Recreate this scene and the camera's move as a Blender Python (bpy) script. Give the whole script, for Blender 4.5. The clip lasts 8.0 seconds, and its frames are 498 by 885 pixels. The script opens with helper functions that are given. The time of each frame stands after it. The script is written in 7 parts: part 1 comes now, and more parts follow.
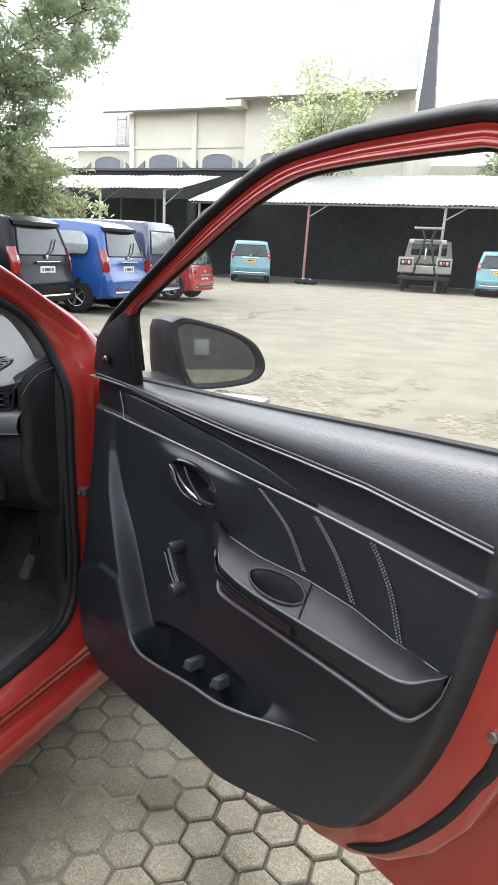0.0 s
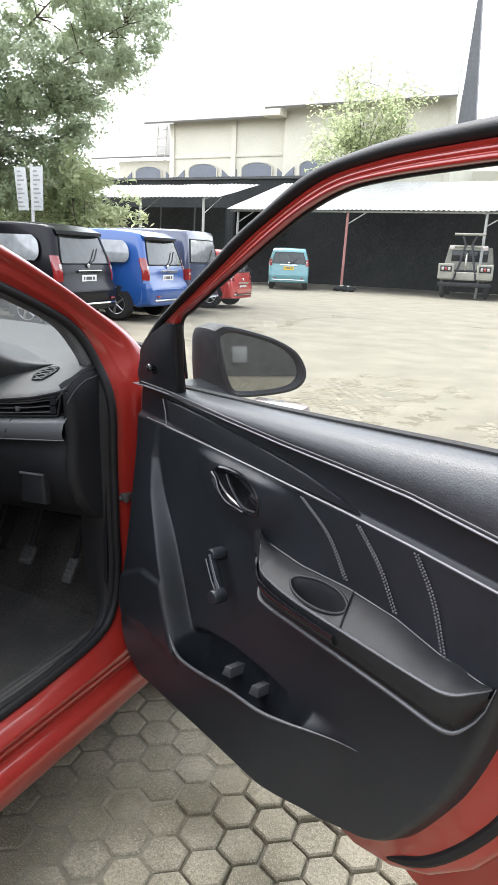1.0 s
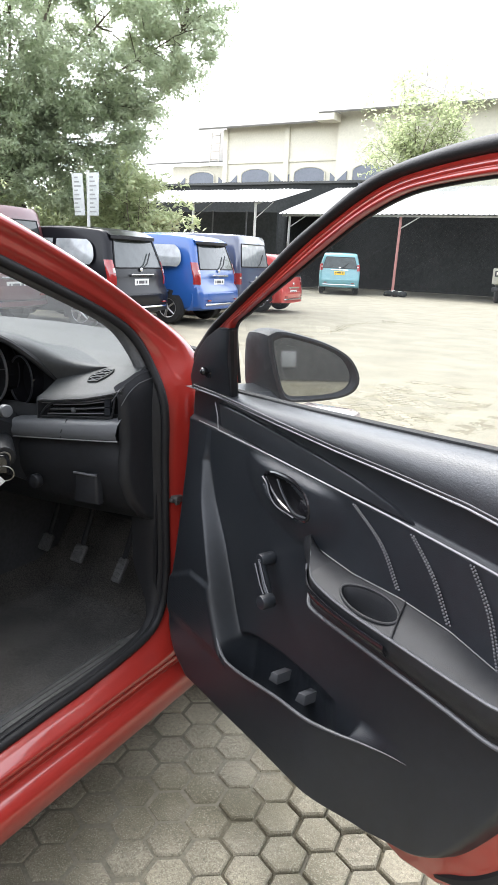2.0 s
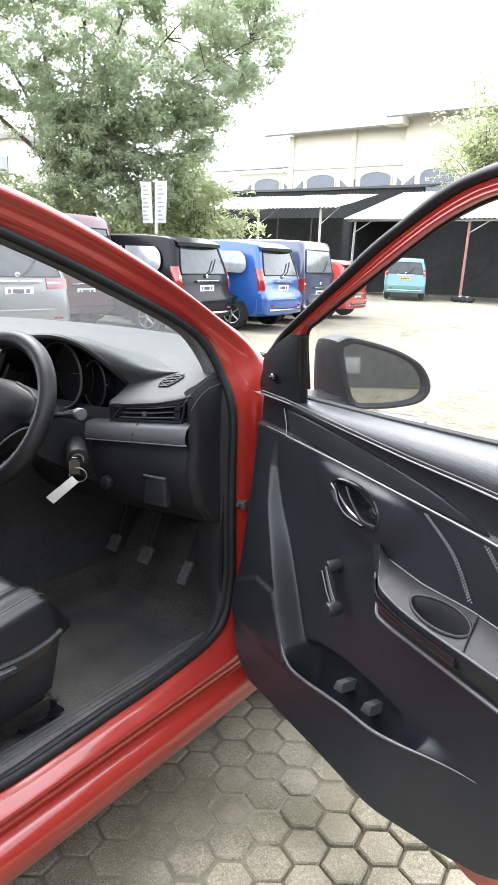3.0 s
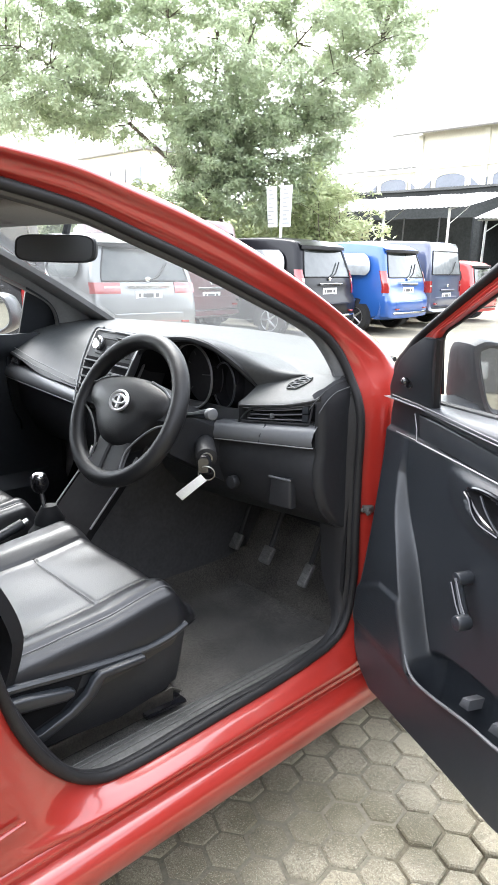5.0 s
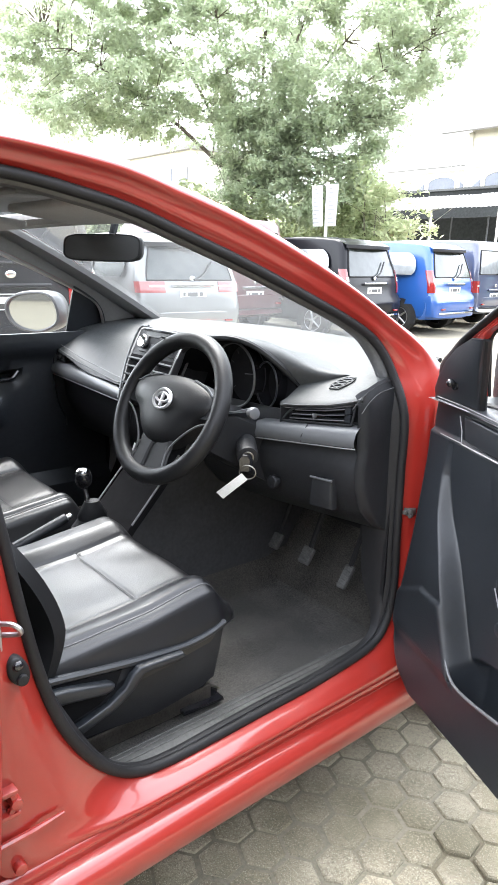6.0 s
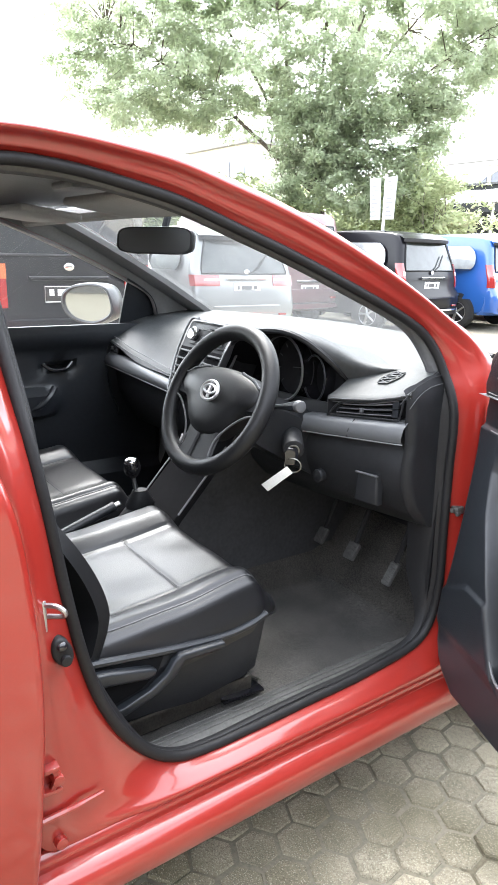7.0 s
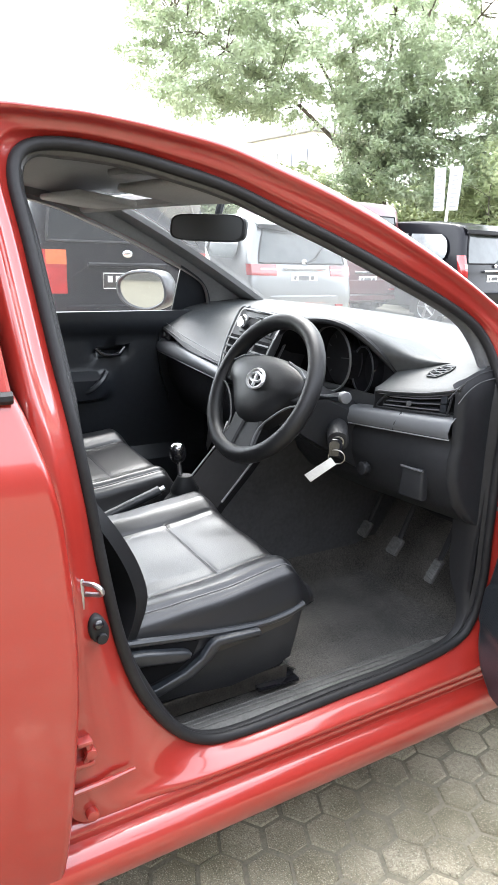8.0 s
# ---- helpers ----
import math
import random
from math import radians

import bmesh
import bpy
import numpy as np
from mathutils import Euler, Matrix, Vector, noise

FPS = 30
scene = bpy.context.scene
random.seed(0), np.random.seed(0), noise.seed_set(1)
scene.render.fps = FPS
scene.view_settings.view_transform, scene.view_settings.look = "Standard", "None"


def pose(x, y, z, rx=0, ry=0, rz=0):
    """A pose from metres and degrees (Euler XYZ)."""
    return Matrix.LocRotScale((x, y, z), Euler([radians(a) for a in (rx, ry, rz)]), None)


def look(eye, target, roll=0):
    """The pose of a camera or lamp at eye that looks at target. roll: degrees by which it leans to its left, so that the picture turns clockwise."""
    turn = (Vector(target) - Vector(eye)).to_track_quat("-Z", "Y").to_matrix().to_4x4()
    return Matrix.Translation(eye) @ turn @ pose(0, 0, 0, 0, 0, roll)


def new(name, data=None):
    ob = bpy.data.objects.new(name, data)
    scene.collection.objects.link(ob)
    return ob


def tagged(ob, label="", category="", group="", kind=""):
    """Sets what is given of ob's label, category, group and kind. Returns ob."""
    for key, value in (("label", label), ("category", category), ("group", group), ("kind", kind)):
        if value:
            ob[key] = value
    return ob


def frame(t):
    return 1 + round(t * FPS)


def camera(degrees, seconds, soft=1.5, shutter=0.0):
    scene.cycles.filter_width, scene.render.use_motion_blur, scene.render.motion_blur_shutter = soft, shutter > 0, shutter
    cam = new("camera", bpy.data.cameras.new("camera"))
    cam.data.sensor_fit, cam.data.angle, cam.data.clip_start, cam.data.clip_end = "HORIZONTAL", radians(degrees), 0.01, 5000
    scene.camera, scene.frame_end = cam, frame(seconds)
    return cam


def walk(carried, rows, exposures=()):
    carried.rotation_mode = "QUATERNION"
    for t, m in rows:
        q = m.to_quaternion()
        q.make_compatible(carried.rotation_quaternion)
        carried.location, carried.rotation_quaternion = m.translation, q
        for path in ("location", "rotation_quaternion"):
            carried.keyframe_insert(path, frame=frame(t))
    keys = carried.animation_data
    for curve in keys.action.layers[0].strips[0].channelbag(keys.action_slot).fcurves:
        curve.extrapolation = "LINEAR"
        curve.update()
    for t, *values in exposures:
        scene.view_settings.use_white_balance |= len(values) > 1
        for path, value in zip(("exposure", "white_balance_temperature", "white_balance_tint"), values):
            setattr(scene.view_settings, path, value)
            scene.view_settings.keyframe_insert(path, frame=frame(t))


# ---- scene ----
cam = camera(40.0, 8.0)
PATH = [
    (0, (1.721, -1.257, 1.286), (0.942, 0.504, 0.745), 2.8),
    (0.5, (1.72, -1.262, 1.288), (0.886, 0.476, 0.755), 2.6),
    (1, (1.715, -1.267, 1.289), (0.837, 0.452, 0.763), 2.4),
    (1.5, (1.71, -1.268, 1.289), (0.775, 0.42, 0.766), 2.5),
    (3, (1.693, -1.281, 1.29), (0.546, 0.276, 0.779), 2.2),
    (3.5, (1.689, -1.29, 1.291), (0.455, 0.2, 0.782), 1.8),
    (4, (1.687, -1.294, 1.291), (0.389, 0.141, 0.783), 1.5),
    (4.5, (1.68, -1.297, 1.289), (0.321, 0.077, 0.774), 1.4),
    (6, (1.675, -1.298, 1.289), (0.195, -0.056, 0.771), 1.5),
    (6.5, (1.68, -1.291, 1.287), (0.144, -0.129, 0.748), 1.4),
    (7, (1.687, -1.29, 1.287), (0.12, -0.171, 0.749), 1.6),
    (7.5, (1.692, -1.282, 1.287), (0.089, -0.223, 0.733), 2.1),
    (8, (1.698, -1.273, 1.284), (0.055, -0.286, 0.714), 2.4),
]
walk(cam, [(t, look(eye, target, roll)) for t, eye, target, roll in PATH],
     exposures=((0.0, 2.70), (1.5, 2.86), (3.0, 3.34), (4.5, 3.72), (6.0, 3.94), (8.0, 3.98)))

# ---------------------------------------------------------------- light
world = bpy.data.worlds.new("overcast_sky")
scene.world = world
world.use_nodes = True
wn = world.node_tree
sky = wn.nodes.new("ShaderNodeTexSky")
sky.sky_type, sky.sun_disc = "NISHITA", False
sky.sun_elevation, sky.sun_rotation = radians(62), radians(288)
sky.dust_density, sky.air_density, sky.ozone_density = 1.5, 1.0, 1.0
pale = wn.nodes.new("ShaderNodeHueSaturation")
pale.inputs["Saturation"].default_value = 0.27
wn.links.new(sky.outputs[0], pale.inputs["Color"])
wn.links.new(pale.outputs[0], wn.nodes["Background"].inputs["Color"])
wn.nodes["Background"].inputs["Strength"].default_value = 0.15
sun_data = bpy.data.lights.new("sun", "SUN")
sun_data.energy, sun_data.angle, sun_data.color = 0.55, radians(40), (1.0, 0.975, 0.945)
sun = new("sun", sun_data)
sun.matrix_world = look((-12, 4, 24), (0, 0, 0))


# ---------------------------------------------------------------- materials
def material(name, color, rough=0.5, metal=0.0, var=0.12, scale=6.0, fine=90.0, bump=0.0, bump_scale=300.0,
             coat=0.0, spec=0.5, vary_rough=0.0, island=0.0, objvar=0.0, emit=0.0, sheen=0.0, spread=0.4):
    m = bpy.data.materials.new(name)
    m.use_nodes = True
    nt = m.node_tree
    b = nt.nodes["Principled BSDF"]
    b.inputs["Roughness"].default_value = rough
    b.inputs["Metallic"].default_value = metal
    b.inputs["Coat Weight"].default_value = coat
    b.inputs["Coat Roughness"].default_value = 0.09
    b.inputs["Specular IOR Level"].default_value = spec
    b.inputs["Sheen Weight"].default_value = sheen
    tc = nt.nodes.new("ShaderNodeTexCoord")
    place = nt.nodes.new("ShaderNodeNewGeometry").outputs["Position"] if objvar else tc.outputs["Object"]
    big = nt.nodes.new("ShaderNodeTexNoise")
    big.inputs["Scale"].default_value, big.inputs["Detail"].default_value = scale, 5.0
    small = nt.nodes.new("ShaderNodeTexNoise")
    small.inputs["Scale"].default_value, small.inputs["Detail"].default_value = fine, 3.0
    nt.links.new(place, big.inputs["Vector"])
    nt.links.new(place, small.inputs["Vector"])
    add = nt.nodes.new("ShaderNodeMath")
    add.operation = "ADD"
    nt.links.new(big.outputs["Fac"], add.inputs[0])
    nt.links.new(small.outputs["Fac"], add.inputs[1])
    value = add.outputs[0]
    if island or objvar:
        src = nt.nodes.new("ShaderNodeNewGeometry") if island else nt.nodes.new("ShaderNodeObjectInfo")
        out = src.outputs["Random Per Island"] if island else src.outputs["Random"]
        mul = nt.nodes.new("ShaderNodeMath")
        mul.operation = "MULTIPLY_ADD"
        nt.links.new(out, mul.inputs[0])
        mul.inputs[1].default_value = (island or objvar) * 2
        nt.links.new(value, mul.inputs[2])
        value = mul.outputs[0]
    ramp = nt.nodes.new("ShaderNodeMapRange")
    ramp.inputs["From Min"].default_value, ramp.inputs["From Max"].default_value = 1 - spread, 1 + spread + 2 * (island + objvar)
    ramp.inputs["To Min"].default_value, ramp.inputs["To Max"].default_value = 1 - var, 1 + var
    nt.links.new(value, ramp.inputs["Value"])
    tint = nt.nodes.new("ShaderNodeMix")
    tint.data_type, tint.blend_type = "RGBA", "MULTIPLY"
    tint.inputs["Factor"].default_value = 1.0
    tint.inputs[6].default_value = (*color, 1)
    nt.links.new(ramp.outputs[0], tint.inputs[7])
    nt.links.new(tint.outputs[2], b.inputs["Base Color"])
    if vary_rough:
        rr = nt.nodes.new("ShaderNodeMapRange")
        rr.inputs["To Min"].default_value, rr.inputs["To Max"].default_value = rough - vary_rough, rough + vary_rough
        nt.links.new(big.outputs["Fac"], rr.inputs["Value"])
        nt.links.new(rr.outputs[0], b.inputs["Roughness"])
    if bump:
        grain = nt.nodes.new("ShaderNodeTexNoise")
        grain.inputs["Scale"].default_value, grain.inputs["Detail"].default_value = bump_scale, 2.0
        nt.links.new(place, grain.inputs["Vector"])
        bp = nt.nodes.new("ShaderNodeBump")
        bp.inputs["Strength"].default_value, bp.inputs["Distance"].default_value = bump, 0.002
        nt.links.new(grain.outputs["Fac"], bp.inputs["Height"])
        nt.links.new(bp.outputs[0], b.inputs["Normal"])
    if emit:
        b.inputs["Emission Color"].default_value = (*color, 1)
        b.inputs["Emission Strength"].default_value = emit
    return m


def glass_material(name, color, gloss=0.05, veil=0.0):
    """Thin clear glass with a faint milky film that imitates the veil of glare and reflections."""
    m = bpy.data.materials.new(name)
    m.use_nodes = True
    nt = m.node_tree
    nt.nodes.remove(nt.nodes["Principled BSDF"])
    gl, tr, mx = nt.nodes.new("ShaderNodeBsdfGlossy"), nt.nodes.new("ShaderNodeBsdfTransparent"), nt.nodes.new("ShaderNodeMixShader")
    lw = nt.nodes.new("ShaderNodeLayerWeight")
    lw.inputs["Blend"].default_value = 0.5
    pw = nt.nodes.new("ShaderNodeMath")
    pw.operation = "POWER"
    pw.inputs[1].default_value = 4.0
    ma = nt.nodes.new("ShaderNodeMath")
    ma.operation = "MULTIPLY_ADD"
    ma.inputs[1].default_value, ma.inputs[2].default_value = 0.75, gloss
    gl.inputs["Roughness"].default_value = 0.0
    tr.inputs["Color"].default_value = (*color, 1)
    nt.links.new(lw.outputs["Facing"], pw.inputs[0])
    nt.links.new(pw.outputs[0], ma.inputs[0])
    nt.links.new(ma.outputs[0], mx.inputs[0])
    nt.links.new(gl.outputs[0], mx.inputs[2])
    film, haze, both, where = nt.nodes.new("ShaderNodeBsdfTranslucent"), nt.nodes.new("ShaderNodeMixShader"), nt.nodes.new("ShaderNodeTexNoise"), nt.nodes.new("ShaderNodeMapRange")
    film.inputs["Color"].default_value = (0.75, 0.77, 0.78, 1)
    tc = nt.nodes.new("ShaderNodeTexCoord")
    nt.links.new(tc.outputs["Object"], both.inputs["Vector"])
    both.inputs["Scale"].default_value, both.inputs["Detail"].default_value = 3.0, 6.0
    where.inputs["From Min"].default_value, where.inputs["From Max"].default_value = 0.3, 0.7
    where.inputs["To Min"].default_value, where.inputs["To Max"].default_value = veil * 0.75, veil * 1.25
    nt.links.new(both.outputs["Fac"], where.inputs["Value"])
    nt.links.new(where.outputs[0], haze.inputs[0])
    nt.links.new(tr.outputs[0], haze.inputs[1])
    nt.links.new(film.outputs[0], haze.inputs[2])
    nt.links.new(haze.outputs[0], mx.inputs[1])
    nt.links.new(mx.outputs[0], nt.nodes["Material Output"].inputs["Surface"])
    return m


def leaf_material(name, color, through_light):
    m = material(name, color, 0.6, 0, 0.5, 0.8, 6, island=0.5, spec=0.3)
    nt = m.node_tree
    b, out = nt.nodes["Principled BSDF"], nt.nodes["Material Output"]
    tr, mx = nt.nodes.new("ShaderNodeBsdfTranslucent"), nt.nodes.new("ShaderNodeMixShader")
    tr.inputs["Color"].default_value = (*through_light, 1)
    mx.inputs[0].default_value = 0.66
    nt.links.new(b.outputs[0], mx.inputs[1])
    nt.links.new(tr.outputs[0], mx.inputs[2])
    nt.links.new(mx.outputs[0], out.inputs["Surface"])
    return m


RED = material("red_car_paint", (0.265, 0.0195, 0.0138), 0.30, 0.0, 0.05, 3, 400, coat=0.95, spec=0.38)
TRIM = material("black_door_plastic", (0.0140, 0.0162, 0.0198), 0.36, 0, 0.25, 5, 60, bump=0.2, bump_scale=900, vary_rough=0.06, spec=0.5)
SOFT = material("black_soft_vinyl", (0.031, 0.033, 0.037), 0.38, 0, 0.2, 5, 80, bump=0.24, bump_scale=430, vary_rough=0.05, spec=0.58)
INLAY = material("smooth_dark_inlay", (0.016, 0.018, 0.0215), 0.34, 0, 0.2, 5, 80, bump=0.12, bump_scale=600, spec=0.6)
RIMGREY = material("dark_satin_rim", (0.075, 0.077, 0.082), 0.34, 0, 0.08, 4, 80, bump=0.1, bump_scale=700)
# console side tone, lightened to make up for the dim footwell
CONSIDE = material("lifted_console_plastic", (0.058, 0.058, 0.060), 0.6, 0, 0.3, 6, 90, bump=0.2, bump_scale=700, spec=0.3)
PAD = material("dashboard_vinyl", (0.041, 0.043, 0.044), 0.46, 0, 0.25, 5, 80, bump=0.3, bump_scale=620, vary_rough=0.06, spec=0.26)
SATIN = material("satin_grey_trim", (0.095, 0.098, 0.103), 0.36, 0.15, 0.08, 4, 80, bump=0.1, bump_scale=700)
GLOSSY = material("glossy_black_plastic", (0.01, 0.01, 0.012), 0.12, 0, 0.1, 5, 80, coat=0.4)
LEATHER = material("black_leather", (0.0090, 0.0094, 0.0110), 0.37, 0, 0.2, 9, 120, bump=0.16, bump_scale=420, vary_rough=0.05, spec=0.64)
LOWTRIM = material("matt_black_plastic", (0.0155, 0.0162, 0.0182), 0.46, 0, 0.25, 5, 60, bump=0.3, bump_scale=900, vary_rough=0.06, spec=0.3)
SEAM = material("grey_thread", (0.10, 0.10, 0.105), 0.5, 0, 0.2, 40, 300)
LINE = material("pale_edge_piping", (0.27, 0.27, 0.28), 0.35, 0.1, 0.1, 20, 200)
RUBBER = material("black_rubber_seal", (0.011, 0.011, 0.012), 0.55, 0, 0.3, 12, 120, bump=0.2, bump_scale=400, spec=0.3)
CARPET = material("dark_grey_carpet", (0.058, 0.053, 0.046), 0.95, 0, 0.9, 5, 240, bump=1.0, bump_scale=600, sheen=0.12, spread=0.3)
# near-black with the shade of recesses put into its colour
SHADEBLACK = material("painted_shade_black", (0.010, 0.010, 0.011), 1.0, 0, 0.2, 8, 60, spec=0.05)
GRIP = material("worn_wheel_leather", (0.0085, 0.0088, 0.0098), 0.46, 0, 0.3, 9, 150, bump=0.22, bump_scale=500, vary_rough=0.07, spec=0.34)
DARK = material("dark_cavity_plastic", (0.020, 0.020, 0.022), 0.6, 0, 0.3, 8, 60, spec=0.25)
LINER = material("grey_headliner", (0.36, 0.36, 0.365), 0.9, 0, 0.12, 6, 200, bump=0.4, bump_scale=800)
EDGE = material("dark_grey_edge_trim", (0.075, 0.076, 0.079), 0.5, 0, 0.2, 6, 120, bump=0.3, bump_scale=800)
PILLAR = material("grey_pillar_plastic", (0.19, 0.19, 0.19), 0.5, 0, 0.12, 6, 120, bump=0.3, bump_scale=800)
SCUFF = material("scuffed_grey_plastic", (0.055, 0.054, 0.051), 0.55, 0, 0.5, 12, 140, bump=0.3, bump_scale=500)
CHROME = material("chrome", (0.75, 0.75, 0.76), 0.12, 1.0, 0.05, 10, 90)
STEEL = material("worn_steel", (0.35, 0.33, 0.3), 0.4, 1.0, 0.35, 30, 200)
MIRROR = material("mirror_glass", (0.36, 0.37, 0.37), 0.03, 1.0, 0.02, 3, 20)
CLEAR = glass_material("clear_glass", (0.93, 0.95, 0.945), 0.03, 0.013)
# stronger milky film, imitating the glare haze over the windscreen
SCREEN = glass_material("veiled_windscreen_glass", (0.88, 0.91, 0.905), 0.06, 0.030)
SMOKE = material("smoky_mirror_glass", (0.085, 0.088, 0.092), 0.35, 0, 0.15, 2, 6, spec=0.4)
TINT = material("dark_tinted_glass", (0.012, 0.014, 0.016), 0.08, 0, 0.2, 2, 6, spec=0.35)
GREYGLASS = material("grey_tinted_glass", (0.045, 0.052, 0.052), 0.10, 0, 0.3, 1.5, 6, spec=0.45)
# pale base colour stands in for sky reflected in the panes
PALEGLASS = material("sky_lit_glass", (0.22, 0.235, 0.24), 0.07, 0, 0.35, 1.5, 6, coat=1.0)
WHITE = material("white_card", (0.75, 0.75, 0.73), 0.5, 0, 0.08, 20, 200)
TYRE = material("tyre_rubber", (0.018, 0.018, 0.018), 0.8, 0, 0.3, 12, 90, bump=0.4, bump_scale=120)
ALLOY = material("silver_alloy", (0.4, 0.4, 0.41), 0.3, 0.9, 0.1, 8, 90)
LAMPRED = material("red_lamp_lens", (0.24, 0.012, 0.012), 0.12, 0, 0.2, 14, 60, coat=1.0)
LAMPAMBER = material("amber_lamp_lens", (0.42, 0.10, 0.035), 0.15, 0, 0.2, 14, 60, coat=1.0)
LAMPCLEAR = material("clear_lamp_lens", (0.42, 0.36, 0.34), 0.12, 0, 0.2, 14, 60, coat=1.0)
PLATE = material("pale_number_plate", (0.72, 0.72, 0.70), 0.4, 0, 0.08, 20, 200)
PLATEBLACK = material("black_number_plate", (0.015, 0.015, 0.016), 0.35, 0, 0.1, 20, 200)
PLATEYELLOW = material("yellow_number_plate", (0.75, 0.5, 0.05), 0.4, 0, 0.08, 20, 200)


# ---------------------------------------------------------------- helpers
def V(*a):
    return Vector(a)


def lerp(a, b, f):
    return a + (b - a) * f


def smooth(a, b, v):
    f = min(1.0, max(0.0, (v - a) / (b - a)))
    return f * f * (3 - 2 * f)


def table(v, rows):
    """Straight-line table look-up: rows of (key, value)."""
    if v <= rows[0][0]:
        return rows[0][1]
    for (a, p), (b, q) in zip(rows, rows[1:]):
        if v <= b:
            return lerp(p, q, (v - a) / (b - a))
    return rows[-1][1]


def soft(rows, n=70):
    """A table with its corners rounded off."""
    return [(p.x, p.y) for p in spline([(k, v, 0) for k, v in rows], n)]


def spline(pts, n, closed=False):
    """n points evenly along a Catmull-Rom curve."""
    pts = [Vector(p) for p in pts]
    k = len(pts)
    fine = []
    for i in range(k if closed else k - 1):
        p1, p2 = pts[i], pts[(i + 1) % k]
        p0 = pts[i - 1] if closed or i > 0 else p1 * 2 - p2
        p3 = pts[(i + 2) % k] if closed or i + 2 < k else p2 * 2 - p1
        for j in range(12):
            t = j / 12
            fine.append(0.5 * (2 * p1 + (p2 - p0) * t + (2 * p0 - 5 * p1 + 4 * p2 - p3) * t * t + (3 * p1 - p0 - 3 * p2 + p3) * t ** 3))
    fine.append(fine[0].copy() if closed else pts[-1])
    run = [0.0]
    for a, b in zip(fine, fine[1:]):
        run.append(run[-1] + (b - a).length)
    out, j = [], 0
    for i in range(n):
        want = run[-1] * i / (n if closed else n - 1)
        while j < len(run) - 2 and run[j + 1] < want:
            j += 1
        f = (want - run[j]) / max(1e-9, run[j + 1] - run[j])
        out.append(fine[j].lerp(fine[j + 1], min(1, f)))
    return out


def thing(name, place, label, category, group=""):
    ob = new(name)
    ob.empty_display_size = 0.1
    ob.location = place
    bpy.context.view_layer.update()
    return tagged(ob, label, category, group)


def part(name, bm, mat, parent, label="", angle=38):
    """One mesh object from a bmesh in world coordinates, under parent."""
    bmesh.ops.recalc_face_normals(bm, faces=bm.faces)
    me = bpy.data.meshes.new(name)
    bm.to_mesh(me)
    bm.free()
    me.materials.append(mat)
    me.polygons.foreach_set("use_smooth", [True] * len(me.polygons))
    me.set_sharp_from_angle(angle=radians(angle))
    ob = new(name, me)
    if parent is not None:
        root = parent
        while root.parent:
            root = root.parent
        ob.parent = parent
        if parent is root:
            ob.matrix_parent_inverse = Matrix.LocRotScale(root.location, root.rotation_euler, None).inverted()
    if label:
        ob["label"] = label
    return ob


def structure(name, bm, mat, label, angle=38):
    return tagged(part(name, bm, mat, None, angle=angle), label, name.split("_")[0], kind="structure")


def quads(bm, rows, wrap=False):
    for a, b in zip(rows, rows[1:]):
        n = len(a)
        for i in range(n if wrap else n - 1):
            j = (i + 1) % n
            f = [a[i], a[j], b[j], b[i]]
            f = [v for k, v in enumerate(f) if v not in f[:k]]
            if len(f) > 2:
                try:
                    bm.faces.new(f)
                except ValueError:
                    pass


def sheet(grid, thick=0.0, wrap=False):
    """A bmesh over a grid of points; thick: a second skin behind it, with closed edges."""
    bm = bmesh.new()
    rows = [[bm.verts.new(p) for p in row] for row in grid]
    quads(bm, rows, wrap)
    if thick:
        bmesh.ops.recalc_face_normals(bm, faces=bm.faces)
        bmesh.ops.solidify(bm, geom=bm.faces[:], thickness=thick)
    return bm


def loft(rings, caps=True, closed=True):
    bm = bmesh.new()
    rows = [[bm.verts.new(p) for p in ring] for ring in rings]
    quads(bm, rows, closed)
    if caps:
        for row in (rows[0], rows[-1]):
            try:
                bm.faces.new(row)
            except ValueError:
                pass
    return bm


def box(x0, x1, y0, y1, z0, z1, bev=0.006, seg=2, m=None):
    bm = bmesh.new()
    bmesh.ops.create_cube(bm, size=1.0)
    for v in bm.verts:
        v.co = V(lerp(x0, x1, v.co.x + 0.5), lerp(y0, y1, v.co.y + 0.5), lerp(z0, z1, v.co.z + 0.5))
    if bev:
        bmesh.ops.bevel(bm, geom=bm.edges[:], offset=bev, segments=seg, profile=0.5, affect="EDGES", clamp_overlap=True)
    if m is not None:
        bm.transform(m)
    return bm


def tube(path, r, seg=8, closed=False, flat=1.0, up=None):
    """A round or flattened bar along a path; r: one radius or one for each point."""
    path = [Vector(p) for p in path]
    n = len(path)
    rs = r if isinstance(r, (list, tuple)) else [r] * n
    rings, last = [], Vector(up) if up else V(0.3, 0.2, 0.93)
    for i, p in enumerate(path):
        a, b = path[i - 1] if (i or closed) else p, path[(i + 1) % n] if (i < n - 1 or closed) else p
        d = (b - a).normalized()
        side = d.cross(last)
        side = side.normalized() if side.length > 1e-6 else d.orthogonal().normalized()
        top = side.cross(d).normalized()
        if up is None:
            last = top
        rings.append([p + (side * math.cos(2 * math.pi * k / seg) + top * flat * math.sin(2 * math.pi * k / seg)) * rs[i] for k in range(seg)])
    if closed:
        rings.append(rings[0])
    bm = bmesh.new()
    rows = [[bm.verts.new(q) for q in ring] for ring in (rings[:-1] if closed else rings)]
    if closed:
        rows.append(rows[0])
    quads(bm, rows, True)
    if not closed:
        for row in (rows[0], rows[-1]):
            bm.faces.new(row)
    return bm


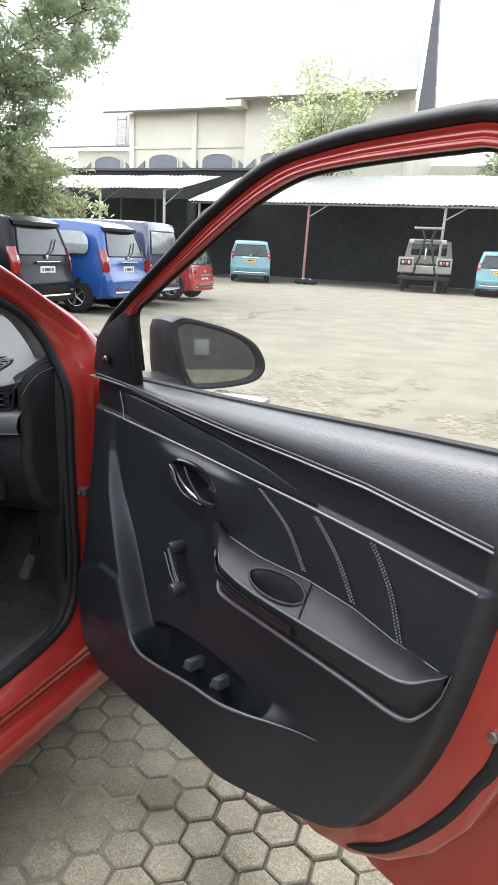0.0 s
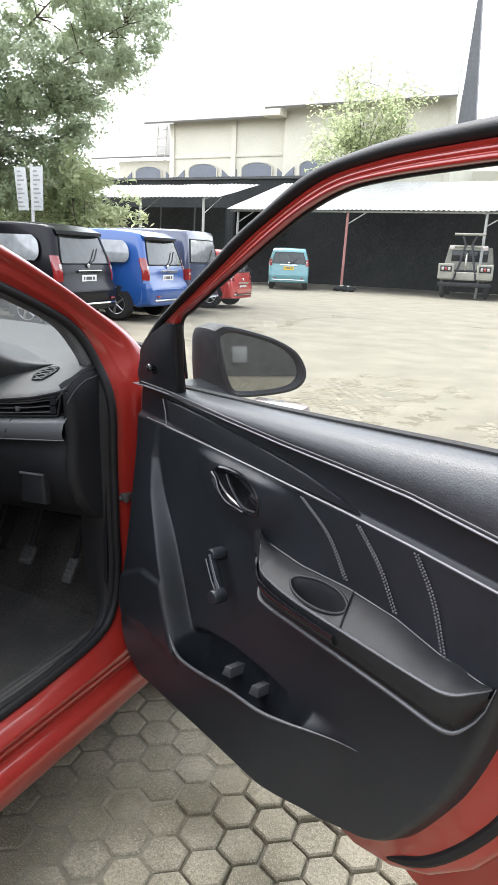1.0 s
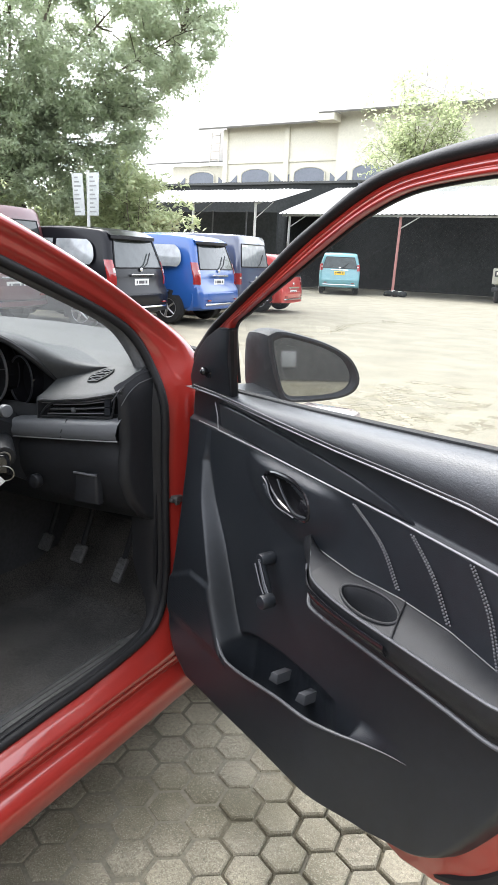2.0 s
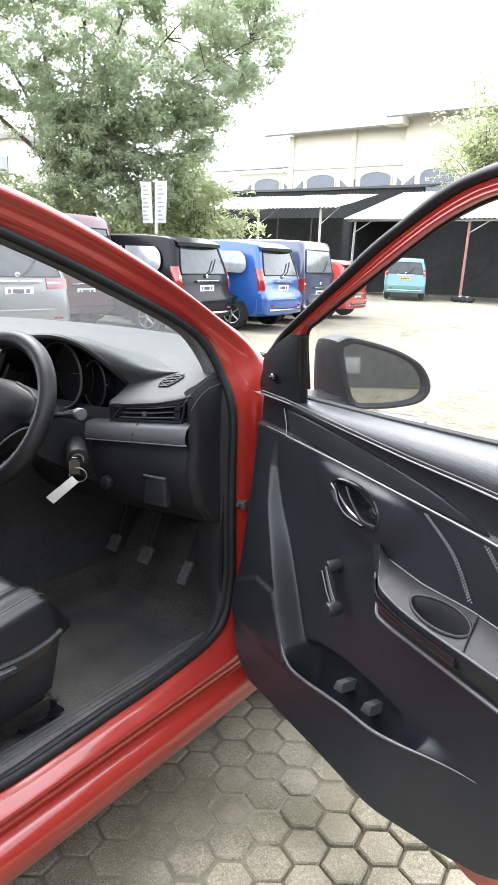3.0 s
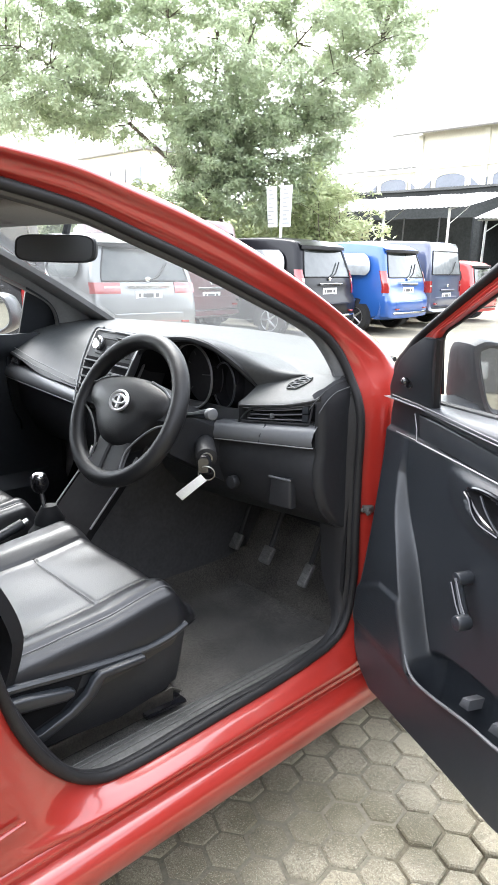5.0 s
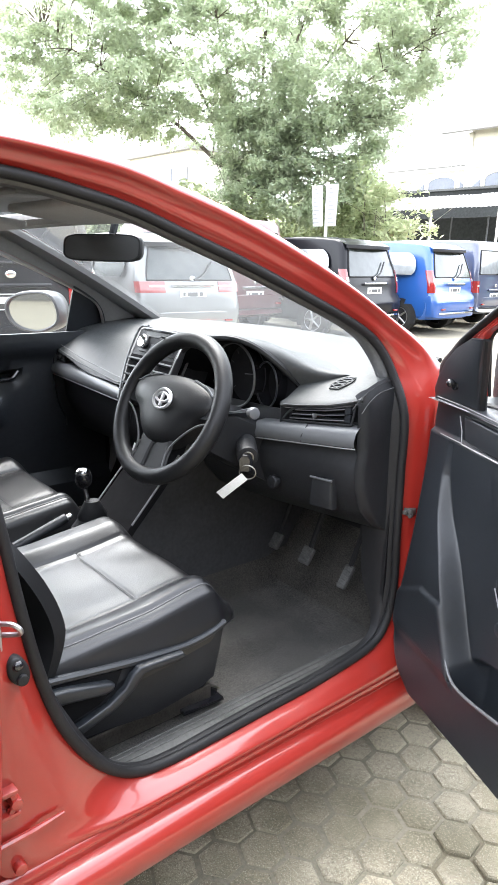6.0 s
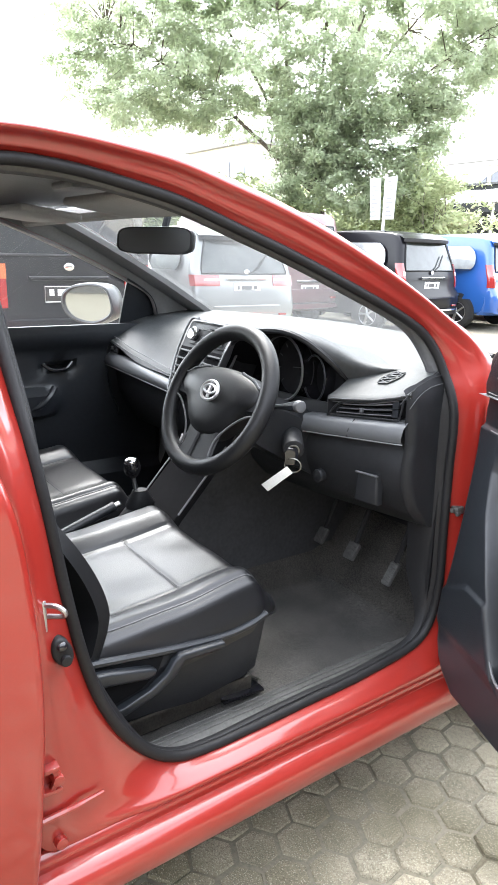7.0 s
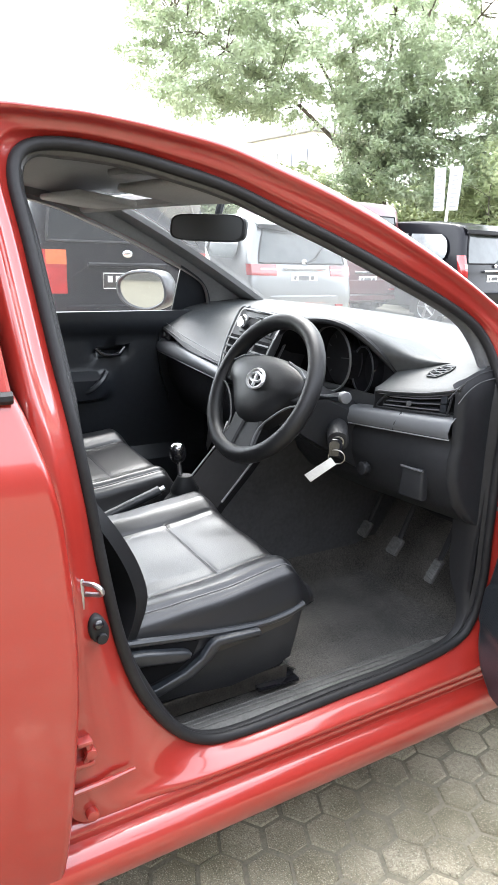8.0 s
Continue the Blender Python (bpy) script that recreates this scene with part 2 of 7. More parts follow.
def prism(outline, place, depth, bev=0.004, seg=2):
    """An outline of (u, v) pairs made solid between w = 0 and depth; place(u, v, w) gives the world point."""
    bm = bmesh.new()
    low = [bm.verts.new(V(u, v, 0)) for u, v in outline]
    face = bm.faces.new(low)
    up = bmesh.ops.extrude_face_region(bm, geom=[face])
    for g in up["geom"]:
        if isinstance(g, bmesh.types.BMVert):
            g.co.z = depth
    if bev:
        top = [e for e in bm.edges if all(abs(v.co.z - depth) < 1e-6 for v in e.verts)]
        bmesh.ops.bevel(bm, geom=top, offset=bev, segments=seg, profile=0.5, affect="EDGES", clamp_overlap=True)
    for v in bm.verts:
        v.co = place(*v.co)
    return bm


def ball(c, r, sx=1, sy=1, sz=1, seg=16):
    bm = bmesh.new()
    bmesh.ops.create_uvsphere(bm, u_segments=seg, v_segments=seg // 2, radius=r)
    for v in bm.verts:
        v.co = V(c[0] + v.co.x * sx, c[1] + v.co.y * sy, c[2] + v.co.z * sz)
    return bm


def disc_rod(a, b, r, seg=20, bev=0.0):
    """A cylinder from a to b."""
    a, b = Vector(a), Vector(b)
    bm = bmesh.new()
    bmesh.ops.create_cone(bm, cap_ends=True, segments=seg, radius1=r, radius2=r, depth=(b - a).length)
    if bev:
        rim = [e for e in bm.edges if len({round(v.co.z, 5) for v in e.verts}) == 1]
        bmesh.ops.bevel(bm, geom=rim, offset=bev, segments=2, profile=0.5, affect="EDGES")
    bm.transform(Matrix.Translation((a + b) / 2) @ (b - a).to_track_quat("Z", "Y").to_matrix().to_4x4())
    return bm


def merge(*bms):
    out = bmesh.new()
    for b in bms:
        me = bpy.data.meshes.new("piece")
        b.to_mesh(me)
        b.free()
        out.from_mesh(me)
        bpy.data.meshes.remove(me)
    return out


def mirrored(bm):
    out = bm.copy()
    for v in out.verts:
        v.co.x = -v.co.x
    return out

# ---------------------------------------------------------------- the red sedan
sedan = thing("red_sedan", (0, -0.8, 0), "glossy red sedan with its driver's door wide open", "car")


def side_x(z):
    """Half width of the door opening's flange at a height."""
    return 0.72 if z <= 0.95 else 0.72 - 0.36 * (z - 0.95)


def skin_x(z):
    return 0.775 if z <= 0.95 else 0.778 - 0.36 * (z - 0.95)


OPENING = [(-0.04, 0.42), (-0.10, 0.372), (-0.27, 0.352), (-0.43, 0.347), (-0.58, 0.343), (-0.68, 0.343), (-0.75, 0.353), (-0.81, 0.388),
           (-0.86, 0.45), (-0.90, 0.53), (-0.93, 0.63), (-0.955, 0.76), (-0.975, 0.89), (-0.99, 1.0), (-1.0, 1.09), (-1.01, 1.18),
           (-1.02, 1.27), (-1.03, 1.36), (-1.01, 1.402), (-0.95, 1.415), (-0.86, 1.41), (-0.77, 1.395), (-0.66, 1.37), (-0.55, 1.33),
           (-0.43, 1.285), (-0.30, 1.23), (-0.15, 1.16), (-0.08, 1.11), (-0.045, 1.04), (-0.035, 0.95), (-0.03, 0.8), (-0.025, 0.65), (-0.02, 0.52)]
OUTER = [(0.045, 0.37), (-0.02, 0.318), (-0.22, 0.312), (-0.43, 0.312), (-0.60, 0.312), (-0.74, 0.312), (-0.86, 0.312), (-1.0, 0.312),
         (-1.04, 0.37), (-1.04, 0.47), (-1.04, 0.60), (-1.04, 0.76), (-1.045, 0.89), (-1.06, 1.0), (-1.075, 1.09), (-1.085, 1.18),
         (-1.095, 1.27), (-1.11, 1.39), (-1.10, 1.462), (-0.96, 1.47), (-0.88, 1.468), (-0.79, 1.461), (-0.68, 1.447), (-0.58, 1.42),
         (-0.46, 1.383), (-0.33, 1.33), (-0.19, 1.258), (-0.06, 1.178), (0.055, 1.095), (0.065, 1.0), (0.05, 0.8), (0.05, 0.65), (0.05, 0.52)]
ring_ctrl_in = [V(side_x(z), y, z) for y, z in OPENING]
ring_ctrl_out = [V(0.752 if (y > 0 and z < 1.05) else skin_x(z), y, z) for y, z in OUTER]


def paired(n):
    """The two loops of the opening, resampled alike."""
    k, both = len(OPENING), ([], [])
    for i in range(n):
        s = i / n * k
        j, t = int(s), s - int(s)
        for ctrl, out in zip((ring_ctrl_in, ring_ctrl_out), both):
            p0, p1, p2, p3 = (ctrl[(j + d) % k] for d in (-1, 0, 1, 2))
            out.append(0.5 * (2 * p1 + (p2 - p0) * t + (2 * p0 - 5 * p1 + 4 * p2 - p3) * t * t + (3 * p1 - p0 - 3 * p2 + p3) * t ** 3))
    return both


ring_a, ring_b = paired(198)


def opening_frame():
    rows = []
    for f, g, soft_g, wrap in ((0.0, 0.0, 0.0, 0), (0.10, 0.06, 0.12, 0), (0.20, 0.12, 0.28, 0), (0.26, 0.30, 0.38, 0), (0.30, 0.42, 0.44, 0), (0.36, 0.44, 0.52, 0), (0.46, 0.46, 0.64, 0), (0.56, 0.54, 0.76, 0),
                               (0.62, 0.74, 0.84, 0), (0.68, 0.92, 0.90, 0), (0.74, 1.0, 0.94, 0), (0.80, 1.0, 0.96, 0.001), (0.86, 0.98, 0.98, 0.005), (0.92, 0.93, 0.99, 0.011), (0.97, 0.88, 1.0, 0.018),
                               (1.01, 0.82, 1.0, 0.027), (1.04, 0.75, 1.0, 0.038), (1.055, 0.65, 1.0, 0.055)):
        row = []
        for a, b in zip(ring_a, ring_b):
            top = smooth(0.98, 1.12, a.z)
            p = a.lerp(b, f if top > 0.5 else min(f, 1.0))
            p.x = lerp(a.x, b.x, lerp(soft_g, g, top)) - wrap * top + 0.006 * math.sin(math.pi * min(1, f)) * (1 - top)
            p.x -= 0.008 * smooth(0.40, 0.60, f) * smooth(0.66, 0.60, p.z) * smooth(-0.80, -0.90, p.y)
            row.append(p)
        rows.append(row)
    return sheet(rows, wrap=True)


def seal_strip():
    path = [a.lerp(b, -0.02) + V(0.006, 0, 0) for a, b in zip(ring_a, ring_b)]
    return tube(path, 0.0105, 10, True, up=(1, 0, 0.01))


def inner_reveal():
    """Dark trim that closes the opening towards the cabin."""
    rows = []
    for f, dx in ((0.04, 0.003), (-0.3, -0.008), (-0.6, -0.02), (-0.75, -0.05), (-0.6, -0.09)):
        row = []
        for a, b in zip(ring_a, ring_b):
            d = (b - a)
            d.x = 0
            reach = lerp(0.016, min(d.length, 0.030), smooth(0.36, 0.5, a.z))
            p = a + d.normalized() * reach * f
            p.x = a.x + dx * lerp(0.2, 1.0, smooth(0.36, 0.55, a.z)) * lerp(1.0, 0.35, smooth(0.95, 1.05, a.z))
            row.append(p)
        rows.append(row)
    return sheet(rows, wrap=True)


part("side_frame", opening_frame(), RED, sedan, "glossy red frame round the open doorway", 60)
part("door_seal", seal_strip(), RUBBER, sedan, "black rubber door seal")
for upper, mat_, lab in ((False, RUBBER, "black plastic inner doorway trim"), (True, EDGE, "dark grey upper pillar trim")):
    bm = inner_reveal()
    bmesh.ops.delete(bm, geom=[f for f in bm.faces if (f.calc_center_median().z > 1.0 and (f.calc_center_median().y > -0.94 or f.calc_center_median().z > 1.375)) != upper], context="FACES")
    part("pillar_trim", bm, mat_, sedan, lab)
part("side_frame", mirrored(opening_frame()), RED, sedan, angle=30)


def frame_lining():
    """Grey trim over the inside of the side frame."""
    rows = []
    for f, d in ((0.0, 0.004), (0.3, 0.022), (0.7, 0.03), (1.02, 0.04)):
        row = []
        for a, b in zip(ring_a, ring_b):
            p = a.lerp(b, f)
            p.x = min(a.x, b.x) - d
            row.append(p)
        rows.append(row)
    return sheet(rows, wrap=True)


for upper, mat_, lab in ((False, LOWTRIM, "black inner lining of the side frame"), (True, PILLAR, "grey inner lining of the side frame")):
    bm = frame_lining()
    bmesh.ops.delete(bm, geom=[f for f in bm.faces if (f.calc_center_median().z > 1.0) != upper], context="FACES")
    part("frame_lining", mirrored(bm), mat_, sedan, lab)
    part("frame_lining", bm, mat_, sedan, lab)
part("pillar_trim", mirrored(inner_reveal()), PILLAR, sedan, "grey inner pillar trim")


def rocker(sign):
    prof = [(0.70, 0.318), (0.758, 0.318), (0.772, 0.308), (0.776, 0.295), (0.770, 0.289), (0.776, 0.285), (0.792, 0.281),
            (0.806, 0.268), (0.812, 0.248), (0.808, 0.222), (0.796, 0.203), (0.775, 0.193), (0.70, 0.19)]
    prof = [(p.x, p.z) for p in spline([(x, 0, z) for x, z in prof], 40)]
    return loft([[V(sign * x, lerp(0.10, -2.0, i / 12), z) for x, z in prof] for i in range(13)])


part("rocker_panel", rocker(1), RED, sedan, "red sill below the doors", 50)
part("rocker_panel", rocker(-1), RED, sedan, angle=25)


# roof, windscreen, rear glass
def roof_grid():
    rows = []
    for i in range(26):
        y = lerp(-0.62, -2.15, i / 25)
        edge_z = table(y, ((-2.15, 1.37), (-1.8, 1.44), (-1.4, 1.468), (-0.96, 1.47), (-0.79, 1.461), (-0.6, 1.43)))
        edge_z -= 0.008
        edge_x = 0.750 - 0.36 * (edge_z - 0.95) - 0.022 * smooth(-0.95, -0.62, y)
        row = []
        for j in range(25):
            s = lerp(-1, 1, j / 24)
            bow = (1 - s * s) * 0.035
            front = (1 - s * s) * 0.16 * smooth(-1.1, -0.6, y)
            row.append(V(edge_x * s, y + front, edge_z + bow * (1 - 0.35 * smooth(-1.1, -0.6, y))))
        drop = 0.004 + 0.014 * smooth(-0.62, -0.85, y)
        row.insert(0, V(-edge_x - 0.004, y, edge_z - drop))
        row.append(V(edge_x + 0.004, y, edge_z - drop))
        rows.append(row)
    return rows


part("roof", sheet(roof_grid(), 0.004), RED, sedan, "red roof")
part("headliner", sheet([[V(p.x * 0.92, p.y, p.z - 0.035) for p in row[1:-1]] for row in roof_grid()], 0.004), LINER, sedan, "grey fabric headliner")


def screen_point(s, r):
    """On the windscreen: s from -1 to 1 across, r from 0 at the base to 1 at the roof."""
    edge = V(lerp(0.692, 0.568, r), lerp(0.12, -0.60, r), lerp(1.05, 1.418, r) + 0.012 * math.sin(math.pi * r))
    mid = V(0, lerp(0.42, -0.44, r), lerp(1.02, 1.445, r) + 0.03 * math.sin(math.pi * r))
    k = abs(s) ** 2.2
    return V(edge.x * s, lerp(mid.y, edge.y, k), lerp(mid.z, edge.z, k))


glass = part("windshield", sheet([[screen_point(lerp(-1, 1, j / 28), i / 14) for j in range(29)] for i in range(15)]), SCREEN, sedan, "clear curved windscreen")
glass.visible_shadow = False
for sgn in (1, -1):
    path = [screen_point(sgn * 0.945, lerp(-0.02, 1.0, i / 14)) + V(0, 0, -0.006) for i in range(15)]
    part("screen_gasket", tube(path, 0.011, 8), RUBBER, sedan, "black windscreen gasket")
    pil = [[screen_point(sgn * k, lerp(-0.02, 1.02, i / 14)) + V(-0.012 * sgn * d, -0.02 * d, -0.012 * d) for i in range(15)]
           for k, d in ((1.0, 0.3), (0.975, 0.8), (0.93, 1.0), (0.90, 0.8), (0.885, 0.2))]
    part("pillar_trim", sheet(pil, 0.003), PILLAR, sedan, "grey plastic windscreen pillar cover")
part("windshield_header", tube([screen_point(lerp(-0.95, 0.95, i / 20), 0.96) + V(0, -0.02, -0.045) for i in range(21)], 0.022, 8), LINER, sedan)

rear_glass = [[V(s / 8 * lerp(0.60, 0.55, r / 6), lerp(-2.62, -2.12, r / 6) - 0.07 * (1 - (s / 8) ** 2), lerp(1.02, 1.40, r / 6)) for s in range(-8, 9)] for r in range(7)]
part("rear_window", sheet(rear_glass, 0.004), TINT, sedan, "dark sloping rear window")


# lower body front and rear
def body_ring(y, w, h, low):
    half = [(0, h + 0.025), (w * 0.45, h + 0.018), (w * 0.80, h), (w * 0.95, h - 0.035), (w, h - 0.10), (w + 0.012, (h + low) * 0.55),
            (w + 0.002, low + 0.16), (w - 0.02, low + 0.03), (w - 0.10, low)]
    return [V(x, y, z) for x, z in half] + [V(-x, y, z) for x, z in half[::-1]]


nose = [(0.06, 0.772, 0.945, 0.22), (0.30, 0.790, 0.90, 0.22), (0.55, 0.785, 0.85, 0.22), (0.85, 0.76, 0.79, 0.2), (1.08, 0.70, 0.73, 0.19), (1.22, 0.58, 0.64, 0.2), (1.32, 0.40, 0.52, 0.26)]
part("front_body", loft([body_ring(*r) for r in nose], caps=False), RED, sedan, "red bonnet and front wings")
tail = [(-1.95, 0.80, 1.06, 0.22), (-2.2, 0.80, 1.06, 0.23), (-2.55, 0.79, 1.05, 0.25), (-2.85, 0.76, 1.04, 0.27), (-2.98, 0.70, 0.95, 0.3), (-3.04, 0.62, 0.70, 0.34)]
part("rear_body", loft([body_ring(*r) for r in tail], caps=False), RED, sedan, "red boot and rear wings")
for sgn in (1, -1):
    quarter = []
    for i in range(8):
        z = lerp(0.97, 1.44, i / 7)
        x = (0.785 - 0.36 * max(0, z - 0.95)) * sgn
        quarter.append([V(x, lerp(lerp(-1.92, -1.55, i / 7), lerp(-2.72, -2.18, i / 7), j / 6), z) for j in range(7)])
    part("rear_pillar", sheet(quarter, 0.01), RED, sedan, "red rear roof pillar")
    part("tail_lamp", box(0.52, 0.72, -3.02, -2.84, 0.74, 0.93, 0.03, m=Matrix.Diagonal((sgn, 1, 1, 1))), LAMPRED, sedan, "red tail lamp")
    part("headlight", box(0.42, 0.70, 1.10, 1.30, 0.60, 0.72, 0.04, m=Matrix.Diagonal((sgn, 1, 1, 1))), LAMPCLEAR, sedan, "clear headlight")


# rear doors
def rear_skin(sgn):
    rows = []
    for i in range(41):
        z = lerp(0.215, 1.066, i / 40)
        x = table(z, REAR_X)
        front = table(z, REAR_FRONT)
        roll = 0.016 if i else 0.012
        rows.append([V(sgn * (x - roll), front + 0.004, z), V(sgn * (x - 0.004), front, z), V(sgn * x, front - 0.006, z)] + [V(sgn * x, lerp(front - 0.012, -1.94, j / 30), z) for j in range(31)])
    return rows


REAR_X = soft(((0.215, 0.785), (0.25, 0.806), (0.36, 0.818), (0.5, 0.823), (0.70, 0.828), (0.90, 0.824), (0.968, 0.818), (0.992, 0.806), (1.03, 0.786), (1.066, 0.764)))
REAR_FRONT = soft(((0.215, -1.066), (0.316, -1.05), (0.478, -1.035), (0.662, -1.027), (0.886, -1.04), (1.018, -1.069), (1.066, -1.085)))
for sgn in (1, -1):
    rd = part("rear_door", sheet(rear_skin(sgn), 0.02), RED, sedan, "closed red rear door")
    win = []
    for i in range(9):
        z = lerp(1.06, 1.40, i / 8)
        x = (0.772 - 0.36 * (z - 0.95)) * sgn
        win.append([V(x, lerp(lerp(-1.10, -1.145, i / 8), lerp(-1.90, -1.62, i / 8), j / 10), z) for j in range(11)])
    pane = part("window", sheet(win, 0.004), TINT, rd, "dark rear window")
    rail = [V(sgn * (0.785 - 0.36 * (z - 0.95)), y, z) for y, z in ((-1.094, 1.06), (-1.108, 1.2), (-1.125, 1.36), (-1.18, 1.415), (-1.4, 1.42), (-1.6, 1.40), (-1.9, 1.07))]
    part("window_frame", tube(spline(rail, 40), 0.011, 8), RED, rd)
    part("belt_moulding", tube([V(sgn * 0.772, y, 1.068) for y in (-1.088, -1.5, -1.93)], 0.009, 8), RUBBER, rd, "black belt moulding")
    part("door_handle", tube(spline([(sgn * 0.825, -1.70, 0.87), (sgn * 0.855, -1.74, 0.875), (sgn * 0.855, -1.84, 0.875), (sgn * 0.825, -1.88, 0.87)], 16), 0.012, 8), RED, rd)


# wheels
def wheel(x, y, sgn, r, w, root, alloy=ALLOY):
    prof = [(-0.5, 0.62), (-0.5, 0.9), (-0.38, 0.99), (0, 1.0), (0.38, 0.99), (0.5, 0.9), (0.5, 0.62), (0.3, 0.6), (-0.3, 0.6)]
    rings = [[V(x + a * w, y + r * b * math.cos(t), r + r * b * math.sin(t)) for a, b in prof] for t in [2 * math.pi * k / 36 for k in range(37)]]
    tyre = part("wheel", sheet(rings, wrap=True), TYRE, root, "black tyre on a silver rim")
    bm = disc_rod((x + sgn * w * 0.2, y, r), (x + sgn * w * 0.3, y, r), r * 0.2, 20)
    spokes = []
    for k in range(5):
        t = 2 * math.pi * k / 5 + 0.3
        a = V(x + sgn * w * 0.32, y, r) + V(0, math.cos(t), math.sin(t)) * r * 0.08
        b = V(x + sgn * w * 0.38, y, r) + V(0, math.cos(t), math.sin(t)) * r * 0.62
        spokes.append(tube([a, a.lerp(b, 0.5), b], [r * 0.10, r * 0.085, r * 0.12], 8, flat=0.5))
    hoop = tube([V(x + sgn * w * 0.42, y + r * 0.62 * math.cos(t), r + r * 0.62 * math.sin(t)) for t in [2 * math.pi * k / 32 for k in range(32)]], r * 0.03, 6, True)
    part("rim", merge(bm, hoop, *spokes), alloy, tyre, "silver spoked rim")
    part("brake_drum", disc_rod((x - sgn * w * 0.3, y, r), (x + sgn * w * 0.05, y, r), r * 0.58, 24), DARK, tyre)
    return tyre


for wy in (0.52, -2.03):
    for sgn in (1, -1):
        wheel(sgn * 0.74, wy, sgn, 0.30, 0.185, sedan)
        arch = [V(sgn * 0.80, wy + 0.335 * math.cos(t), 0.30 + 0.335 * math.sin(t)) for t in [math.pi * k / 20 for k in range(21)]]
        part("arch_lip", tube(arch, 0.012, 6), RED, sedan)


# ---------------------------------------------------------------- cabin shell
floor_rows = []
for j in range(30):
    y = lerp(-1.9, 0.42, j / 29)
    row = []
    for i in range(60):
        x = lerp(-0.70, 0.70, i / 59)
        tunnel = 0.12 * smooth(0.18, 0.07, abs(x))
        ramp = 0.38 * smooth(0.08, 0.42, y)
        sill = 0.055 * smooth(0.60, 0.64, abs(x))
        row.append(V(x, y, 0.275 + max(tunnel, ramp) + sill + 0.004 * noise.noise(V(x * 14, y * 14, 0))))
    floor_rows.append(row)
part("cabin_floor", sheet(floor_rows[:28], 0.01), CARPET, sedan, "worn dark grey carpet floor")
# upper carpet slope, its colour darkened to paint the footwell's light falloff
part("toe_board", sheet(floor_rows[27:], 0.01), DARK, sedan, "carpet slope darkened for the footwell shade")
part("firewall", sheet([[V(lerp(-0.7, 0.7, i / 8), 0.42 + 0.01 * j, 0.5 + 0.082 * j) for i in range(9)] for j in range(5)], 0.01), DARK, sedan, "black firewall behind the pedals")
sill_prof = [(0.638, 0.328), (0.648, 0.342), (0.658, 0.347), (0.690, 0.350), (0.705, 0.345)]
part("sill_plate", loft([[V(x, y, z - 0.0) for x, z in sill_prof] + [V(0.70, y, 0.28), V(0.638, y, 0.28)] for y in [lerp(-0.10, -0.86, k / 24) for k in range(25)]]), SCUFF, sedan, "scuffed dark grey plastic sill cover")
kick = [[V(lerp(0.705, 0.66, i / 5), lerp(-0.04, 0.30, i / 5), lerp(0.30, 0.84, j / 10)) for i in range(6)] for j in range(11)]
for mirror_x in (1, -1):
    part("kick_panel", sheet([[V(p.x * mirror_x + 0.004, p.y - 0.06 * (mirror_x < 0), p.z) for p in r] for r in kick], 0.01), GRIP, sedan, "black kick panel beside the footwell")

# left door seen from inside
lt = []
for i in range(30):
    z = lerp(0.36, 1.02, i / 29)
    row = []
    for j in range(40):
        y = lerp(-0.98, -0.06, j / 39)
        w = 0.0
        w += 0.035 * smooth(0.93, 0.98, z)
        w += 0.055 * smooth(0.70, 0.73, z) * smooth(0.80, 0.77, z) * smooth(-0.95, -0.85, y) * smooth(-0.42, -0.55, y)
        w += 0.04 * smooth(0.50, 0.45, z)
        w -= 0.05 * smooth(0.07, 0.04, math.hypot((y + 0.445) * 0.9, (z - 0.873) * 1.8))
        row.append(V(-0.70 + w, y, z))
    lt.append(row)
ld = part("front_door", sheet(lt, 0.02), TRIM, sedan, "closed passenger door with a black trim panel")
part("inner_handle", tube(spline([(-0.685, -0.50, 0.885), (-0.676, -0.47, 0.862), (-0.675, -0.42, 0.862), (-0.685, -0.39, 0.885)], 16), 0.007, 8), GLOSSY, ld, "black inner door handle")
part("pull_handle", tube(spline([(-0.66, -0.60, 0.73), (-0.63, -0.54, 0.745), (-0.63, -0.50, 0.775), (-0.66, -0.47, 0.80)], 16), 0.012, 8), TRIM, ld)
skin = [[V(-table(z, ((0.315, 0.795), (0.5, 0.822), (0.7, 0.832), (0.84, 0.812), (0.985, 0.785))), lerp(-1.03, 0.05, j / 10), z) for j in range(11)] for z in [lerp(0.315, 0.985, i / 12) for i in range(13)]]
part("door_skin", sheet(skin, 0.01), RED, ld, "red outer door skin")
lw = [[V(-(0.735 - 0.36 * (z - 0.95)), lerp(-1.0, table(z, ((1.0, -0.06), (1.11, -0.10), (1.23, -0.32), (1.33, -0.57), (1.41, -0.88))), j / 12), z) for j in range(13)] for z in [lerp(1.0, 1.41, i / 10) for i in range(11)]]
part("window", sheet(lw), CLEAR, ld, "clear closed window").visible_shadow = False
part("mirror_patch", prism([(-0.20, 1.0), (0.06, 1.0), (0.04, 1.07), (-0.08, 1.155), (-0.19, 1.20)], lambda u, v, w: V(-0.67 + 0.36 * -(v - 1.02) * -1 - w - 0.02, u, v), 0.012, 0.004), TRIM, ld, "black triangular mirror patch")


def left_mirror(a, z, d):
    return V(-0.785 - 1.10 * a + 0.51 * d, -0.165 - 0.66 * a - 0.86 * d, z + 0.008)


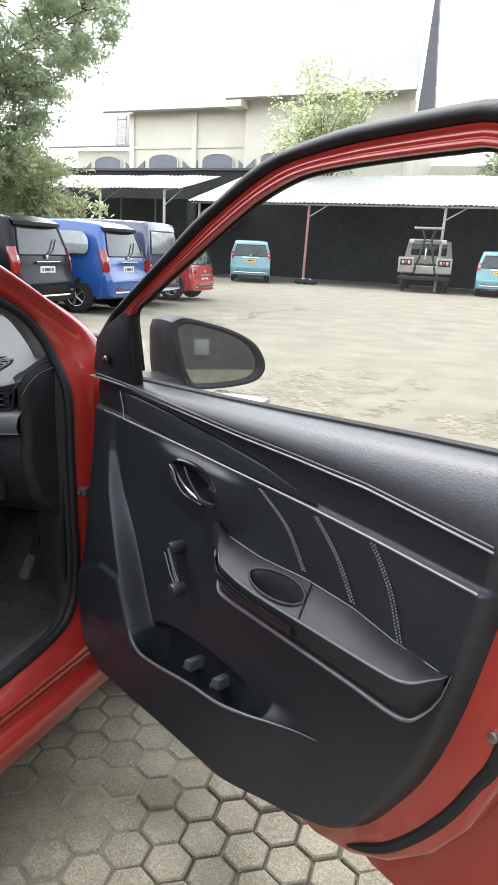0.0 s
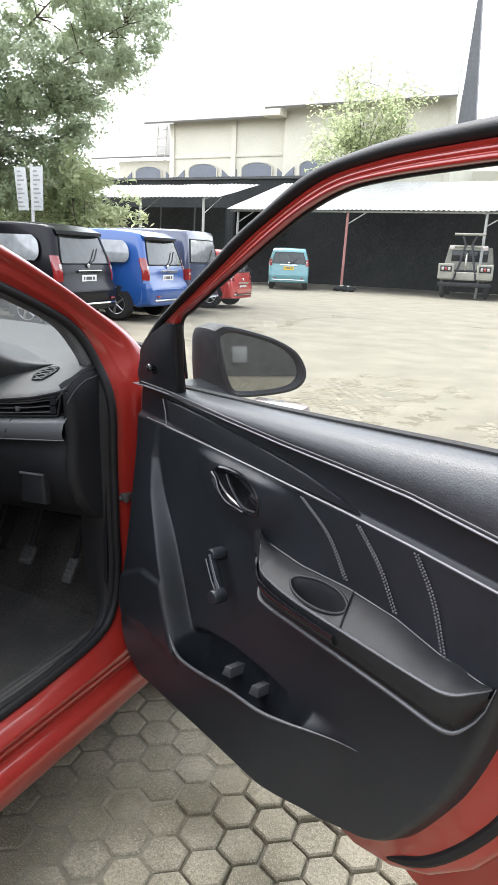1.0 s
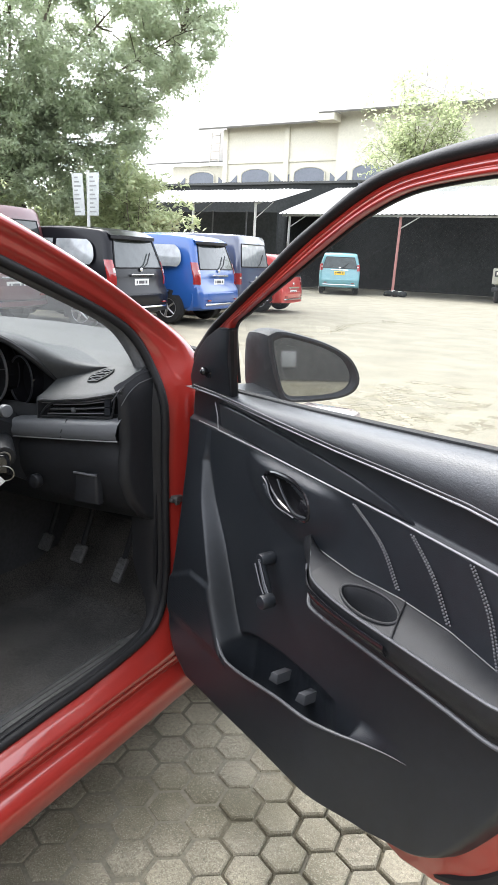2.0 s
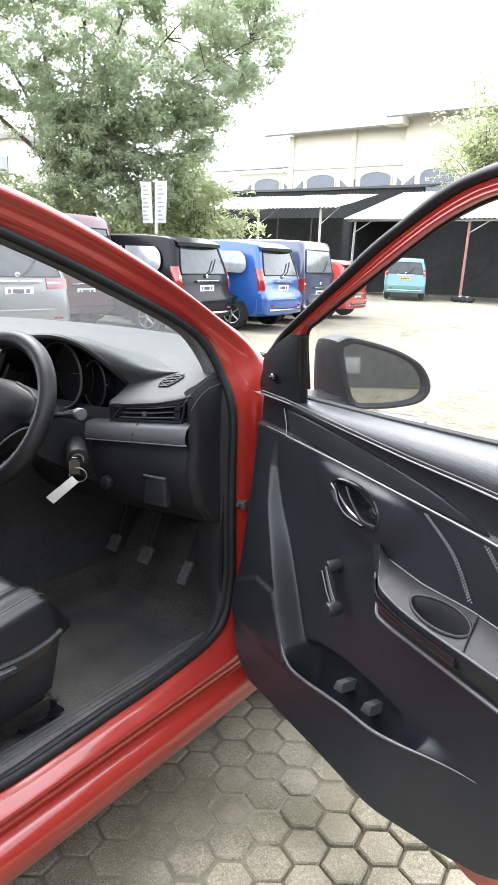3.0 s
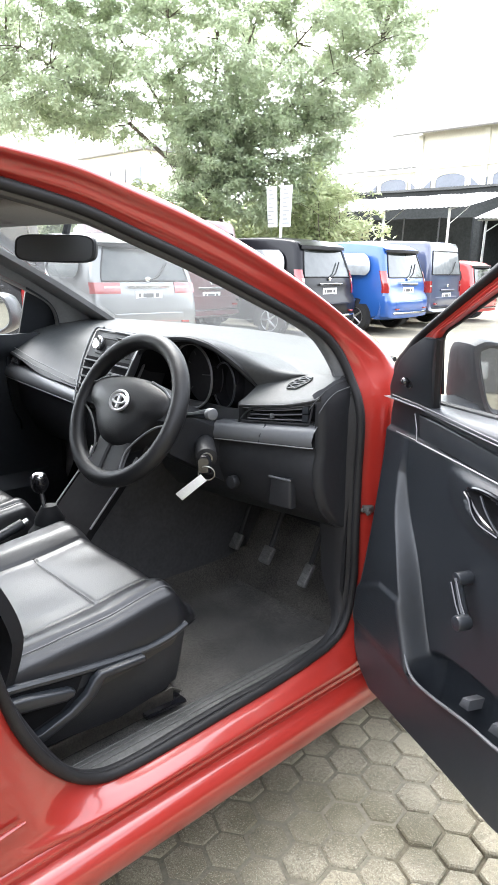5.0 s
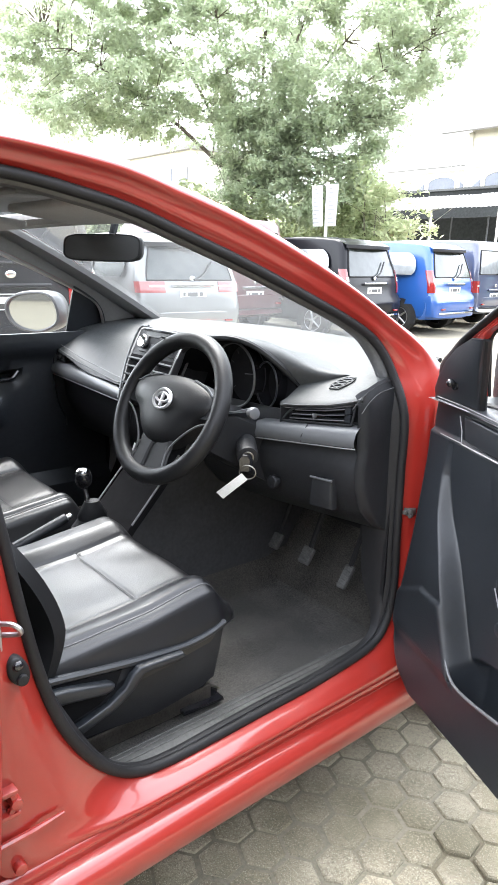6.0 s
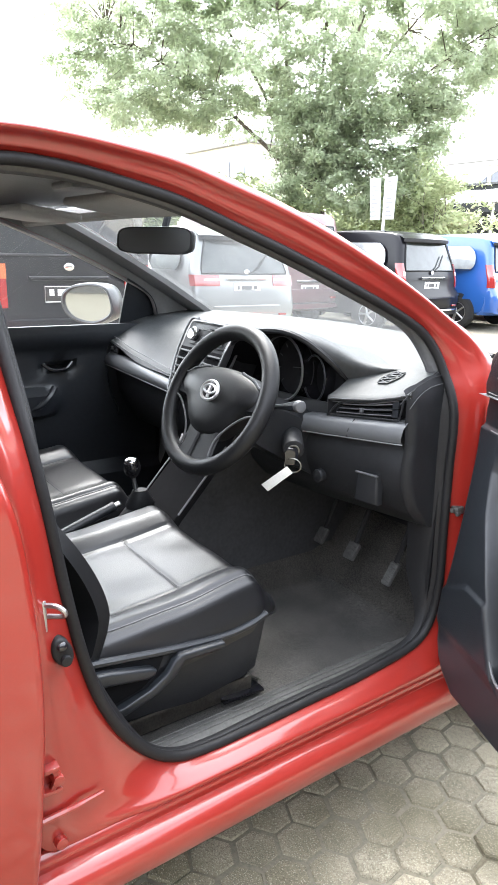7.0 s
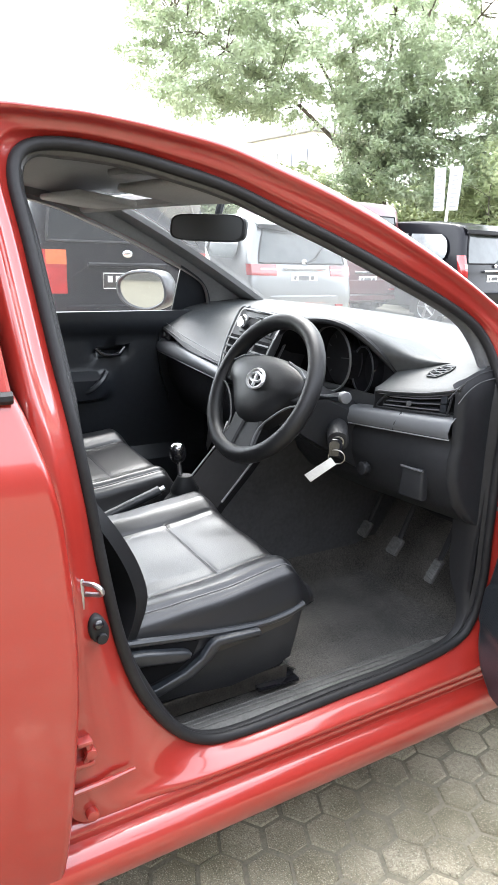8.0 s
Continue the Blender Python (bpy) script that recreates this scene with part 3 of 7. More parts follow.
LG = spline([(0.02, 1.035, 0), (0.03, 1.11, 0), (0.07, 1.135, 0), (0.15, 1.125, 0), (0.19, 1.09, 0), (0.185, 1.04, 0), (0.15, 1.005, 0), (0.08, 0.995, 0)], 40, True)
lc = sum(LG, V(0, 0, 0)) / 40
lm = part("door_mirror", sheet([[left_mirror(lc.x + (p.x - lc.x) * k, lc.y + (p.y - lc.y) * k, d) for p in LG] for k, d in ((0.92, 0.0), (1.02, 0.012), (1.10, 0.010), (1.16, -0.01), (1.12, -0.06), (0.8, -0.10), (0.3, -0.12), (0.03, -0.122))], wrap=True), TRIM, ld, "black passenger door mirror")
bm = bmesh.new()
bm.faces.new([bm.verts.new(left_mirror(lc.x + (p.x - lc.x) * 0.95, lc.y + (p.y - lc.y) * 0.95, 0.003)) for p in LG])
part("door_mirror_glass", bm, MIRROR, ld, "mirror glass")

# ---------------------------------------------------------------- the open driver's door
TH = radians(25)
HINGE = V(0.745, 0.0, 0.0)
DU, DW = V(math.cos(TH), -math.sin(TH), 0), V(-math.sin(TH), -math.cos(TH), 0)


def dp(u, z, w):
    """A point of the door: u along it from the hinge, z up, w towards the cabin side."""
    return HINGE + DU * u + DW * w + V(0, 0, z)


U_LEFT = soft(((0.275, 0.165), (0.31, 0.120), (0.35, 0.072), (0.40, 0.048), (0.46, 0.044), (0.51, 0.048), (0.56, 0.058), (0.62, 0.073), (0.70, 0.076), (0.77, 0.068), (0.86, 0.054), (0.96, 0.04), (1.02, 0.05)))
U_RIGHT = soft(((0.28, 0.70), (0.31, 0.775), (0.34, 0.825), (0.38, 0.868), (0.43, 0.908), (0.50, 0.95), (0.56, 0.98), (0.64, 1.008), (0.74, 1.032), (0.88, 1.055), (1.02, 1.06)))


FOLD = soft(((0.28, 0.5), (0.40, 0.36), (0.456, 0.304), (0.53, 0.266), (0.61, 0.234), (0.69, 0.200), (0.77, 0.157), (0.85, 0.13)))
LIP = soft(((0.25, 0.481), (0.306, 0.463), (0.381, 0.469), (0.50, 0.490), (0.614, 0.499), (0.678, 0.509), (0.735, 0.515), (0.828, 0.527), (1.0, 0.535)))
MOUTH = soft(((0.27, 0.460), (0.294, 0.490), (0.33, 0.508), (0.373, 0.517), (0.445, 0.524), (0.527, 0.523), (0.59, 0.518), (0.635, 0.508), (0.68, 0.495)))


BOTTOM = soft(((0.04, 0.275), (0.15, 0.300), (0.30, 0.309), (0.42, 0.317), (0.54, 0.321), (0.66, 0.326), (0.72, 0.324), (0.80, 0.312), (0.90, 0.285)))


def belt_z(u):
    return table(u, ((0.06, 1.005), (0.20, 1.012), (0.37, 1.02), (0.46, 1.025), (0.66, 1.037), (0.78, 1.045), (0.88, 1.052), (1.06, 1.062)))


def roll_z(u):
    """Lower edge of the padded upper roll."""
    return table(u, ((0.06, 1.004), (0.20, 1.003), (0.42, 0.993), (0.59, 0.987), (0.72, 0.985), (0.86, 0.980), (0.96, 0.969), (1.06, 0.958)))


def crease_z(u):
    return table(u, ((0.04, 0.932), (0.19, 0.928), (0.38, 0.923), (0.57, 0.916), (0.72, 0.910), (0.86, 0.902), (1.05, 0.887)))


def pocket_line(u):
    """Height of the pocket's lip along the door."""
    return table(u, LIP)


def trim_depth(u, z):
    w = 0.0
    fold = table(z, FOLD)
    left = 0.05 * smooth(0.020, 0.0, u - fold)
    left *= smooth(0.98, 0.60, z)
    # bulge over the loudspeaker
    left += 0.007 * smooth(0.605, 0.590, z + 0.5 * max(0.0, 0.16 - u)) * smooth(0.43, 0.47, z) * smooth(fold + 0.004, fold - 0.008, u)
    lip = pocket_line(u)
    mouth = smooth(0.29, 0.325, u) * smooth(0.685, 0.64, u)
    step = min(1.0, max(0.0, (z - lip + 0.008) / 0.03))
    below = 0.05 * (1 - smooth(0.0, 1.0, step)) * smooth(0.79, 0.58, u)
    w += max(left, below)
    # the wall behind the lip, and the pocket going down between both
    top = table(u, MOUTH)
    w -= 0.030 * mouth * smooth(top + 0.010, top - 0.016, z) * smooth(0.3, 1.0, step)
    sink = 0.11 * mouth * math.sin(math.pi * step) ** 0.6
    # recess round the inner handle
    w += 0.014 * smooth(crease_z(u) - 0.003, crease_z(u) - 0.022, z) * smooth(0.125, 0.05, math.hypot((u - 0.45) * 0.75, (z - 0.875) * 1.3 + 0.12 * (u - 0.45)))
    # hollow for the handle cup
    du, dz = u - 0.443, z - 0.862
    w -= 0.034 * smooth(1.05, 0.75, ((du * 0.976 - dz * 0.218) / 0.070) ** 2 + ((du * 0.218 + dz * 0.976) / 0.030) ** 2)
    # slightly sunk insert above the crease
    c, r = crease_z(u), roll_z(u)
    w -= 0.010 * smooth(c - 0.004, c + 0.006, z) * smooth(r + 0.004, r - 0.004, z)
    return w, sink


rows = []
for i in range(241):
    z = lerp(0.275, 1.005, i / 240)
    a, b = table(z, U_LEFT), table(z, U_RIGHT)
    row = []
    fold = min(max(table(z, FOLD), a + 0.03), b - 0.08)
    stops = [lerp(a, fold - 0.004, j / 40) for j in range(40)] + [lerp(fold - 0.004, fold + 0.024, j / 14) for j in range(14)] + [lerp(fold + 0.024, b, j / 120) for j in range(121)]
    for u in stops:
        edge = min(b - u, z - 0.275)
        w, sink = trim_depth(u, z)
        lift = (table(u, BOTTOM) - 0.275) * max(0.0, 1 - (z - 0.275) / 0.13)
        row.append(dp(u, z + lift - sink, w - 0.035 * (1 - smooth(0.0, 0.03, edge)) ** 2 - 0.010 * (1 - smooth(0.0, 0.012, u - a)) ** 2))
    rows.append(row)
INNER = [(-0.01, 0.33), (0.06, 0.315), (0.62, 0.310), (0.78, 0.296), (0.86, 0.318), (0.93, 0.362), (1.0, 0.435), (1.05, 0.52), (1.09, 0.65), (1.112, 0.88), (1.115, 1.0), (0.6, 0.995), (0.0, 0.97), (-0.01, 0.6)]
bm = bmesh.new()
shell = []
for k, w in ((0.0, -0.110), (1.0, -0.110), (1.0, -0.042), (0.99, -0.034), (0.975, -0.030), (0.68, -0.030), (0.68, -0.105), (0.0, -0.105)):
    shell.append([bm.verts.new(dp(lerp(0.55, u, k), lerp(0.64, z, k), w)) for u, z in INNER])
quads(bm, shell, True)
bmesh.ops.remove_doubles(bm, verts=bm.verts[:], dist=1e-5)
door = part("front_door", bm, RED, sedan, "open driver's door, red shell with black inner trim")
OUTSKIN = [(-0.02, 0.31), (0.55, 0.29), (0.70, 0.270), (0.78, 0.245), (0.84, 0.224), (0.95, 0.218), (1.06, 0.235), (1.10, 0.29), (1.125, 0.60), (1.135, 0.85), (1.135, 0.985), (0.6, 0.975), (0.0, 0.96)]
part("door_skin", prism(OUTSKIN, lambda u, v, w: dp(u, v, -0.122 - w - 0.03 * smooth(0.28, 0.6, v)), 0.012, 0.004), RED, door, "red outer door skin")
part("trim_panel", sheet(rows), TRIM, door, "black grained plastic door trim", 60)
part("door_seal", tube([dp(p[0], p[1], -0.036) for p in spline([(0.815, 0.316, 0), (0.835, 0.324, 0), (0.913, 0.380, 0), (0.97, 0.448, 0), (1.018, 0.526, 0), (1.051, 0.600, 0), (1.073, 0.66, 0), (1.092, 0.80, 0), (1.10, 1.03, 0)], 50)], [min(0.0115, 0.002 + 0.002 * k) for k in range(50)], 8), RUBBER, door, "black rubber door seal")

# padded upper roll
rows = []
for j in range(101):
    u = lerp(0.055, 1.062, j / 100)
    zt, zb = belt_z(u), roll_z(u)
    row = []
    for i in range(15):
        t = i / 14
        ang = t * math.pi * 0.62
        z = lerp(zt, zb, (1 - math.cos(ang)) / (1 - math.cos(math.pi * 0.62)))
        w = -0.032 + (0.050 + 0.012 * smooth(0.1, 0.9, u)) * math.sin(ang) ** 0.9 / 1.0
        row.append(dp(u, z, w))
    zc = crease_z(u)
    row.append(dp(u, zb - 0.004, -0.012))
    rows.append(row)
part("upper_roll", sheet(rows), SOFT, door, "padded black vinyl upper roll", 70)


def stitch_row(path, step=0.0085, size=0.0026, out=DW):
    pts = spline(path, max(3, int(sum((Vector(b) - Vector(a)).length for a, b in zip(path, path[1:])) / step)))
    bits = []
    for a, b in zip(pts, pts[1:]):
        d = (b - a) * 0.34
        m = (a + b) / 2 + out * 0.0008
        bits.append(tube([m - d, m, m + d], [size * 0.6, size, size * 0.6], 5))
    return merge(*bits)


roll_w = lambda u: -0.032 + (0.050 + 0.012 * smooth(0.1, 0.9, u)) * 0.94
part("seam", tube([dp(u, roll_z(u) + 0.003, roll_w(u) + 0.001) for u in [lerp(0.095, 1.055, k / 60) for k in range(61)]], 0.0019, 6), LINE, door, "pale seam along the upper roll")
part("seam", tube([dp(u, roll_z(u) + 0.010, roll_w(u) + 0.0025) for u in [lerp(0.095, 1.055, k / 60) for k in range(61)]], 0.0016, 6), SEAM, door, "grey seam")
part("crease_piping", tube([dp(u, crease_z(u) + 0.001, 0.003) for u in [lerp(0.18, 1.03, k / 60) for k in range(61)]], 0.0016, 6), LINE, door, "pale edge line across the trim")
part("crease_piping", tube([dp(0.095, 0.931, 0.002), dp(0.12, 0.931, 0.003), dp(0.18, 0.931, 0.003), dp(0.176, 0.955, 0.002), dp(0.160, 0.985, 0.0)], 0.0012, 6), LINE, door)
inlay = [(0.185, 0.937), (0.35, 0.928), (0.50, 0.922), (0.62, 0.917), (0.745, 0.912), (0.70, 0.929), (0.62, 0.945), (0.50, 0.96), (0.35, 0.975), (0.24, 0.984), (0.172, 0.986)]
part("inlay", prism(inlay, lambda u, v, w: dp(u, v, -0.010 + w), 0.009, 0.004), INLAY, door, "dark grey inlay below the roll")
for a, b, c in (((0.62, 0.905), (0.69, 0.86), (0.735, 0.80)), ((0.75, 0.90), (0.80, 0.85), (0.838, 0.79)), ((0.862, 0.897), (0.90, 0.84), (0.928, 0.765))):
    for off in (-0.003, 0.003):
        part("stitching", stitch_row([dp(p[0] + off, p[1], 0.002) for p in (a, b, c)], 0.0046, 0.0020), SEAM, door, "grey decorative stitching")

# inner handle
bez = [(0.374, 0.884), (0.395, 0.897), (0.435, 0.902), (0.485, 0.898), (0.520, 0.882), (0.533, 0.858), (0.530, 0.834), (0.505, 0.826), (0.465, 0.830), (0.425, 0.842), (0.392, 0.864)]
bez_s = spline([dp(0.446 + (u - 0.452) * 0.88, 0.868 + (z - 0.864) * 0.86, 0.012) for u, z in bez], 48, True)
part("handle_bezel", tube(bez_s, 0.0045, 8, True), GLOSSY, door, "glossy black handle surround")
cen = sum(bez_s, V(0, 0, 0)) / len(bez_s)
part("handle_cup", sheet([[lerp(p, cen, k) - DW * (0.022 * smooth(0, 0.5, k) - 0.002) for p in bez_s] for k in (0.0, 0.1, 0.25, 0.5, 0.8, 0.97)], wrap=True), SHADEBLACK, door, "deep black handle recess")
part("inner_handle", tube(spline([dp(0.380, 0.884, 0.018), dp(0.400, 0.876, 0.022), dp(0.412, 0.858, 0.023), dp(0.436, 0.842, 0.022), dp(0.482, 0.834, 0.017)], 20), 0.0042, 8, flat=0.7), GLOSSY, door, "glossy black door release lever")
part("inner_handle", tube(spline([dp(0.415, 0.888, 0.010), dp(0.44, 0.866, 0.014), dp(0.475, 0.842, 0.014), dp(0.512, 0.842, 0.012)], 20), 0.0026, 8), TRIM, door)
part("lock_button", prism([(0.485, 0.852), (0.515, 0.847), (0.520, 0.866), (0.495, 0.874)], lambda u, v, w: dp(u, v, 0.004 + w), 0.013, 0.003), GLOSSY, door, "glossy black lock button")

# window crank
crank = part("window_crank", merge(tube([dp(0.401, 0.722, 0.030), dp(0.418, 0.702, 0.033), dp(0.440, 0.676, 0.038), dp(0.455, 0.660, 0.038)], [0.0085, 0.0105, 0.0105, 0.0085], 10, flat=0.55),
     disc_rod(dp(0.401, 0.720, 0.0), dp(0.401, 0.720, 0.034), 0.0135, 20, 0.003)), TRIM, door, "black hand crank for the window")
for off in (-0.0075, 0.0075):
    part("crank_rib", tube([dp(0.401 + off, 0.716 + off * 0.6, 0.037), dp(0.430 + off, 0.684 + off * 0.6, 0.043), dp(0.448 + off, 0.664 + off * 0.6, 0.043)], 0.0026, 6), GLOSSY, crank, "glossy rib")
part("crank_knob", disc_rod(dp(0.455, 0.662, 0.035), dp(0.455, 0.662, 0.066), 0.0145, 20, 0.005), TRIM, crank, "black crank knob")


# armrest with a pull cup
def arm_front(u):
    """Outward reach of the armrest."""
    return 0.058 * smooth(0.50, 0.60, u) * math.sqrt(max(0.0, 1 - max(0.0, (u - 0.955) / 0.054) ** 2)) + 0.001


rows = []
for j in range(241):
    u = lerp(0.503, 1.008, j / 240)
    zi = table(u, ((0.50, 0.795), (0.63, 0.783), (0.74, 0.788), (0.84, 0.782), (0.92, 0.765), (1.0, 0.745)))
    zo = table(u, ((0.50, 0.83), (0.545, 0.80), (0.58, 0.772), (0.66, 0.755), (0.79, 0.752), (0.96, 0.752), (1.0, 0.76)))
    zi = lerp(max(zi, 0.765), zo, smooth(0.95, 1.0, u))
    zb = table(u, ((0.50, 0.77), (0.53, 0.74), (0.58, 0.716), (0.72, 0.71), (0.95, 0.698), (0.98, 0.702), (1.008, 0.75)))
    reach = arm_front(u)
    row = []
    for i in range(41):
        f = i / 40
        z = lerp(zi, zo, f) + 0.004 * math.sin(math.pi * f)
        w = lerp(0.0, reach, f)
        e = ((u - 0.705) / 0.062) ** 2 + ((f - 0.56) / 0.34) ** 2
        z -= 0.045 * smooth(1.05, 0.55, e)
        row.append(dp(u, z, w))
    for k in range(1, 8):
        f = k / 7
        z = lerp(zo - 0.004, zb, f)
        w = reach + 0.006 * math.sin(math.pi * f * 0.8) - 0.020 * f * smooth(0.5, 0.62, u) * min(1, reach / 0.05)
        row.append(dp(u, z, w))
    row.append(dp(u, zb - 0.006, -0.004))
    rows.append(row)
part("armrest", sheet(rows), LOWTRIM, door, "black armrest with a moulded pull cup", 50)
cup_rim = []
for k in range(40):
    t = 2 * math.pi * k / 40
    u, f = 0.705 + 0.062 * math.cos(t), min(0.97, 0.56 + 0.36 * math.sin(t))
    zi = table(u, ((0.63, 0.783), (0.74, 0.788), (0.84, 0.782)))
    zo = table(u, ((0.58, 0.772), (0.66, 0.755), (0.79, 0.752)))
    cup_rim.append(dp(u, lerp(zi, zo, f) + 0.004, arm_front(u) * f))
part("cup_lip", tube(cup_rim, 0.0026, 8, True), LOWTRIM, door, "rounded lip of the pull cup")
arm_zo = soft(((0.545, 0.80), (0.58, 0.773), (0.66, 0.756), (0.79, 0.753), (0.96, 0.753), (1.0, 0.762)))
part("armrest_edge", tube([dp(u, table(u, arm_zo) + 0.001, arm_front(u) - 0.001) for u in [lerp(0.548, 1.0085, 1 - (1 - k / 50) ** 1.4) for k in range(51)]], [min(0.0028, 0.0006 + 0.0003 * min(k, 50 - k)) for k in range(51)], 6), RIMGREY, door)
part("arm_joint", tube([dp(u, max(table(u, ((0.50, 0.795), (0.63, 0.783), (0.74, 0.788), (0.84, 0.782), (0.92, 0.765), (1.0, 0.757))), 0.757) + 0.001, 0.002) for u in [lerp(0.53, 1.0, k / 40) for k in range(41)]], 0.0011, 6), RIMGREY, door, "fine joint behind the armrest")
part("pad_joint", tube([dp(0.752 + 0.03 * f, lerp(0.789, 0.753, f) + 0.005 * math.sin(math.pi * f), 0.001 + arm_front(0.78) * f) for f in [k / 10 for k in range(11)]], 0.0013, 6), DARK, door, "dark joint between the armrest halves")
side_strip = []
for k in range(40):
    u = lerp(0.556, 0.775, k / 39)
    top, low = table(u, arm_zo) - 0.010, table(u, ((0.55, 0.765), (0.58, 0.738), (0.62, 0.727), (0.775, 0.722)))
    side_strip.append([dp(u, lerp(top, low, f), arm_front(u) + 0.0045 + 0.004 * math.sin(math.pi * f) - 0.010 * f) for f in (0, 0.25, 0.5, 0.75, 1.0)])
part("side_inlay", sheet(side_strip, 0.003), GLOSSY, door, "glossy black strip along the armrest side")
part("side_line", tube([r[-1] + DW * 0.002 for r in side_strip], 0.0014, 6), SATIN, door)
LIPZ = soft(((0.524, 0.790), (0.530, 0.756), (0.543, 0.731), (0.565, 0.713), (0.60, 0.704), (0.68, 0.701), (0.78, 0.698), (0.88, 0.695), (0.95, 0.691), (0.98, 0.696), (0.998, 0.712), (1.008, 0.735), (1.013, 0.765)), 120)
part("armrest_rim", tube([dp(u, table(u, LIPZ), (0.006 + 0.039 * smooth(0.520, 0.58, u)) * smooth(1.022, 0.985, u)) for u in [lerp(0.524, 1.013, (k / 110) ** 1.3) for k in range(111)]], [min(0.0036, 0.0008 + 0.0002 * min(k, 2 * (110 - k))) for k in range(111)], 8), RIMGREY, door, "satin rim round the armrest")

# pocket lip, tabs and speaker grille
lip = [dp(0.268, 0.522, 0.0500), dp(0.286, 0.485, 0.0510), dp(0.318, 0.460, 0.0515), dp(0.381, 0.462, 0.0515), dp(0.50, 0.483, 0.0515), dp(0.59, 0.492, 0.0500), dp(0.65, 0.500, 0.0385), dp(0.70, 0.506, 0.0215), dp(0.75, 0.512, 0.007), dp(0.79, 0.517, 0.001)]
# paler tube that paints the highlight along the pocket's rounded lip
part("pocket_lip", tube(spline(lip, 70), [0.0006 + 0.0004 * min(k, 7, (69 - k) / 3) for k in range(70)], 8), RIMGREY, door, "lit edge of the door pocket, painted paler")
for u, z in ((0.413, 0.463), (0.503, 0.470)):
    part("pocket_tab", prism([(u, z - 0.012), (u + 0.03, z - 0.006), (u + 0.034, z + 0.02), (u + 0.010, z + 0.012)], lambda p, q, w: dp(p, q, -0.03 + w), 0.035, 0.003), RIMGREY, door, "dark grey bottle holder tab")
dots = []
for i in range(38):
    for j in range(42):
        u, z = 0.0 + i * 0.0062 + (j % 2) * 0.0031, 0.30 + j * 0.0062
        if u > table(z, U_LEFT) + 0.03 and u < table(z, FOLD) - 0.014 and z + 0.5 * max(0.0, 0.16 - u) < 0.56 and z > 0.46:
            dots.append(dp(u, z, 0.0568))
bm = bmesh.new()
for p in dots:
    ring = [bm.verts.new(p + DU * 0.0013 * math.cos(k * math.pi / 3) + V(0, 0, 0.0013 * math.sin(k * math.pi / 3)) + DW * 0.0006) for k in range(6)]
    tip = bm.verts.new(p + DW * 0.0015)
    for k in range(6):
        bm.faces.new((ring[k], ring[(k + 1) % 6], tip))
part("speaker_grille", bm, TRIM, door, "fine dotted speaker grille")

# window frame, glass and mirror
FRAME_IN = [(0.25, 1.045), (0.275, 1.112), (0.302, 1.166), (0.36, 1.195), (0.432, 1.228), (0.542, 1.277), (0.635, 1.318), (0.714, 1.350), (0.79, 1.372), (0.86, 1.380), (0.94, 1.384), (1.007, 1.386), (1.05, 1.385), (1.08, 1.366), (1.088, 1.30), (1.09, 1.04)]
FRAME_OUT = [(0.065, 1.03), (0.092, 1.083), (0.163, 1.127), (0.223, 1.161), (0.350, 1.223), (0.457, 1.274), (0.545, 1.317), (0.632, 1.353), (0.711, 1.385), (0.774, 1.402), (0.869, 1.416), (0.946, 1.421), (1.011, 1.424), (1.057, 1.423), (1.11, 1.407), (1.125, 1.33), (1.13, 1.04)]


def lean(z):
    return -0.03 + 0.36 * (z - 0.95)


fi, fo = spline([(u, z, 0) for u, z in FRAME_IN], 80), spline([(u, z, 0) for u, z in FRAME_OUT], 80)
rows = []
for f, d in ((0.0, -0.008), (0.0, 0.004), (0.03, 0.008), (0.06, 0.009), (0.17, 0.007), (0.20, 0.005), (0.22, 0.0045), (0.25, 0.0055), (0.36, 0.0045), (0.39, 0.0025), (0.42, 0.0035), (0.52, 0.003), (0.57, -0.002), (1.0, -0.006), (1.0, -0.03)):
    rows.append([dp(lerp(a.x, b.x, f), lerp(a.y, b.y, f), lean(lerp(a.y, b.y, f)) + d) for a, b in zip(fi, fo)])
part("window_frame", sheet(rows), RED, door, "red door window frame", 70)
rows = []
for f, d in ((0.53, -0.002), (0.56, 0.008), (0.62, 0.012), (0.72, 0.013), (0.82, 0.011), (0.92, 0.007), (1.0, 0.000), (1.02, -0.010), (1.0, -0.018)):
    rows.append([dp(lerp(a.x, b.x, f), lerp(a.y, b.y, f), lean(lerp(a.y, b.y, f)) + d) for a, b in zip(fi, fo)])
part("frame_seal", sheet(rows), RUBBER, door, "broad black rubber seal of the window frame", 60)
part("glass_run", tube([dp(a.x, a.y, lean(a.y) - 0.006) for a in fi], 0.0035, 6), RUBBER, door, "black glass channel")
pane = [[dp(lerp(0.235, 1.085, j / 20), lerp(1.0, 1.39, i / 10), lean(lerp(1.0, 1.39, i / 10)) - 0.012) for j in range(21)] for i in range(11)]
bm = sheet(pane)
kill = []
for f in bm.faces:
    c = f.calc_center_median() - HINGE
    u, z = c.dot(DU), c.z
    if z > table(u, [(p.x, p.y + 0.012) for p in fi[:64]]):
        kill.append(f)
bmesh.ops.delete(bm, geom=kill, context="FACES")
part("window", bm, CLEAR, door, "raised clear window glass").visible_shadow = False
part("belt_seal", tube([dp(u, belt_z(u) + 0.002, -0.034) for u in [lerp(0.19, 1.10, k / 30) for k in range(31)]], 0.006, 6), RUBBER, door, "black belt seal")
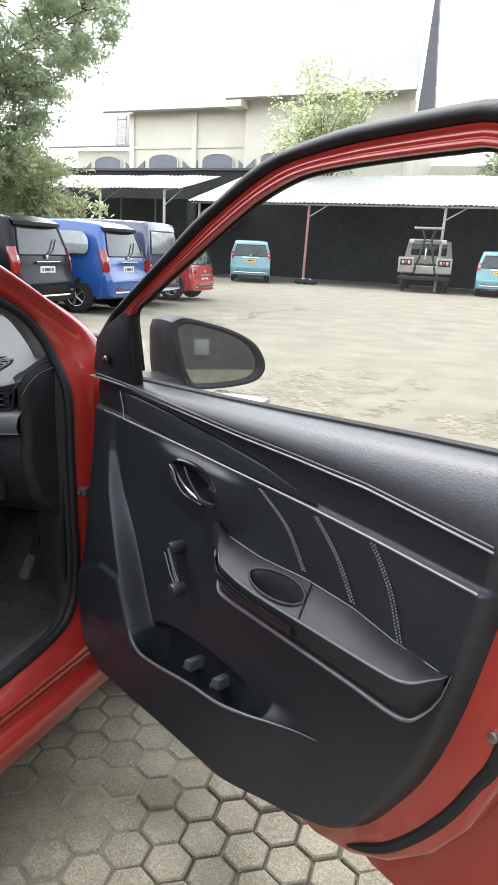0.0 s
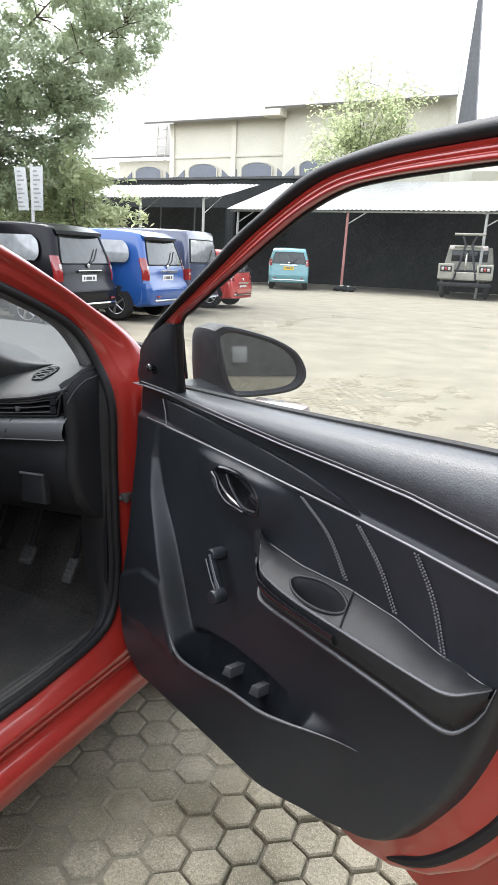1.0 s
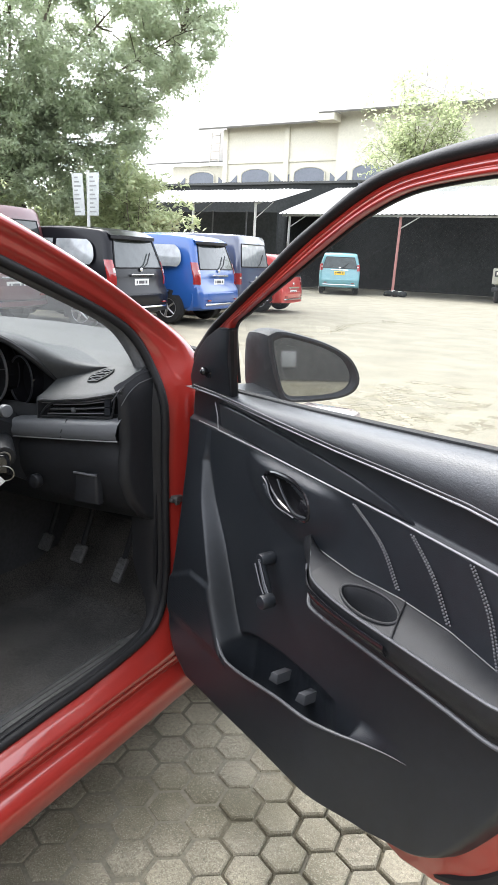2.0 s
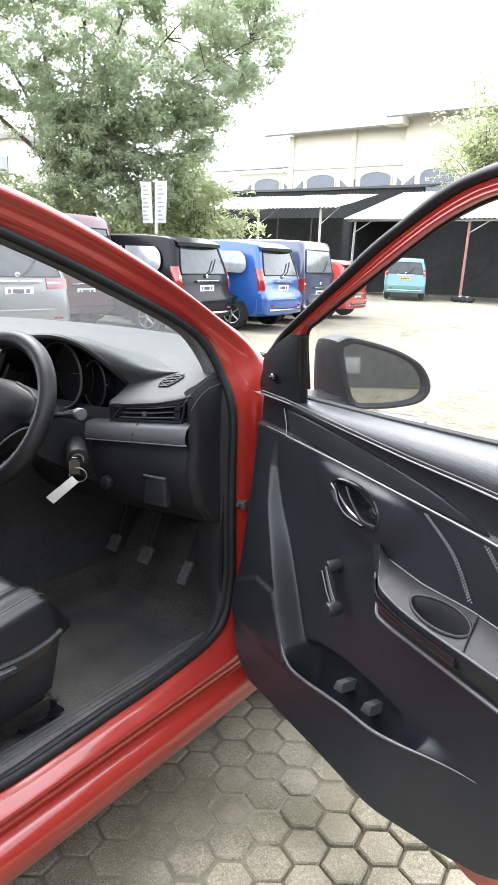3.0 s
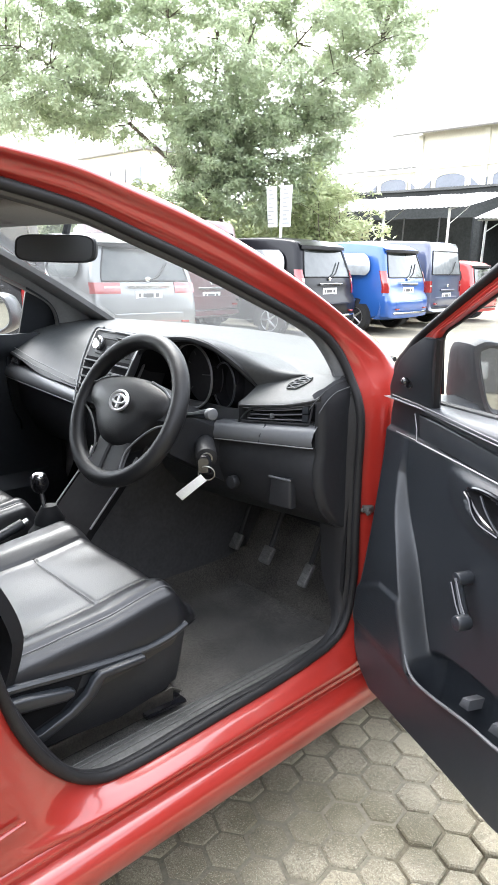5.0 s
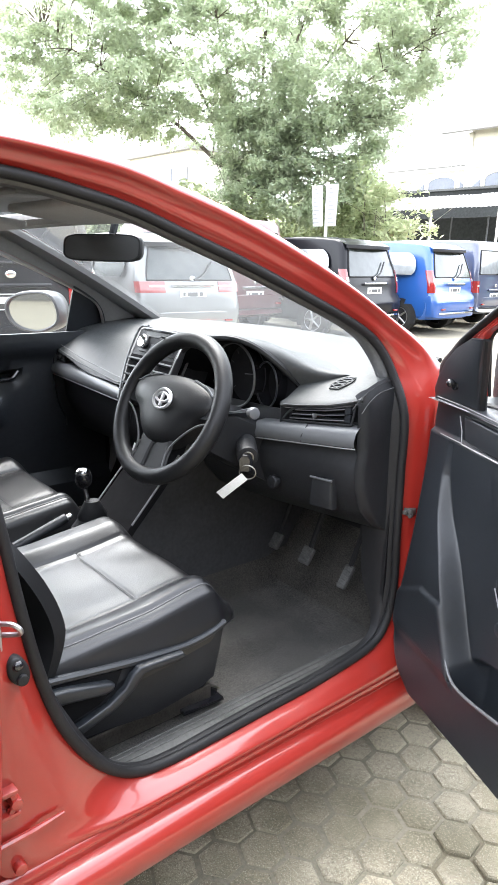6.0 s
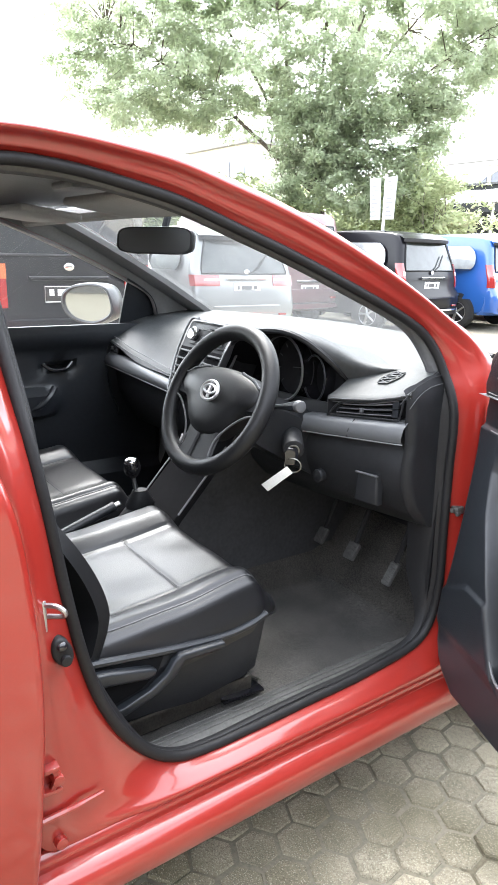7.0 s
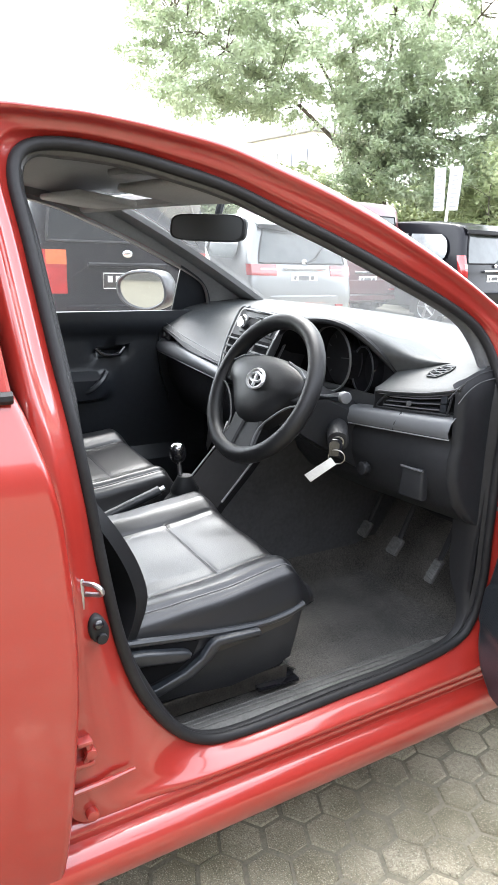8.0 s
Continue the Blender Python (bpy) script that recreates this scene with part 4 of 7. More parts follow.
patch = [(0.062, 1.003), (0.230, 1.012), (0.268, 1.095), (0.300, 1.160), (0.262, 1.158), (0.20, 1.132), (0.145, 1.098), (0.10, 1.060), (0.072, 1.03)]
part("mirror_patch", prism(patch, lambda u, v, w: dp(u, v, lean(v) - 0.006 + w), 0.023, 0.005), TRIM, door, "black triangular mirror patch")
part("patch_post", tube([dp(0.228, 1.012, -0.004), dp(0.266, 1.095, 0.024), dp(0.299, 1.160, 0.048)], 0.0080, 8), RUBBER, door)
part("mirror_lever", merge(ball(dp(0.165, 1.056, 0.034), 0.009, seg=12), tube([dp(0.165, 1.056, 0.0), dp(0.165, 1.056, 0.034)], 0.005, 8), disc_rod(dp(0.165, 1.056, 0.014), dp(0.165, 1.056, 0.026), 0.015, 16, 0.002)), GLOSSY, door, "black mirror adjusting lever")


def mp(a, z, d):
    """A point of the door mirror: a outwards from the door, z up, d towards the mirror face."""
    return dp(0.225 + d + 0.10 * (a - 0.2) - 0.032 * (z - 1.065), z, -a)


GLASS = [(0.098, 1.118), (0.108, 1.132), (0.132, 1.136), (0.19, 1.124), (0.25, 1.106), (0.300, 1.080), (0.326, 1.046), (0.328, 1.018), (0.304, 0.998), (0.25, 0.990), (0.165, 0.990), (0.136, 1.000), (0.118, 1.04)]
g = spline([(a, z, 0) for a, z in GLASS], 60, True)
gc = sum(g, V(0, 0, 0)) / 60
shell = []
for k, d in ((0.88, -0.010), (0.90, -0.002), (0.985, 0.004), (1.06, 0.002), (1.10, -0.008), (1.12, -0.03), (1.13, -0.06), (1.11, -0.088), (1.04, -0.112), (0.90, -0.130), (0.62, -0.140), (0.30, -0.144), (0.03, -0.145)):
    # the back is blunt, fuller towards its foot
    shell.append([mp(gc.x + (p.x - gc.x) * k, gc.y + (p.y - gc.y) * k - 0.35 * d * d, d * (1 + 4.0 * (gc.y - p.y) * smooth(0.24, 0.13, p.x))) for p in g])
part("door_mirror", sheet(shell, wrap=True), LOWTRIM, door, "black plastic door mirror")
bm = bmesh.new()
bm.faces.new([bm.verts.new(mp(gc.x + (p.x - gc.x) * 0.885, gc.y + (p.y - gc.y) * 0.885, -0.006)) for p in g])
part("door_mirror_glass", bm, MIRROR, door, "mirror glass")
part("mirror_arm", loft([[dp(u, z, w) for u, z in ((0.09, 0.975), (0.215, 0.975), (0.224, 0.992), (0.205, 1.010), (0.13, 1.016), (0.09, 1.005))] for w in (-0.02, -0.08, -0.15)]), TRIM, door, "black mirror foot")
part("check_strap", merge(box(0.730, 0.752, -0.016, 0.008, 0.704, 0.722, 0.003), disc_rod((0.738, -0.010, 0.713), (0.738, -0.024, 0.713), 0.006, 8, 0.002), disc_rod((0.752, -0.010, 0.707), (0.752, -0.020, 0.707), 0.005, 8, 0.001)), SCUFF, sedan, "greasy dark door check")
for u, z in ((1.066, 0.69),):
    part("lock_bolt", disc_rod(dp(u, z, -0.035), dp(u, z, -0.022), 0.008, 12, 0.002), STEEL, door, "worn steel lock bolt")
part("latch", box(-0.02, 0.02, -0.012, 0.012, -0.03, 0.03, 0.004, m=Matrix.Translation(dp(1.088, 0.755, -0.04)) @ Matrix.Rotation(-TH, 4, "Z")), STEEL, door, "steel latch in the door edge")

# ---------------------------------------------------------------- dashboard
def lip_y(x):
    return table(x, ((-0.69, -0.25), (-0.24, -0.245), (0.0, -0.24), (0.40, -0.20), (0.66, -0.145), (0.69, -0.135)))


def lip_z(x):
    return table(x, ((-0.69, 0.968), (-0.5, 0.932), (-0.24, 0.902), (0.0, 0.92), (0.40, 0.948), (0.52, 0.958), (0.60, 0.970), (0.66, 0.986), (0.69, 0.998)))


def dash_top(x, q):
    """A point of the dashboard's top: q from 0 at the windscreen to 1 at the rear lip."""
    far_y = 0.335 - 0.21 * (abs(x) / 0.69) ** 2
    y = lerp(far_y, lip_y(x), q)
    k = table(q, ((0, 0.0), (0.25, 0.04), (0.5, 0.16), (0.7, 0.36), (0.84, 0.62), (0.93, 0.84), (1.0, 1.0)))
    z = lerp(1.062, lip_z(x), k)
    z -= 0.012 * smooth(0.5, 1.0, q) * smooth(0.18, 0.0, abs(x + 0.42)) * smooth(0.0, -0.3, x)
    return V(x, y, z)


xs = [lerp(-0.69, 0.685, k / 70) for k in range(71)]
grid = []
for x in xs:
    row = [dash_top(x, q / 30) for q in range(31)]
    e = row[-1]
    row += [V(x, e.y - 0.004, e.z - 0.006), V(x, e.y + 0.006, e.z - 0.012), V(x, e.y + 0.03, e.z - 0.018), V(x, e.y + 0.034, e.z - 0.06), V(x, e.y + 0.03, e.z - 0.10)]
    grid.append(row)
bm = sheet(grid)
hollow = [f for f in bm.faces if 0.075 < f.calc_center_median().x < 0.472 and f.calc_center_median().y < -0.118]
bmesh.ops.delete(bm, geom=hollow, context="FACES")
dash = part("dashboard", bm, PAD, sedan, "black dashboard with a padded vinyl top", 50)
for xa, xb, dz in ((0.478, 0.682, 0.0), (0.478, 0.682, -0.009), (-0.68, -0.17, 0.004), (-0.68, -0.17, 0.018)):
    part("dash_seam", tube([V(x, lip_y(x) - 0.004 + abs(dz) * 0.7, lip_z(x) - 0.003 + dz) for x in [lerp(xa, xb, k / 24) for k in range(25)]], 0.0013, 6), SEAM, dash, "grey edge seam")
# face below the lip: dark vent band, satin strip, knee panel
knee = [[V(x, lip_y(x) + d, z) for d, z in ((0.028, 0.93), (0.02, 0.88), (0.012, 0.855), (0.0, 0.83), (0.004, 0.78), (0.03, 0.72), (0.08, 0.665), (0.2, 0.63), (0.42, 0.62))] for x in [lerp(0.17, 0.681, k / 16) for k in range(17)]]
part("knee_panel", sheet(knee, 0.008), LOWTRIM, dash, "black lower dashboard panel")
glove = [[V(x, lip_y(x) + d, z) for d, z in ((0.028, 0.90), (0.02, 0.86), (0.03, 0.78), (0.09, 0.66), (0.2, 0.60), (0.4, 0.58))] for x in [lerp(-0.68, -0.15, k / 12) for k in range(13)]]
part("glovebox", sheet(glove, 0.008), LOWTRIM, dash, "black glovebox panel")
endcap = [(-0.146, 0.965), (-0.160, 0.935), (-0.163, 0.88), (-0.160, 0.83), (-0.150, 0.77), (-0.122, 0.705), (-0.08, 0.655), (0.30, 0.62), (0.30, 1.02), (0.05, 1.03), (-0.06, 1.018), (-0.12, 0.992)]
endcap = [(p.x, p.y) for p in spline([(u, v, 0) for u, v in endcap], 48, True)]
END_TOP = ((-0.17, 0.972), (-0.155, 0.988), (-0.13, 1.010), (-0.09, 1.028), (-0.03, 1.040), (0.06, 1.045))
END_X = ((-0.17, 0.685), (-0.155, 0.688), (-0.13, 0.692), (-0.08, 0.697), (-0.03, 0.703), (0.06, 0.703))
KNEE_D = ((0.52, 0.20), (0.63, 0.16), (0.665, 0.08), (0.72, 0.03), (0.78, 0.004), (0.83, 0.0), (0.855, 0.006), (0.88, 0.006), (0.93, 0.002), (1.0, 0.0))
side = []
for k in range(25):
    f = (k / 24) ** 1.3
    row = []
    for j in range(31):
        g = j / 30
        z = lerp(0.52, 0.975, g)
        y = lerp(-0.145 + table(z, KNEE_D), 0.05, f)
        row.append(V(lerp(0.679, table(y, END_X), smooth(0.0, 0.12, f)), y, z))
    for g in (0.4, 0.8, 1.0):
        y = row[30].y
        row.append(V(row[30].x - 0.012 * g * g, y, lerp(0.975, max(0.976, table(y, END_TOP)), g)))
    side.append(row)
part("end_cap", sheet(side), LOWTRIM, dash, "black dashboard end running into the doorway", 60)
part("end_seam", tube([V(table(y, END_X) - 0.004, y, table(y, END_TOP) - 0.004) for y in [lerp(-0.168, -0.035, k / 16) for k in range(17)]], 0.0012, 6), LOWTRIM, dash, "moulded edge round the dashboard end")
part("end_seam", tube([V(table(y, END_X) + 0.001, y, table(y, END_TOP) - 0.022 - 0.02 * smooth(-0.1, -0.17, y)) for y in [lerp(-0.145, -0.05, k / 16) for k in range(17)]], 0.0008, 6), EDGE, dash)
part("end_cap", prism(endcap, lambda u, v, w: V(-0.668 - w, u - 0.1, v), 0.022, 0.010), TRIM, dash)
part("fuse_cover", prism([(0.565, 0.715), (0.628, 0.715), (0.625, 0.79), (0.57, 0.785)], lambda u, v, w: V(u, lip_y(u) + 0.012 - w, v), 0.02, 0.006), LOWTRIM, dash, "black fuse cover")
part("cover_ledge", tube([V(u, lip_y(u) - 0.010, 0.788) for u in (0.568, 0.60, 0.628)], 0.003, 6), SATIN, dash, "bright upper ledge of the fuse cover")
part("dash_switch", disc_rod((0.462, -0.185, 0.75), (0.462, -0.205, 0.75), 0.017, 20, 0.004), LOWTRIM, dash, "round black switch blank")


# satin strips
def strip(x0, x1, zt, zb, n=30):
    rows = []
    for k in range(n):
        x = lerp(x0, x1, k / (n - 1))
        y0, a, b = lip_y(x) - 0.004, zt(x), zb(x)
        rows.append([V(x, y0 + 0.03, a + 0.002), V(x, y0 + 0.004, a), V(x, y0 - 0.010, lerp(a, b, 0.3)), V(x, y0 - 0.016, lerp(a, b, 0.75)), V(x, y0 - 0.012, b), V(x, y0 + 0.01, b - 0.005)])
    return sheet(rows)


rt_, rb_ = lambda x: lerp(0.898, 0.926, (x - 0.40) / 0.28), lambda x: lerp(0.858, 0.880, (x - 0.40) / 0.28)
lt_, lb_ = lambda x: lerp(0.918, 0.890, (x + 0.68) / 0.45), lambda x: lerp(0.872, 0.852, (x + 0.68) / 0.45)
part("trim_strip", strip(0.40, 0.683, rt_, rb_), SATIN, dash, "satin grey strip below the vent", 45)
part("strip_piping", tube([V(x, lip_y(x) - 0.014, rb_(x) - 0.003) for x in [lerp(0.40, 0.683, k / 12) for k in range(13)]], 0.0016, 6), LINE, dash)
part("strip_joint", tube([V(0.548, lip_y(0.548) - 0.003, 0.912), V(0.545, lip_y(0.545) - 0.019, 0.885), V(0.54, lip_y(0.54) - 0.015, 0.868)], 0.0016, 6), DARK, dash)
part("trim_strip", strip(-0.69, -0.15, lt_, lb_), SATIN, dash, "satin grey strip across the passenger side", 45)
part("strip_piping", tube([V(x, lip_y(x) - 0.014, lb_(x) - 0.003) for x in [lerp(-0.69, -0.15, k / 12) for k in range(13)]], 0.0016, 6), LINE, dash)


def air_vent(x0, x1, z0, z1, n, label):
    """A vent between two places across the dashboard, following its face."""
    face = lambda f, g, d: V(lerp(x0, x1, f), lip_y(lerp(x0, x1, f)) + 0.004 + d, lerp(z0(lerp(x0, x1, f)), z1(lerp(x0, x1, f)), g))
    v = part("air_vent", sheet([[face(f / 8, g, 0.026) for f in range(9)] for g in (-0.05, 0.5, 1.05)], 0.004), SHADEBLACK, dash, label)
    hoop = spline([face(f, g, -0.004) for f, g in ((0.0, 0.1), (0.05, 0.02), (0.5, 0.0), (0.94, 0.0), (0.97, 0.1), (1.0, 0.85), (0.97, 1), (0.5, 1), (0.22, 0.98), (0.10, 0.72))], 60, True)
    part("surround", tube(hoop, 0.0028, 6, True), LOWTRIM, v)
    for k in range(n):
        g = (k + 0.7) / (n + 0.4)
        lead = lerp(0.06, 0.20, g)
        blade = [[face(f, g, d) + V(0, 0, 0.004 * (d > 0)) for f in (lead, 0.35, 0.6, 0.86)] for d in (-0.002, 0.010)]
        slat = part("slat", sheet(blade, 0.0018), LOWTRIM, v)
        part("slat_edge", tube(blade[0], 0.0013, 5), SATIN if k == n - 2 else SEAM, slat)
    part("slider", box(-0.004, 0.004, -0.006, 0.004, -0.006, 0.006, 0.002, m=Matrix.Translation(face(0.46, 0.45, -0.004))), SATIN, v)
    part("adjuster", sheet([[face(f, g, -0.005) for f in (0.875, 0.91, 0.95)] for g in (0.12, 0.3, 0.48)], 0.008), TRIM, v)
    part("adjuster", sheet([[face(f, g, -0.005) for f in (0.875, 0.91, 0.95)] for g in (0.54, 0.7, 0.88)], 0.008), TRIM, v)
    return v


air_vent(0.475, 0.668, lambda x: rt_(x) + 0.004, lambda x: lip_z(x) - 0.009, 3, "black driver's air vent with slats")
air_vent(-0.675, -0.60, lambda x: lt_(x) + 0.006, lambda x: lip_z(x) - 0.01, 4, "black passenger air vent")

# lattice grille on the dash top

def grille_point(s, r, up):
    """s across, r along the grille, up above the padding."""
    p = dash_top(lerp(0.5825, lerp(0.560, 0.604, s), 0.35 + 0.65 * math.sin(math.pi * lerp(0.12, 0.88, r))) + 0.016 * r - 0.006, lerp(0.872, 0.752, r))
    return p + V(0, 0, up)


gr = part("defroster_grille", sheet([[grille_point(s / 4, r / 6, 0.0015) for s in range(5)] for r in range(7)], 0.002), SHADEBLACK, dash, "dark lattice grille on the dashboard")
for k in range(4):
    part("bar", tube([grille_point(0.0, k / 4, 0.003), grille_point(1.0, (k + 1) / 4, 0.003)], 0.0012, 5), SATIN, gr)
    part("bar", tube([grille_point(1.0, k / 4, 0.003), grille_point(0.0, (k + 1) / 4, 0.003)], 0.0012, 5), SATIN, gr)
part("bar", tube([grille_point(s, r, 0.0028) for s, r in ((0, 0), (1, 0), (1, 0.25), (1, 0.5), (1, 0.75), (1, 1), (0, 1), (0, 0.75), (0, 0.5), (0, 0.25))], 0.0018, 5, True), PAD, gr)

# instrument binnacle: padded hood outside, deep black recess inside
RIM = spline([(0.080, -0.272, 0.885), (0.090, -0.275, 0.935), (0.117, -0.27, 0.994), (0.163, -0.265, 1.055), (0.228, -0.26, 1.089), (0.300, -0.25, 1.103), (0.361, -0.233, 1.102), (0.407, -0.20, 1.079), (0.449, -0.16, 1.034), (0.464, -0.132, 1.000), (0.472, -0.120, 0.984)], 61)
RIM_MID = V(0.29, -0.15, 0.97)
hood, visor, band = [], [], []
for k, p in enumerate(RIM):
    f = k / 60
    out = V(p.x - RIM_MID.x, 0, p.z - RIM_MID.z).normalized()
    turn = smooth(0.55, 1.0, f)
    run = V(0.13 * turn, lerp(0.30, 0.075, turn), 0) * lerp(0.35, 1.0, smooth(0.05, 0.3, f))
    ex, ey = p.x + run.x, p.y + run.y
    far_y = 0.335 - 0.21 * (abs(ex) / 0.69) ** 2
    rest = dash_top(ex, (far_y - ey) / (far_y - lip_y(ex)))
    hood.append([V(lerp(p.x, ex, g), lerp(p.y, ey, g), lerp(p.z, rest.z - 0.002, smooth(0.0, 1.0, g) * 0.6 + 0.4 * g) + 0.004 * math.sin(math.pi * min(1, 2 * g)) * smooth(1.0, 0.8, f)) for g in (0.0, 0.03, 0.08, 0.18, 0.32, 0.5, 0.7, 0.86, 1.0)])
    visor.append([p, p - out * 0.010 + V(0, -0.003, 0), p - out * 0.020 + V(0, 0.010, 0), lerp(p, V(RIM_MID.x, p.y, RIM_MID.z), 0.17) + V(0, 0.05, 0),
                  V(lerp(p.x, RIM_MID.x, 0.22), -0.11, lerp(p.z, RIM_MID.z, 0.24))])
    band.append(p - out * 0.006 + V(0, -0.002, 0))
part("binnacle", sheet(hood), PAD, dash, "padded instrument hood", 60)
part("visor", sheet(visor), SHADEBLACK, dash, "deep black instrument recess", 60)
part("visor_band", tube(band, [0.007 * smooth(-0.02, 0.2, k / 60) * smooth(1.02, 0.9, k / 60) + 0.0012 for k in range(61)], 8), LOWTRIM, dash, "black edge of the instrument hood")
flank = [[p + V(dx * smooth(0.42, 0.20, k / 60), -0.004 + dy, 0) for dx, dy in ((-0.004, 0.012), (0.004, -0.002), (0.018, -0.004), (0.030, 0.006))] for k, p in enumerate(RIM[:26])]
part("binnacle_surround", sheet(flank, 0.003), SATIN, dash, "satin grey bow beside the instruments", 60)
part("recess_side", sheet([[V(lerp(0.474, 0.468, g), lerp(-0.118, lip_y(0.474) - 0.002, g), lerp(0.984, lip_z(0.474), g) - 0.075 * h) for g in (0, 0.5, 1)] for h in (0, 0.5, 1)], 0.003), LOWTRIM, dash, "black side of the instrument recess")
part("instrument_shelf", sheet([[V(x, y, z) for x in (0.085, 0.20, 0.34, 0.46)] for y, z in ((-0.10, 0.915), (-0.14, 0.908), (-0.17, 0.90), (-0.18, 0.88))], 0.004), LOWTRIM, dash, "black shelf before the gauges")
part("gauge_panel", prism([(0.10, 0.88), (0.465, 0.88), (0.46, 0.97), (0.43, 1.03), (0.37, 1.075), (0.22, 1.075), (0.15, 1.03), (0.11, 0.97)], lambda u, v, w: V(u, -0.118 - w, v), 0.008, 0.003), SHADEBLACK, dash, "dark instrument panel")
for gx, gz, ga, gb, gy in ((0.288, 0.995, 0.082, 0.084, -0.19), (0.388, 0.982, 0.040, 0.058, -0.165), (0.165, 0.985, 0.045, 0.060, -0.185)):
    loop = [2 * math.pi * k / 48 for k in range(48)]
    big_one = ga > 0.06
    part("gauge_ring", tube([V(gx + ga * math.cos(t), gy, gz + gb * math.sin(t)) for t in loop], 0.0032 if big_one else 0.0024, 8, True), SATIN if big_one else TRIM, dash, "satin gauge ring" if big_one else "black gauge ring")
    part("gauge_cone", sheet([[V(gx + ga * q * math.cos(t), gy + d, gz + gb * q * math.sin(t)) for t in loop] for q, d in ((1.0, 0.002), (0.96, 0.02), (0.90, 0.045))], wrap=True), GLOSSY, dash, "black gauge well")
    part("gauge_face", prism([(gx + ga * 0.92 * math.cos(t), gz + gb * 0.92 * math.sin(t)) for t in loop], lambda u, v, w: V(u, gy + 0.045 - w, v), 0.003, 0.0), DARK, dash, "dark gauge face")
    part("needle", tube([V(gx, gy + 0.036, gz), V(gx + ga * 0.75, gy + 0.036, gz + 0.006)], 0.0014, 5), SEAM, dash)
    for k in range(9):
        t = radians(220 - k * 32)
        part("tick", tube([V(gx + ga * r * math.cos(t), gy + 0.040, gz + gb * r * math.sin(t)) for r in (0.70, 0.82)], 0.001, 4), SEAM, dash)
part("cowl", sheet([[V(lerp(-0.56, 0.56, i / 20), 0.345 - 0.13 * abs(lerp(-1, 1, i / 20)) ** 2 + d, z) for i in range(21)] for d, z in ((0.0, 1.045), (0.03, 1.03), (0.10, 1.005), (0.22, 0.985))]), SATIN, sedan, "grey cowl below the windscreen")
part("wiper", tube([V(0.52, 0.38, 1.022), V(0.2, 0.46, 1.03), V(-0.12, 0.47, 1.035)], 0.008, 6), RUBBER, sedan, "black windscreen wiper")
part("wiper", tube([V(-0.08, 0.52, 1.022), V(-0.3, 0.5, 1.03), V(-0.52, 0.38, 1.035)], 0.008, 6), RUBBER, sedan, "black windscreen wiper")

# centre stack
def cs(x, s, w):
    """Centre stack: s from 0 at its foot to 1 at its head, w out of its face."""
    y, z = lerp(-0.298, -0.200, s), lerp(0.872, 1.083, s)
    return V(x, y - 0.89 * w, z + 0.45 * w)


stack = part("radio_console", prism([(-0.115, 0.0), (0.115, 0.0), (0.148, 0.5), (0.142, 0.95), (0.10, 1.0), (-0.10, 1.0), (-0.142, 0.95), (-0.148, 0.5)], lambda u, v, w: cs(u, v, -0.07 + w), 0.08, 0.008), DARK, dash, "black centre stack with a radio")
part("radio", prism([(-0.10, 0.66), (0.10, 0.66), (0.10, 0.96), (-0.10, 0.96)], lambda u, v, w: cs(u, v, 0.006 + w), 0.01, 0.003), DARK, stack, "black radio")
part("radio_display", prism([(-0.085, 0.86), (0.085, 0.86), (0.085, 0.93), (-0.085, 0.93)], lambda u, v, w: cs(u, v, 0.016 + w), 0.0025, 0.001), LOWTRIM, stack)
part("volume_knob", disc_rod(cs(-0.075, 0.78, 0.014), cs(-0.075, 0.78, 0.034), 0.021, 24, 0.004), CHROME, stack, "chrome radio knob")
for k in range(4):
    part("radio_button", prism([(-0.04 + k * 0.032, 0.70), (-0.014 + k * 0.032, 0.70), (-0.014 + k * 0.032, 0.77), (-0.04 + k * 0.032, 0.77)], lambda u, v, w: cs(u, v, 0.016 + w), 0.004, 0.001), TRIM, stack)
for sx in (-1, 1):
    # flat black plate painting the shade inside the vent
    part("vent_shade", prism([(sx * 0.012, 0.05), (sx * 0.112, 0.05), (sx * 0.136, 0.5), (sx * 0.136, 0.61), (sx * 0.012, 0.61)], lambda u, v, w: cs(u, v, 0.0105 + w), 0.0015, 0.0), SHADEBLACK, stack, "flat black shade of the vent opening")
    for k in range(5):
        a = 0.10 + k * 0.108
        part("vent_slat", sheet([[cs(sx * x, a + e, d) for x in (0.016, 0.07, 0.116 + 0.004 * k)] for e, d in ((0.0, 0.010), (0.012, 0.021), (0.030, 0.022))], 0.0015), SATIN, stack)
part("display_hood", tube([cs(-0.098, 0.955, 0.018), cs(0.0, 0.962, 0.018), cs(0.098, 0.955, 0.018)], 0.005, 6), SATIN, stack)
for sx in (-1, 1):
    part("stack_edge", tube(spline([cs(sx * 0.118, 0.0, 0.012), cs(sx * 0.15, 0.5, 0.012), cs(sx * 0.144, 0.95, 0.012), cs(sx * 0.10, 1.0, 0.012)], 24), 0.004, 6), SATIN, stack, "satin edge of the centre stack")
